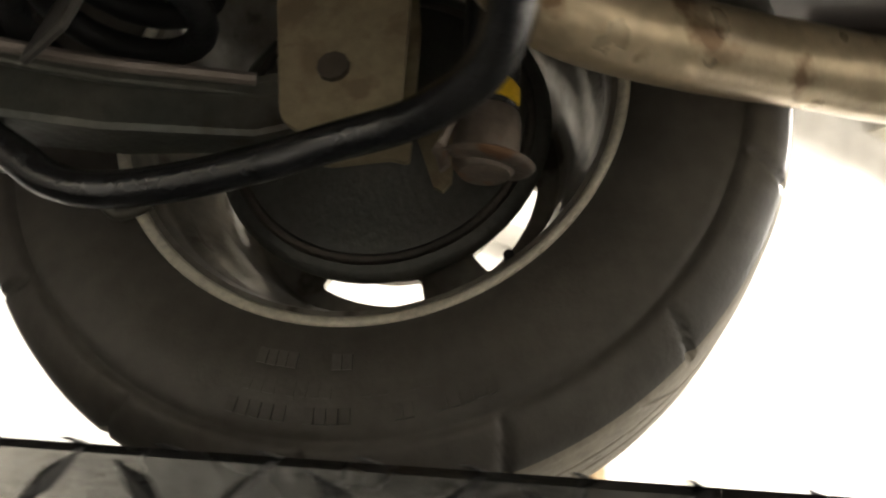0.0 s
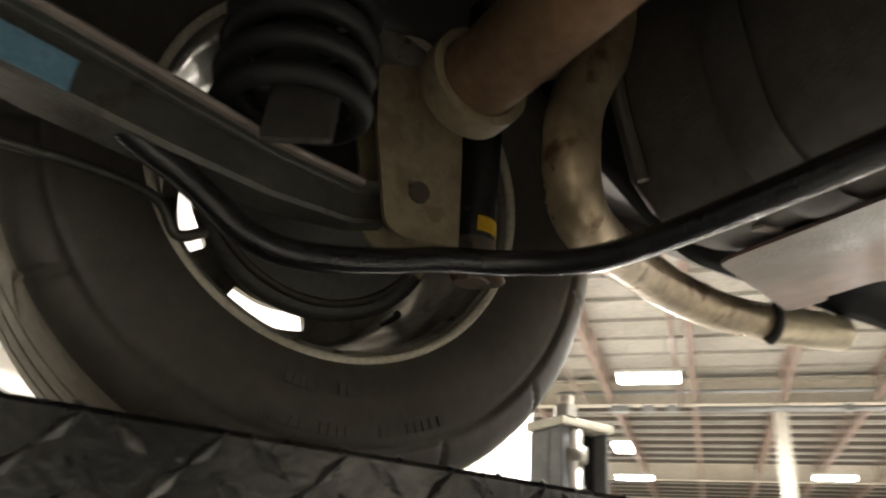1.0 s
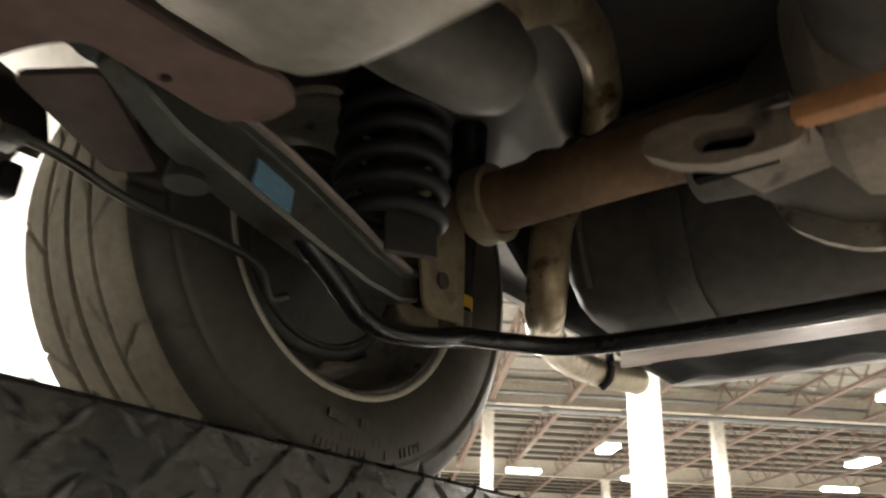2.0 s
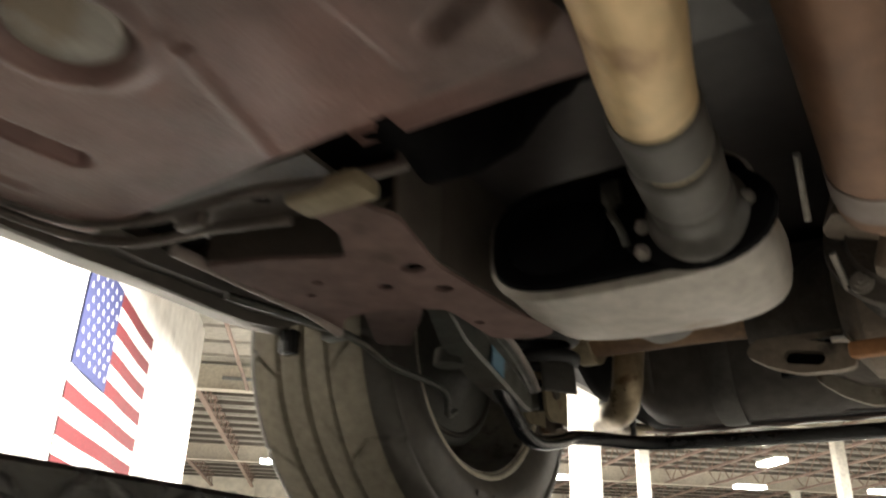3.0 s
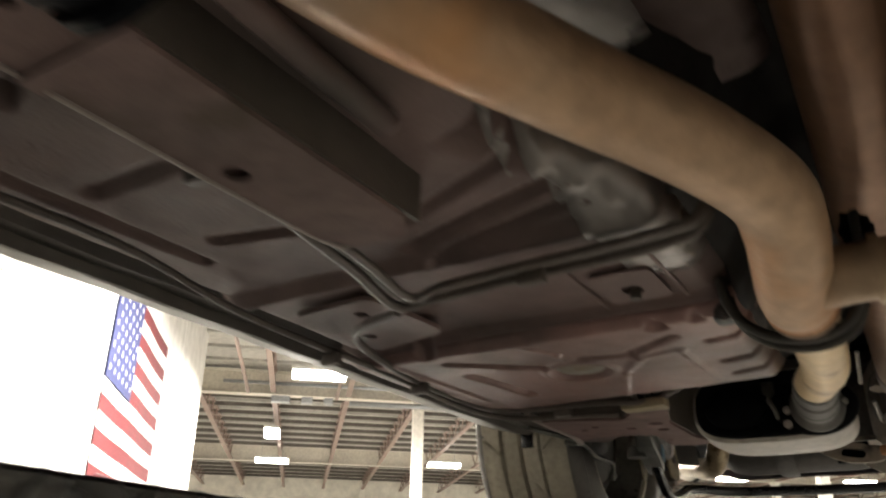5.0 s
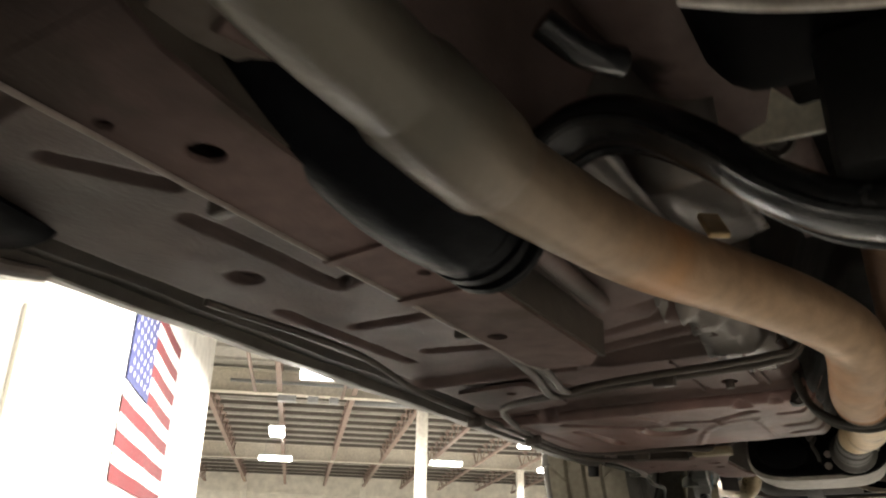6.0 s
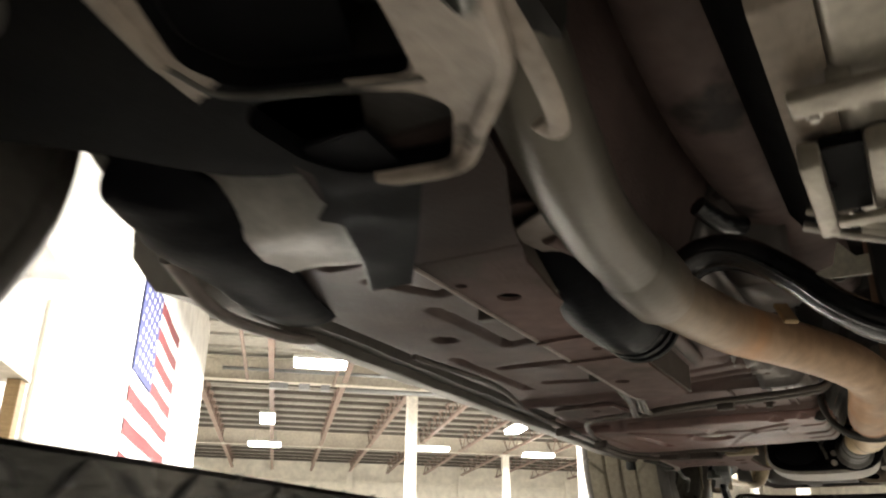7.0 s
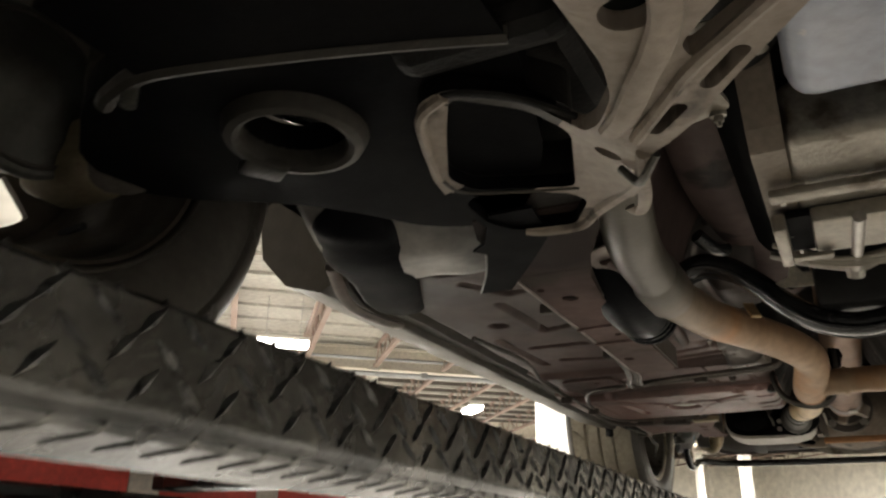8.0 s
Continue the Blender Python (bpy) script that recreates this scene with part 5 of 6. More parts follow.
pipe_pts = [(-0.107, -0.655, 1.976), (-0.098, -0.725, 1.975), (-0.087, -0.78, 1.969), (-0.066, -0.88, 1.961), (-0.053, -1.04, 1.955), (-0.048, -1.15, 1.952)]
cpart("front_pipe", tube(pipe_pts, 0.0282, 28, 12, wob=0.006), M_PIPE, label="pale tan stained exhaust pipe")
fwd = [(-0.049, -1.166, 1.952), (-0.047, -1.21, 1.953), (-0.036, -1.30, 1.972), (-0.040, -1.355, 1.985), (-0.075, -1.44, 1.995), (-0.125, -1.545, 1.998), (-0.165, -1.66, 1.992), (-0.185, -1.76, 1.988), (-0.199, -1.87, 1.982), (-0.200, -1.96, 1.980), (-0.197, -2.09, 1.982), (-0.180, -2.21, 1.988), (-0.165, -2.34, 2.02), (-0.18, -2.46, 2.1)]
cpart("front_pipe", tube(fwd, 0.0335, 28, 10, wob=0.008), M_PIPE3, label="orange-brown exhaust pipe, greyer towards the engine")
cpart("pipe_sleeve", lathe([(-0.075, 0.033), (-0.06, 0.0375), (-0.02, 0.039), (0.028, 0.039), (0.036, 0.0375), (0.04, 0.0325)], pose(-0.2, -1.915, 1.981, 0, 0, 90), 32, True), M_PIPE3, label="flared slip joint sleeve")
cpart("cross_pipe", tube([(-0.042, -1.21, 1.953), (0.02, -1.215, 1.955), (0.1, -1.212, 1.955), (0.17, -1.205, 1.953)], 0.0265, 24, 8, wob=0.02), M_PIPE2, label="cross-over exhaust pipe")
cpart("weld_band", lathe([(0.0, 0.0268), (0.0, 0.0305), (0.008, 0.0305), (0.008, 0.0268)], pose(0.018, -1.214, 1.955), 28, True), M_PIPE2, label="scorched weld band")
cpart("weld_band", lathe([(0.0, 0.031), (0.004, 0.0345), (0.010, 0.0345), (0.013, 0.031)], pose(-0.0485, -1.167, 1.952, 0, 0, 92), 28, True), M_RUST, label="rusty weld bead")
right = [(-x + 0.06, y, z) for x, y, z in pipe_pts]
cpart("front_pipe", tube([(x + 0.1, y, z) for x, y, z in right], 0.031, 24, 10), M_PIPE, label="pale tan stained exhaust pipe")
# hanger strap under the pipe
strap = [(-0.124, -1.13, 1.997), (-0.12, -1.13, 1.971), (-0.106, -1.13, 1.946), (-0.08, -1.13, 1.928), (-0.045, -1.13, 1.9215), (-0.014, -1.13, 1.932), (0.001, -1.13, 1.958), (0.007, -1.132, 1.992), (0.009, -1.134, 2.04)]
for dy in (-0.016, 0.016):
    cpart("hanger_strap", tube([(x, y + dy, z) for x, y, z in strap], 0.0046, 12, 8, flat=1.15), M_SEAT, label="dark grimy hanger strap under the exhaust pipe")
# Near-black between the two ridges stands in for the hollow's shade.
cpart("strap_plate", tube([(x, y, z + 0.003) for x, y, z in strap], 0.016, 14, 8, flat=0.16), M_NEARBLACK)
cpart("scorched_band", lathe([(-0.004, 0.0335), (-0.002, 0.0343), (0.006, 0.0343), (0.009, 0.0335)], pose(-0.0485, -1.175, 1.952, 0, 0, 92), 28, True), M_ORANGE, label="scorched orange band on the pipe")
for z0, dx in ((1.955, 0.0), (1.99, 0.004)):
    cpart("strap_bolt", bolt((-0.128 + dx, -1.127, z0 + 0.012), (0, -1, 0), 0.006, 0.006), M_IRON, smooth=False)
# Dark block stands in for the shade of a recess beside the strap.
cpart("recess_block", box(-0.142, -0.122, -1.118, -1.09, 1.962, 1.99, 0.005), M_HOSE)

# tailpipe: over the axle, down behind it and out to the rear
tail = [(-0.26, -0.25, 2.10), (-0.29, -0.08, 2.24), (-0.34, 0.10, 2.29), (-0.395, 0.19, 2.25), (-0.42, 0.165, 2.18), (-0.432, 0.130, 2.10), (-0.438, 0.125, 2.035), (-0.458, 0.150, 2.0), (-0.50, 0.215, 2.003), (-0.555, 0.31, 2.022), (-0.605, 0.43, 2.034), (-0.64, 0.57, 2.048), (-0.662, 0.72, 2.072), (-0.674, 0.865, 2.095)]
tp = cpart("tailpipe", tube(tail, 0.0265, 28, 12, wob=0.02), M_TAIL, label="aged tan tailpipe curving out behind the wheel")
end, before = Vector(tail[-1]), Vector(tail[-2])
d = (end - before).normalized()
tip = bmesh.new()
add_lathe(tip, [(-0.20, 0.0265), (-0.195, 0.029), (0.0, 0.029), (0.0, 0.0268), (-0.19, 0.0268)], Matrix.Translation(end) @ d.to_track_quat("X", "Z").to_matrix().to_4x4(), 32)
# Pale tip steel, with the light on the tip also in its colour.
cpart("tip_sleeve", tip, M_TIP, tp, "pale tip sleeve")
cpart("tail_hanger", tube([(-0.648, 0.655, 2.03), (-0.630, 0.655, 2.045), (-0.626, 0.655, 2.075), (-0.632, 0.66, 2.12), (-0.63, 0.66, 2.16)], 0.009, 10, 6), M_HOSE, tp, "black rubber hanger")

# -- drive shaft
cpart("drive_shaft", rod((0.045, -1.75, 2.155), (0.012, -0.385, 2.048), 0.046, 40), M_SHAFT, label="brown drive shaft with a pale weld ring")
cpart("weld_ring", rod((0.0135, -0.45, 2.0535), (0.0122, -0.405, 2.0499), 0.0475, 40), M_VALANCE, label="pale weld ring")
cpart("shaft_tube_end", rod((0.012, -0.386, 2.048), (0.011, -0.35, 2.044), 0.046, 32, 0.03), M_SHAFT)
cpart("shaft_weight", box(-0.012, 0.012, -0.015, 0.015, 0, 0.006, 0.003, Matrix.Translation((0.03, -0.46, 2.0085)) @ pose(0, 0, 0, 176, 0, 0)), M_BRIGHT, label="pale balance weight", smooth=False)
for a in (0, 90):
    cpart("yoke", box(-0.052, 0.052, -0.018, 0.018, -0.013, 0.013, 0.008, Matrix.Translation((0.012, -0.315, 2.04)) @ pose(0, 0, 0, 0, a + 20, 0)), M_CAST, label="grimy universal joint yoke", smooth=False)
for a in (20, 200):
    m = Matrix.Translation((0.012, -0.35, 2.044)) @ pose(0, 0, 0, 0, a, 0)
    cpart("yoke_ear", plate(rounded([(0.02, -0.02), (0.05, -0.012), (0.066, 0.03), (0.066, 0.055), (0.05, 0.06), (0.04, 0.02)], 0.006), -0.016, 0.016, m=m), M_CAST, smooth=False)
cpart("pinion_flange", lathe([(-0.018, 0.002), (-0.018, 0.05), (-0.006, 0.055), (-0.004, 0.074), (0.006, 0.076), (0.008, 0.05), (0.03, 0.045), (0.03, 0.002)], pose(0.012, -0.272, 2.045, 0, 0, 90), 36), M_IRON)
for k in range(4):
    a = math.pi / 4 + k * math.pi / 2
    cpart("flange_bolt", bolt((0.012 + 0.062 * math.cos(a), -0.278, 2.045 + 0.062 * math.sin(a)), (0, -1, 0), 0.008), M_BRIGHT, smooth=False)
cpart("axle_vent_rod", rod((-0.058, -0.40, 2.10), (-0.066, -0.33, 2.06), 0.004, 8), M_BRIGHT, label="pale thin rod")
cpart("axle_vent_rod", rod((-0.052, -0.30, 2.03), (-0.046, -0.27, 2.0), 0.004, 8), M_BRIGHT)

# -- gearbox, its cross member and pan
# Near-black in place of pale metal: the recess's shade is in the colour.
cpart("gearbox", box(-0.075, 0.185, -2.34, -1.72, 2.055, 2.30, 0.05, seg=4), M_NEARBLACK, label="black gearbox casing")
cpart("bell_housing", lathe([(0, 0.002), (0, 0.12), (0.03, 0.14), (0.17, 0.155), (0.18, 0.16), (0.2, 0.16), (0.2, 0.002)], pose(0.06, -2.3, 2.20, 0, 0, -90), 36), M_NEARBLACK, label="black bell housing above the gearbox pan")
pan = cpart("gearbox_pan", box(0.0, 0.22, -2.325, -2.0, 1.972, 2.04, 0.012, seg=3), M_ALU, label="pale pressed gearbox pan")
cpart("pan_lip", box(-0.024, 0.235, -2.238, -2.214, 1.957, 1.9665, 0.003), M_ALU, pan)
cpart("pan_corner_post", box(-0.001, 0.012, -2.2365, -2.2325, 1.967, 2.03, 0.001), M_ALU, pan, smooth=False)
cpart("side_casting", plate([(-2.375, 2.03), (-2.335, 1.988), (-2.31, 1.974), (-2.02, 1.974), (-2.02, 2.07), (-2.39, 2.07)], -0.031, 0.001, m=Matrix(((0, 0, 1, 0), (1, 0, 0, 0), (0, 1, 0, 0), (0, 0, 0, 1)))), M_CAST, pan, "dull grey side casting", smooth=False)
cpart("valve_block", box(0.012, 0.21, -2.165, -2.06, 1.951, 1.971, 0.005), M_ALU, pan, "pale cast block")
cpart("block_bracket", box(-0.028, -0.014, -2.17, -2.04, 1.945, 1.966, 0.003), M_ALU, pan)
cpart("block_bracket", box(-0.014, 0.03, -2.075, -2.06, 1.943, 1.949, 0.002), M_ALU, pan)
# Black strip puts the shade of the gap into a part of its own.
cpart("gap_backing", box(-0.0135, 0.0115, -2.16, -2.05, 1.962, 1.971, 0.0), M_NEARBLACK, pan, smooth=False)
for k in range(3):
    cpart("pan_wire", tube([(0.0, -2.05 + 0.014 * k, 1.955), (0.04, -2.035 + 0.014 * k, 1.949), (0.10, -2.03 + 0.014 * k, 1.951), (0.18, -2.04 + 0.014 * k, 1.957)], 0.003, 8, 8), M_ALU, pan)
for y in (-2.2, -2.1, -2.02):
    cpart("pan_bolt", bolt((-0.012, y, 1.972), (0, 0, -1), 0.006, 0.006), M_BRIGHT, pan, smooth=False)
cpart("linkage_bar", tube([(-0.045, -1.965, 1.99), (0.0, -1.955, 1.975), (0.055, -1.95, 1.962), (0.085, -1.955, 1.968), (0.16, -1.96, 1.985)], 0.0045, 10, 8), M_BRIGHT, label="pale shift linkage bar")
cpart("linkage_bar", tube([(-0.04, -1.975, 2.0), (0.0, -1.967, 1.985), (0.055, -1.962, 1.972), (0.16, -1.97, 1.99)], 0.004, 10, 8), M_ALU)
cpart("linkage_rod", rod((0.058, -2.17, 1.948), (0.053, -1.955, 1.958), 0.007, 12), M_BRIGHT, label="pale linkage rod")
cpart("linkage_knob", rod((0.053, -1.965, 1.962), (0.052, -1.955, 1.95), 0.011, 14), M_BRIGHT)
cm = [(-0.30, -1.80, 2.0), (-0.235, -1.80, 2.01), (-0.2, -1.79, 2.033), (-0.165, -1.785, 2.052), (-0.125, -1.78, 2.045), (-0.08, -1.775, 2.012), (-0.04, -1.775, 1.972), (0.0, -1.775, 1.945), (0.05, -1.775, 1.932), (0.1, -1.775, 1.938)]
full = cm + [(0.12 - x, y, z) for x, y, z in cm[-3::-1]]
crossm = cpart("gearbox_crossmember", tube(full, 0.024, 16, 8, flat=0.75), M_BLACK, label="black arched gearbox cross member")
for dy in (-0.026, 0.026):
    cpart("crossmember_lip", tube([(x, y + dy, z - 0.012) for x, y, z in full], 0.0045, 8, 8), M_BLACK, crossm)
cpart("mount_pad", box(0.0, 0.12, -1.81, -1.74, 1.955, 2.06, 0.012), M_HOSE, crossm)
cpart("mount_stud", bolt((-0.032, -1.753, 2.013), (-0.3, -1, 0), 0.007, 0.01), M_IRON, crossm, smooth=False)
# Pale plate takes the place of bright light seen through a gap here.
cpart("gap_light_plate", plate(rounded([(-0.034, -0.006), (-0.013, 0.0), (-0.006, 0.027), (0.009, 0.007), (0.032, 0.008), (0.022, -0.015), (-0.02, -0.013)], 0.003), 0, 0.004, m=Matrix.Translation((-0.022, -1.79, 2.010)) @ Matrix(((1, 0, 0, 0), (0, 0, 1, 0), (0, 1, 0, 0), (0, 0, 0, 1)))), M_LIP, crossm, "pale jagged plate standing in for light through a gap", smooth=False)
cpart("pipe_tab", box(-0.009, 0.009, -0.02, 0.02, -0.003, 0.003, 0.002, Matrix.Translation((-0.103, -1.66, 2.003)) @ pose(0, 0, 0, 50, 0, 30)), M_PIPE, label="pale welded pipe tab", smooth=False)
cpart("tunnel_slot", tube([(-0.145, -1.905, 2.058), (-0.128, -1.878, 2.046), (-0.112, -1.85, 2.05)], 0.011, 10, 6), M_BLACK)
# Dark sheet under the tunnel roof: its shade put into a separate part.
relief("tunnel_shade", -0.115, 0.20, -2.15, -0.74, 0.02, lambda x, y: floor_height(x, y) - 0.005, M_DARK, "dark sheet standing in for shade in the tunnel", thick=0.003)
# Pale glossy sheet added for the sheen along the tunnel flank.
relief("flank_shield", -0.19, -0.1155, -1.60, -1.21, 0.012, lambda x, y: floor_height(x, y) - 0.004, M_FLANK, "light grey sheet standing in for sheen on the tunnel flank", thick=0.002)
# Pale sheet added here; the light on the flank is in its colour.
relief("lit_flank_sheet", -0.205, -0.085, -1.72, -1.46, 0.010, lambda x, y: (lambda w: (floor_height(x, y) - 0.003) * (1 - w) + w * (2.052 + 3.5 * (x + 0.145) ** 2 + 0.10 * (y + 1.6)) + 0.002 * noise.noise(Vector((x * 20, y * 20, 7))))(smoothstep((x + 0.205) / 0.05) * smoothstep((y + 1.72) / 0.06)), M_FLANK, "pale sheet standing in for the lit tunnel flank", thick=0.003)
cpart("tunnel_shield", tube([(-0.09, -2.3, 2.16), (-0.1, -2.1, 2.13), (-0.1, -1.9, 2.12), (-0.08, -1.6, 2.14), (-0.07, -1.3, 2.15)], 0.05, 16, 8, flat=0.5), M_DARKRAIL, label="dark tunnel pressing")
cpart("catalyst", tube([(-0.262, -2.06, 2.02), (-0.258, -1.985, 1.995), (-0.256, -1.91, 1.982), (-0.255, -1.84, 1.979), (-0.254, -1.785, 1.981), (-0.2535, -1.762, 1.983)], lambda t: 0.025 + 0.024 * math.sin(math.pi * (0.15 + 0.75 * t)), 24, 8), M_RUBBER, label="black round canister beside the pipe")
for y in (-1.775, -1.797, -1.819):
    cpart("canister_rib", lathe([(-0.007, 0.036), (-0.005, 0.048), (0.005, 0.048), (0.007, 0.036)], pose(-0.2545, y, 1.981, 0, 0, 95), 28, True), M_RUBBER)

# -- front end of the rails, liner and splash guard
for s in (1, -1):
    m = Matrix.Diagonal((s, 1, 1, 1))
    cpart("skid_plate", plate([(-0.400, -2.122), (-0.356, -2.122), (-0.291, -2.215), (-0.246, -2.284), (-0.238, -2.36), (-0.285, -2.36), (-0.322, -2.288), (-0.344, -2.27), (-0.332, -2.256), (-0.362, -2.19)], H + 0.1885, H + 0.192, m=m), M_NEARBLACK, label="dark flat plate under the front rail", smooth=False)
    # Paler rod along the plate's edge stands in for its glint.
    cpart("skid_plate_edge", tube([(s * -0.4005, -2.121, H + 0.19), (s * -0.3625, -2.19, H + 0.19), (s * -0.334, -2.255, H + 0.19)], 0.0018, 6, 6), M_ARM)
    verts, faces = [], []
    nA, nB = 26, 14
    for i in range(nA + 1):
        a = math.pi * (0.12 + 0.98 * i / nA)
        for j in range(nB + 1):
            x = -0.40 - 0.45 * j / nB
            r = 0.405 + 0.012 * math.sin(9 * a) * math.sin(j * 0.9) + 0.02 * noise.noise(Vector((a * 3, x * 7, 0)))
            verts.append((s * x, -2.57 + r * math.cos(a) - CAR.y, max(H + 0.332 + r * math.sin(a), H + 0.245) - CAR.z))
    for i in range(nA):
        for j in range(nB):
            k = i * (nB + 1) + j
            faces.append((k, k + 1, k + nB + 2, k + nB + 1))
    liner = sheet("wheel_liner", verts, faces, M_LINER, car, "grey scuffed wheel arch liner")
    liner.modifiers.new("sheet", "SOLIDIFY").thickness = 0.004
    # Paler than the flap: the front light on this slope is in its colour.
    relief("splash_guard", min(s * -0.59, s * -0.315), max(s * -0.59, s * -0.315), -2.38, -2.115, 0.01,
           lambda x, y: H + 0.224 + 0.10 * smoothstep((-2.2 - y) / 0.18) + 0.012 * smoothstep((abs(x) - 0.5) / 0.05) + 0.006 * noise.noise(Vector((x * 14, y * 14, 5))), M_GUARD, "pale scuffed plastic splash guard", thick=0.004)
    cpart("splash_flap", tube([(s * -0.478, -2.335, 2.004), (s * -0.492, -2.305, 1.992), (s * -0.510, -2.26, 1.986), (s * -0.532, -2.20, 1.983), (s * -0.556, -2.12, 1.984), (s * -0.60, -2.02, 1.986), (s * -0.625, -1.95, 1.995)], lambda t: 0.026 + 0.036 * smoothstep(t / 0.25) + 0.012 * smoothstep((t - 0.3) / 0.2) - 0.034 * t, 24, 8, flat=0.34, wob=0.06), M_FLAP, label="dark rounded splash flap at the sill end")
    cpart("sill_front_lip", tube([(s * -0.60, -2.19, 1.985), (s * -0.632, -2.11, 1.97), (s * -0.648, -2.05, 1.967), (s * -0.652, -1.96, 1.971), (s * -0.655, -1.9, 1.98)], 0.010, 10, 8, flat=0.7), M_VALANCE, label="pale sill end lip")

# -- front cross member
def mirror_part(name, bm, material, parent=None, label="", smooth=False):
    copy = bm.copy()
    bmesh.ops.transform(copy, matrix=Matrix.Translation((0.1, 0, 0)) @ Matrix.Diagonal((-1, 1, 1, 1)), verts=copy.verts)
    cpart(name, copy, material, parent, label, smooth)
    return cpart(name, bm, material, parent, label, smooth)


K0 = H + 0.135


def cross_member():
    """One pressed half of the front cross member; it steps up from the strut to the pocket."""
    out = [(-0.115, -2.80), (-0.093, -2.714), (-0.085, -2.645), (-0.092, -2.602), (-0.116, -2.548), (-0.133, -2.524), (-0.150, -2.538), (-0.180, -2.572), (-0.214, -2.600), (-0.245, -2.590), (-0.268, -2.54), (-0.294, -2.47), (-0.301, -2.42), (-0.298, -2.337), (-0.281, -2.313), (-0.247, -2.301), (-0.205, -2.298), (-0.176, -2.328), (-0.125, -2.40), (-0.098, -2.47), (-0.084, -2.522), (-0.046, -2.56), (-0.015, -2.604), (0.012, -2.638), (0.0485, -2.685), (0.0485, -2.80)]
    holes = [rounded([(-0.219, -2.586), (-0.243, -2.542), (-0.281, -2.462), (-0.270, -2.430), (-0.18, -2.396), (-0.147, -2.512), (-0.172, -2.545)], 0.012),
             rounded([(-0.268, -2.419), (-0.192, -2.388), (-0.178, -2.362), (-0.208, -2.309), (-0.272, -2.320), (-0.290, -2.352), (-0.291, -2.405)], 0.012),
             rounded([(-0.035, -2.636), (-0.038, -2.652), (-0.025, -2.668), (-0.005, -2.69), (0.01, -2.725), (0.03, -2.73), (0.036, -2.705), (0.005, -2.669)], 0.006),
             ring_loop(-0.1235, -2.492, 0.0105, 0.0095, 16), ring_loop(-0.058, -2.693, 0.0165, 0.0155, 20),
             slot_loop(-0.074, -2.5585, -0.053, -2.582, 0.006), slot_loop(-0.03, -2.604, -0.008, -2.631, 0.006)]
    bm = bmesh.new()
    edges = []
    for loop in (rounded(out, 0.012), *holes):
        vs = [bm.verts.new((x, y, 0)) for x, y in loop]
        edges += [bm.edges.new((vs[i], vs[(i + 1) % len(vs)])) for i in range(len(vs))]
    r = bmesh.ops.triangle_fill(bm, use_beauty=True, use_dissolve=False, edges=edges)
    bmesh.ops.subdivide_edges(bm, edges=[e for e in bm.edges if e.calc_length() > 0.02], cuts=2, use_grid_fill=True)
    bmesh.ops.triangulate(bm, faces=bm.faces)
    ex = bmesh.ops.extrude_face_region(bm, geom=list(bm.faces))
    bmesh.ops.translate(bm, verts=[v for v in ex["geom"] if isinstance(v, bmesh.types.BMVert)], vec=(0, 0, 0.014))
    for v in bm.verts:
        v.co.z += K0 + 0.05 * smoothstep((-0.065 - v.co.x) / 0.115)
    return bm


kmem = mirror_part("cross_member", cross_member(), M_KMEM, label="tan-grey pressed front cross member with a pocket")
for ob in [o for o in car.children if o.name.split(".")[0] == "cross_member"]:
    # pocket walls and lower bar end are blackened, the top strip darkened: painted shade
    ob.data.materials.append(M_NEARBLACK)
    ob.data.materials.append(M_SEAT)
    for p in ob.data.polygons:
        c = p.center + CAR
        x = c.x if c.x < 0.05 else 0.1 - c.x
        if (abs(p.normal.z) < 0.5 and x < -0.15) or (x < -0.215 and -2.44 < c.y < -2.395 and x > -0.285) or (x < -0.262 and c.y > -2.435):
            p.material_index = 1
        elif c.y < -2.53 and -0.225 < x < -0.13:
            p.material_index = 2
inner = rounded([(-0.219, -2.586), (-0.243, -2.542), (-0.281, -2.462), (-0.270, -2.430), (-0.18, -2.396), (-0.147, -2.512), (-0.172, -2.545)], 0.012)
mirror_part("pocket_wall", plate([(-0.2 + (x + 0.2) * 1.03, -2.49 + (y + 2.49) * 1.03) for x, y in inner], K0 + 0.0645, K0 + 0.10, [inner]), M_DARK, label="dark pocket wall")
mirror_part("pocket_floor", plate(rounded([(-0.275, -2.425), (-0.19, -2.392), (-0.170, -2.362), (-0.205, -2.302), (-0.276, -2.313), (-0.296, -2.35), (-0.297, -2.408)], 0.012), K0 + 0.0655, K0 + 0.069), M_DARK, label="dark pressing behind the lower bar")
mirror_part("pocket_rim", tube([(-0.22, -2.592, K0 + 0.049), (-0.25, -2.572, K0 + 0.049), (-0.27, -2.525, K0 + 0.049), (-0.288, -2.466, K0 + 0.05)], 0.005, 8, 8), M_KMEM, smooth=True)
mirror_part("pocket_rim", tube([(-0.288, -2.462, K0 + 0.051), (-0.28, -2.43, K0 + 0.051), (-0.23, -2.408, K0 + 0.051), (-0.178, -2.392, K0 + 0.051)], 0.0028, 8, 8), M_SEAT, smooth=True)
mirror_part("pocket_rim", tube([(-0.225, -2.592, K0 + 0.051), (-0.205, -2.588, K0 + 0.05), (-0.17, -2.562, K0 + 0.05), (-0.138, -2.528, K0 + 0.044)], 0.0045, 8, 8, flat=0.7), M_DARK, smooth=True)
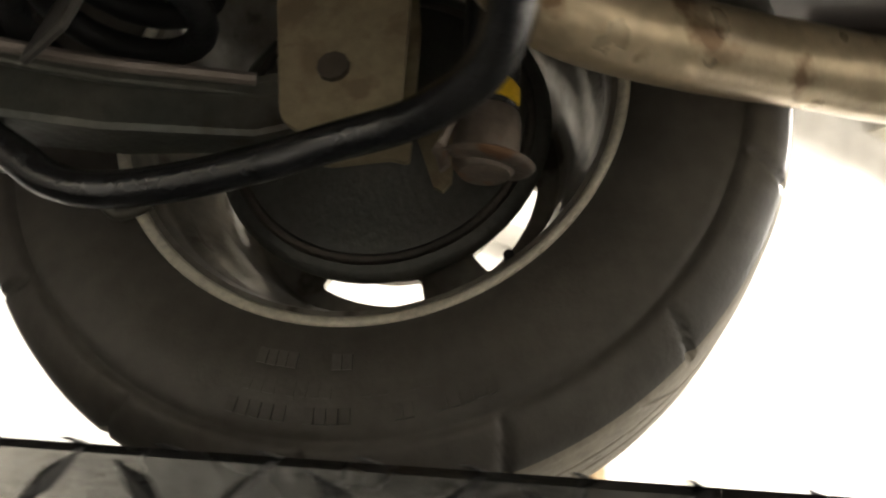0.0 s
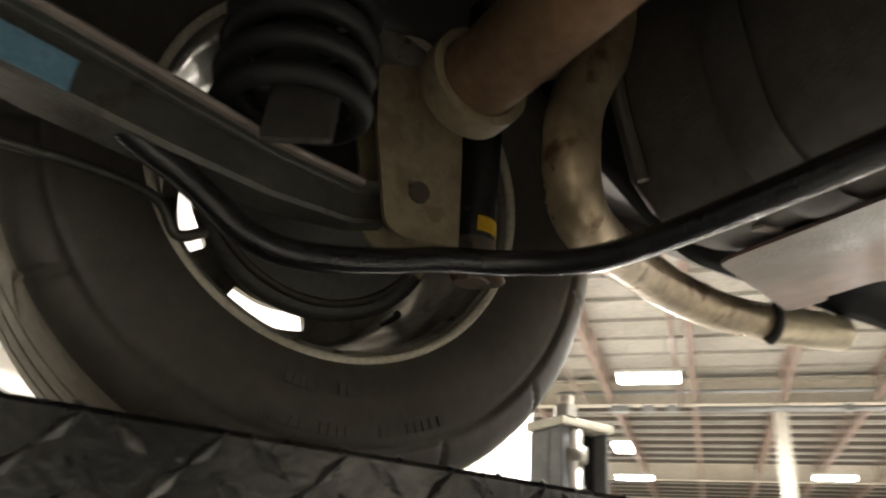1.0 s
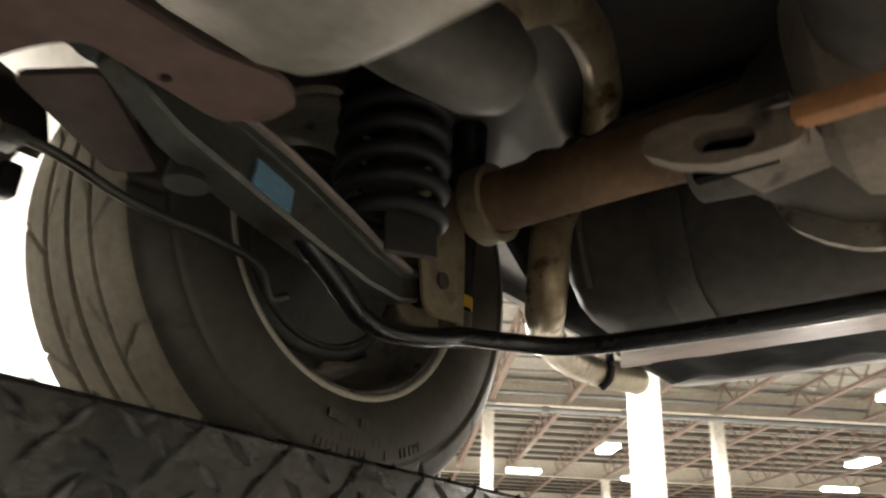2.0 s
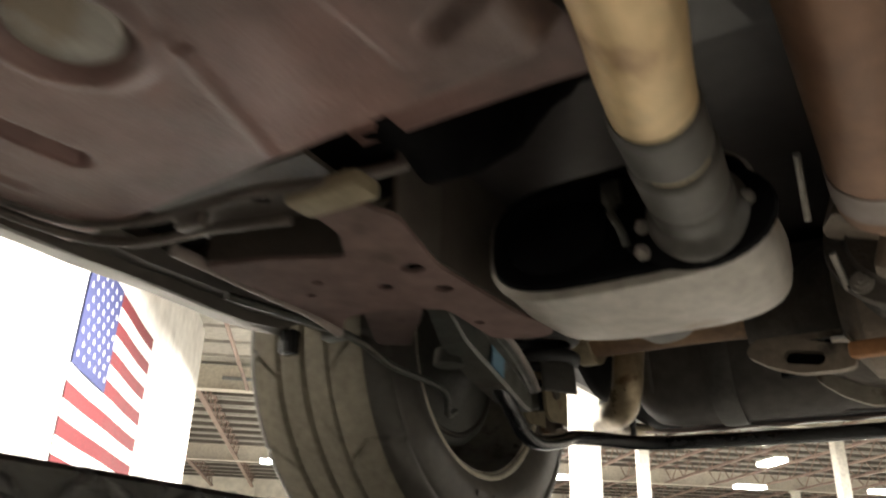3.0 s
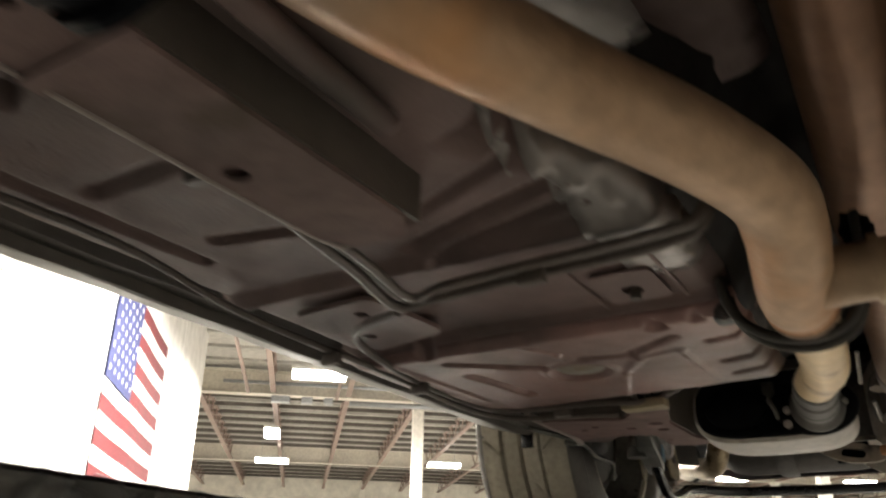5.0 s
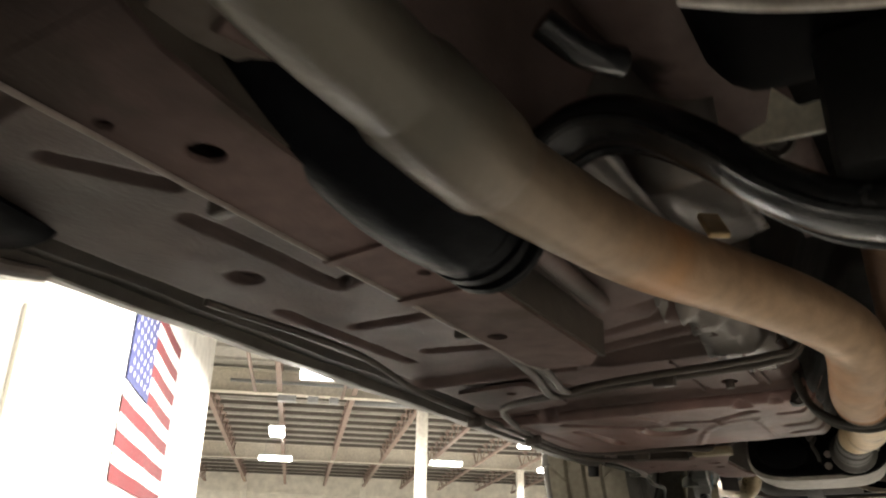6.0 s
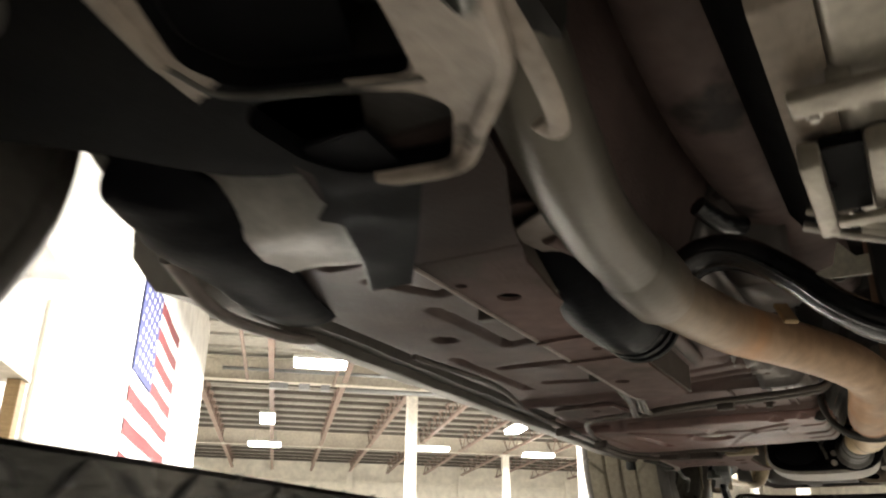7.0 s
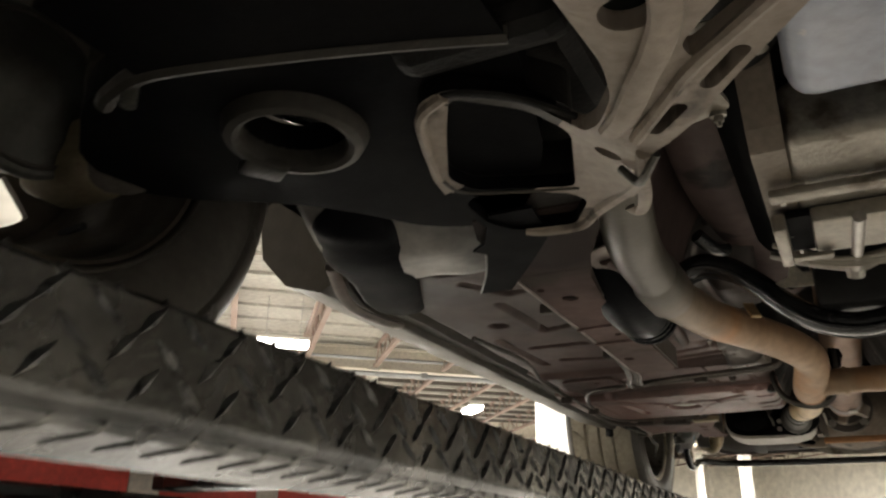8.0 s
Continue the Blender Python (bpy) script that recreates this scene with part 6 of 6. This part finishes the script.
mirror_part("pocket_rim", tube([(-0.262, -2.312, K0 + 0.052), (-0.245, -2.306, K0 + 0.05), (-0.205, -2.304, K0 + 0.05), (-0.178, -2.333, K0 + 0.05), (-0.13, -2.40, K0 + 0.035), (-0.103, -2.47, K0 + 0.012), (-0.09, -2.52, K0 + 0.006)], 0.006, 8, 8), M_KMEM, smooth=True)
mirror_part("cross_member_flange", tube([(-0.088, -2.555, K0 - 0.001), (-0.056, -2.600, K0 - 0.001), (-0.036, -2.628, K0 - 0.001), (0.0, -2.663, K0 - 0.001), (0.045, -2.705, K0 - 0.001)], 0.005, 8, 8), M_KMEM, smooth=True)
mirror_part("cross_member_rib", tube([(-0.104, -2.555, K0 + 0.01), (-0.085, -2.592, K0 - 0.001), (-0.066, -2.63, K0 - 0.003), (-0.05, -2.66, K0 - 0.004), (-0.036, -2.70, K0 - 0.004), (-0.03, -2.78, K0 - 0.002)], 0.010, 10, 8, flat=0.6), M_KMEM, smooth=True)
mirror_part("cross_member_box", box(-0.245, -0.11, -2.645, -2.602, K0 + 0.055, K0 + 0.14, 0.016), M_DARK)
mirror_part("lock_tab", tube([(-0.118, -2.478, K0 + 0.018), (-0.105, -2.48, K0 + 0.002), (-0.095, -2.50, K0 - 0.004), (-0.082, -2.517, K0 + 0.004)], 0.0035, 8, 6), M_ARM, smooth=True)
mirror_part("hook_tab", tube([(-0.112, -2.445, K0 + 0.038), (-0.115, -2.41, K0 + 0.038), (-0.124, -2.36, K0 + 0.044), (-0.136, -2.315, K0 + 0.052), (-0.144, -2.302, K0 + 0.054), (-0.15, -2.312, K0 + 0.057)], 0.0065, 10, 6, flat=0.4), M_KMEM, smooth=True)
# Dark box added behind the pocket so that no lit metal shows through it.
mirror_part("pocket_backing", box(-0.31, -0.125, -2.61, -2.30, K0 + 0.105, K0 + 0.16, 0.02), M_DARK)
mirror_part("pivot_bolt", bolt((-0.218, -2.49, K0 + 0.105), (0, 0, -1), 0.014, 0.012), M_SEAT)
cpart("center_beam", box(-0.03, 0.13, -2.80, -2.735, K0 + 0.0145, K0 + 0.06, 0.012), M_KMEM, label="tan-grey cross member centre")

# -- front lower arms, springs, front wheel hubs
for s in (1, -1):
    m = Matrix.Translation((0.05 - 0.05 * s, 0, 0)) @ Matrix.Diagonal((s, 1, 1, 1))
    fa = cpart("front_lower_arm", plate(rounded([(-0.15, -2.632), (-0.22, -2.66), (-0.30, -2.684), (-0.41, -2.709), (-0.50, -2.69), (-0.585, -2.62), (-0.60, -2.55), (-0.55, -2.50), (-0.479, -2.46), (-0.43, -2.415), (-0.37, -2.335), (-0.31, -2.31), (-0.25, -2.34), (-0.19, -2.45)], 0.03), H + 0.2005, H + 0.232, [ring_loop(-0.372, -2.575, 0.046, 0.046, 28)], m), M_NEARBLACK, label="dark pressed front lower arm", smooth=False)
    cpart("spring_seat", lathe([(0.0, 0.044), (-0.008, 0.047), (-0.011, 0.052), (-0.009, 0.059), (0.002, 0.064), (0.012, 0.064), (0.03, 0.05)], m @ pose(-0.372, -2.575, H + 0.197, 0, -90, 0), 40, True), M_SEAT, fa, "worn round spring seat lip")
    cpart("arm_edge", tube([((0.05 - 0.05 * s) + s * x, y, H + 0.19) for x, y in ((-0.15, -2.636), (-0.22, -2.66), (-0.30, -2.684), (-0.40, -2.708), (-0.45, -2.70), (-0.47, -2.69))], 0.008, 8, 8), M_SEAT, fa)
    cpart("arm_web", plate([(-0.15, -2.634), (-0.22, -2.658), (-0.30, -2.682), (-0.41, -2.705), (-0.41, -2.80), (-0.15, -2.80)], H + 0.185, H + 0.19, m=m), M_NEARBLACK, fa, smooth=False)
    cpart("seat_stub", box(-0.016, 0.016, -0.024, 0.018, -0.006, 0.008, 0.005, m @ pose(-0.425, -2.545, H + 0.19, 0, 0, -35)), M_SEAT, fa)
    pts = [Vector(((0.05 - 0.05 * s) + s * -0.372 + 0.052 * math.cos(2 * math.pi * i / 20), -2.575 + 0.052 * math.sin(2 * math.pi * i / 20), H + 0.225 + 0.24 * i / 90)) for i in range(91)]
    cpart("front_coil_spring", add_tube(bmesh.new(), pts, 0.0075, 8), M_BLACK, label="black front coil spring")
    cpart("sway_link", rod(((0.05 - 0.05 * s) + s * -0.43, -2.70, H + 0.172), ((0.05 - 0.05 * s) + s * -0.43, -2.70, H + 0.3), 0.006, 10), M_ARM)
    cpart("front_knuckle", tube([((0.05 - 0.05 * s) + s * x, y, z) for x, y, z in ((-0.575, -2.575, H + 0.205), (-0.60, -2.57, H + 0.27), (-0.615, -2.57, H + 0.34), (-0.60, -2.57, H + 0.46))], 0.034, 16, 8), M_IRON, label="cast-iron front knuckle")
    cpart("front_strut", rod(((0.05 - 0.05 * s) + s * -0.585, -2.57, H + 0.40), ((0.05 - 0.05 * s) + s * -0.55, -2.57, H + 0.53), 0.026, 20), M_BLACK, label="black front strut")

# -- engine oil pan
op = cpart("oil_pan", box(0.012, 0.30, -2.92, -2.53, 1.895, 2.08, 0.018, seg=3), M_OIL, label="blue-grey engine oil pan with scuffs")
cpart("oil_pan_flange", box(-0.01, 0.32, -2.94, -2.50, 2.075, 2.088, 0.003), M_OIL, op, smooth=False)
cpart("drain_bolt", bolt((0.12, -2.529, 1.935), (0, 1, 0), 0.012, 0.01), M_BRIGHT, op, smooth=False)
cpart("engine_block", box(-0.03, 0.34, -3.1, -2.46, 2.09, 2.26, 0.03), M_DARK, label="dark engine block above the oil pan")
cpart("starter_cover", lathe([(0.0, 0.002), (0.0, 0.045), (0.14, 0.045), (0.16, 0.03), (0.16, 0.002)], pose(-0.03, -2.52, 2.07, 0, 0, 90), 24), M_DARK)
cpart("nut_stack", bolt((-0.048, -2.385, 1.984), (0, 0.2, -1), 0.005, 0.007), M_ALU, smooth=False)
cpart("inspection_plate", plate(rounded([(-0.10, -2.43), (-0.045, -2.44), (-0.035, -2.39), (-0.09, -2.37)], 0.01), 1.985, 1.99), M_ALU, label="pale inspection plate", smooth=False)
cpart("engine_bracket", tube([(-0.10, -2.49, 2.03), (-0.05, -2.485, 2.01), (-0.02, -2.47, 2.015), (-0.005, -2.40, 2.03)], 0.008, 10, 6, flat=0.5), M_ALU)


# -- wheels
def tyre_mesh():
    R, N = 0.339, 640
    inner = [(0.098, 0.198), (0.109, 0.206), (0.117, 0.214), (0.1235, 0.226), (0.1285, 0.24), (0.131, 0.255), (0.1305, 0.27), (0.1288, 0.287), (0.1268, 0.2945), (0.1243, 0.2965), (0.1285, 0.2995), (0.1268, 0.306), (0.1240, 0.3135), (0.1195, 0.3215), (0.114, 0.3283), (0.1065, 0.3332), (0.097, 0.3362)]
    cols = [0.088 - 0.00367 * k for k in range(49)]
    prof = [(x, r, 1) for x, r in inner] + [(x, R - 0.004 * (x / 0.09) ** 4, 2) for x in cols] + [(-x, r, 3) for x, r in inner[::-1]]
    verts, faces = [], []

    def wedge(th, x, n, slope, w):
        u = (th * n / (2 * math.pi) + slope * x) % 1.0
        return abs(u - 0.5) * 2 * math.pi / n * R < w

    for x, r, kind in prof:
        for k in range(N):
            th = 2 * math.pi * k / N
            rr, xx = r, x
            if kind == 2:
                for g in (-0.046, 0.001, 0.048):
                    if abs(x - g) < 0.0026:
                        rr -= 0.007
                if abs(x) > 0.05 and wedge(th, x, 15, 6.0 if x > 0 else -6.0, 0.0017):
                    rr -= 0.006
                if -0.045 < x < -0.02 and wedge(th, x, 15, 12.0, 0.0015):
                    rr -= 0.005
                if 0.024 < x < 0.047 and wedge(th + 0.06, x, 15, -13.0, 0.0015):
                    rr -= 0.005
            elif r > 0.302:
                if wedge(th + 0.05, r, 14, 3.0, 0.0028):
                    xx -= 0.003 * (1 if x > 0 else -1)
                    rr -= 0.003
            verts.append((xx, rr * math.cos(th), rr * math.sin(th)))
    n = len(prof)
    split = len(inner)
    for i in range(n - 1):
        for k in range(N):
            faces.append((i * N + k, i * N + (k + 1) % N, (i + 1) * N + (k + 1) % N, (i + 1) * N + k))
    me = bpy.data.meshes.new("tyre")
    me.from_pydata(verts, [], faces)
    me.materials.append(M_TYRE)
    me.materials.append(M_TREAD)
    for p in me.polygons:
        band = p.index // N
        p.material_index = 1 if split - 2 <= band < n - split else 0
    me.shade_smooth()
    return me


def wheel(loc, turn, label, spin=-7, lip=M_LIP, barrel=M_RIM, hub=1.0, inner=0.113):
    """A wheel about its own centre; +x is the side that faces the middle of the car."""
    w = part("wheel", lathe([(0.1, 0.2045), (0.1105, 0.204), (0.109, 0.199), (0.095, 0.1945), (0.085, 0.196), (0.07, 0.194), (0.062, 0.188), (0.045, 0.186), (0.03, 0.178), (0.012, 0.170), (-0.02, 0.167), (-0.044, 0.162), (-0.05, 0.158),
                             (-0.07, 0.158), (-0.075, 0.18), (-0.1, 0.19), (-0.113, 0.208), (-0.1, 0.2), (0.0, 0.18), (0.06, 0.195)], None, 72, True), barrel, car, label, True)
    sharp_edges(w.data, 35)
    w.matrix_basis = Matrix.Translation(Vector(loc) - CAR) @ pose(0, 0, 0, 0, 0, turn)
    t = new("tyre", TYRE)
    t.parent = w
    tagged(t, "dark grooved rubber tyre")
    part("rim_lip", lathe([(0.1107, 0.2045), (0.113, 0.2115), (0.1155, 0.214), (0.1175, 0.2105), (0.1155, 0.206), (0.1115, 0.2035)], None, 96, True), lip, w, "worn rim lip", True)
    slots = []
    for k in range(5):
        a0 = -math.pi / 2 + radians(spin) + k * 2 * math.pi / 5
        arc = [a0 + radians(-22 + 44 * i / 8) for i in range(9)]
        slots.append(rounded([(0.138 * math.cos(a), 0.138 * math.sin(a)) for a in arc] + [(inner * math.cos(a), inner * math.sin(a)) for a in arc[::-1]], 0.008, 3))
    TO_YZ = Matrix(((0, 0, 1, 0), (1, 0, 0, 0), (0, 1, 0, 0), (0, 0, 0, 1)))
    part("wheel_disc", plate(ring_loop(0, 0, 0.1585, 0.1585, 96), -0.066, -0.056, slots, TO_YZ), barrel, w, "painted wheel disc with oval slots")
    part("hub_bowl", lathe([(x, r * hub) for x, r in ((-0.0555, 0.11), (-0.04, 0.104), (-0.01, 0.096), (0.0, 0.085), (0.002, 0.002))], None, 48), M_IRON, w, "", True)
    shield = part("brake_shield", lathe([(x, r * hub) for x, r in ((0.03, 0.002), (0.03, 0.138), (0.036, 0.15), (0.044, 0.152), (0.05, 0.144), (0.052, 0.115), (0.06, 0.098), (0.064, 0.06), (0.075, 0.052), (0.078, 0.002))], None, 56), M_DUSTSHIELD, w, "dark round brake shield", True)
    part("shield_rib", lathe([(0.05, 0.128 * hub), (0.056, 0.134 * hub), (0.05, 0.139 * hub)], None, 56, True), M_IRON, shield, "", True)
    part("brake_disc", lathe([(0.004, 0.05), (0.004, 0.132 * hub), (0.024, 0.132 * hub), (0.024, 0.05)], None, 64, True), M_ARM, w, "", True)
    if loc[1] < -1:  # disc brakes at the front only
        cal = part("brake_caliper", box(-0.02, 0.085, 0.045, 0.125, -0.09, -0.01, 0.018, seg=3), M_OCHRE, w, "dusty brake caliper", True)
        part("caliper_bridge", box(0.05, 0.1, 0.05, 0.1, -0.07, -0.02, 0.014, seg=3), M_ARM, cal, "", True)
        part("caliper_bolt", bolt((0.1, 0.075, -0.045), (1, 0, 0), 0.01), M_ARM, cal)
        part("brake_hose", tube([(0.1, 0.07, -0.03), (0.125, 0.09, 0.0), (0.13, 0.075, 0.05), (0.12, 0.03, 0.09)], 0.006, 10, 8), M_HOSE, cal, "black brake hose", True)
    part("valve_stem", rod((-0.02, 0.12, -0.115), (0.02, 0.118, -0.113), 0.005, 8), M_HOSE, w)
    bm = bmesh.new()
    for r, spans in ((0.262, ((-0.2, -0.1), (-0.08, 0.05), (0.12, 0.2), (0.24, 0.32))), (0.2795, ((-0.22, -0.06), (-0.02, 0.1), (0.2, 0.25), (0.3, 0.46))), (0.2425, ((-0.18, -0.06), (0.04, 0.1)))):
        for lo, hi in spans:
            n = max(2, int((hi - lo) / 0.03))
            for i in range(n):
                th = -math.pi / 2 + lo + (hi - lo) * (i + 0.5) / n
                add_box(bm, -0.0014, 0.0014, -0.0034, 0.0034, -0.0055, 0.0055, 0, pose(0.1297, r * math.cos(th), r * math.sin(th), math.degrees(th) + 90, 0, 0))
    part("sidewall_marking", bm, M_TYRE, w, "raised unreadable sidewall marking", kind="stuff")
    return w


TYRE = tyre_mesh()
WZ = H + 0.332
wheel((-0.762, 0.0, WZ), 0, "painted slotted steel wheel on its tyre")
# Dark rim and lip hold the low light at this wheel in their colour.
wheel((-0.777, -2.592, WZ), 0, "dark dirty brown slotted steel wheel on its tyre", 24, M_SEAT, M_DARKRIM, 0.66, 0.082)
wheel((0.80, 0.0, WZ), 180, "painted slotted steel wheel on its tyre")
wheel((0.80, -2.57, WZ), 180, "painted slotted steel wheel on its tyre")

# -- plain unseen body shell, added to shade the underside
shell = bmesh.new()
stations = [(-3.45, 0.52, 0.55, 0.62), (-3.2, 0.80, 0.62, 0.76), (-2.6, 0.885, 0.72, 0.92), (-2.0, 0.89, 0.75, 1.0), (-1.5, 0.885, 0.78, 1.25), (-0.9, 0.885, 0.8, 1.36), (-0.3, 0.885, 0.8, 1.33), (0.3, 0.885, 0.78, 1.12), (0.8, 0.86, 0.7, 0.98), (1.15, 0.75, 0.6, 0.9)]
rings = []
for y, w, tw, h in stations:
    sh = [(-w, 0.53), (-w - 0.01, 0.7), (-tw, 0.86 if h > 0.9 else h), (-tw * 0.7, h), (tw * 0.7, h), (tw, 0.86 if h > 0.9 else h), (w + 0.01, 0.7), (w, 0.53)]
    rings.append([shell.verts.new((x + 0.02, y, H + z)) for x, z in sh])
for a, b in zip(rings, rings[1:]):
    for k in range(8):
        shell.faces.new((a[k], a[(k + 1) % 8], b[(k + 1) % 8], b[k]))
shell.faces.new(rings[0])
shell.faces.new(rings[-1])
cpart("body_shell", shell, M_BODY, label="dark painted body above the underside", smooth=False)
for s in (1, -1):
    m = Matrix.Translation((0.02, 0, 0)) @ Matrix.Diagonal((s, 1, 1, 1))
    side = plate([(-0.42, 0.42), (-0.42, 0.54), (-2.05, 0.54), (-2.05, 0.42)], 0.0, 0.02, m=m @ Matrix(((0, 0, 1, -0.885), (1, 0, 0, 0), (0, 1, 0, H), (0, 0, 0, 1))))
    cpart("door_skin", side, M_BODY, smooth=False)
    cpart("quarter_panel", plate([(0.42, 0.5), (1.1, 0.5), (1.12, 0.56), (0.42, 0.56)], 0.0, 0.02, m=m @ Matrix(((0, 0, 1, -0.885), (1, 0, 0, 0), (0, 1, 0, H), (0, 0, 0, 1)))), M_BODY, smooth=False)
    cpart("front_fender", plate([(-3.4, 0.34), (-2.99, 0.32), (-2.99, 0.56), (-3.4, 0.56)], 0.0, 0.02, m=m @ Matrix(((0, 0, 1, -0.885), (1, 0, 0, 0), (0, 1, 0, H), (0, 0, 0, 1)))), M_BODY, smooth=False)
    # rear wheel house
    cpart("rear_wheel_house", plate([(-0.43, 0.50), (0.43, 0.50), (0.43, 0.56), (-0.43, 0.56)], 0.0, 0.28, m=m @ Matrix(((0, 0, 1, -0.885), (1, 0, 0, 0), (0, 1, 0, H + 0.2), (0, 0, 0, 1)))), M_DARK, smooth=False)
cpart("front_apron", box(-0.6, 0.66, -3.5, -3.44, H + 0.25, H + 0.56, 0.02), M_BODY)
cpart("rear_bumper", box(-0.72, 0.76, 1.10, 1.2, H + 0.40, H + 0.6, 0.03), M_BODY, label="dark painted rear bumper")
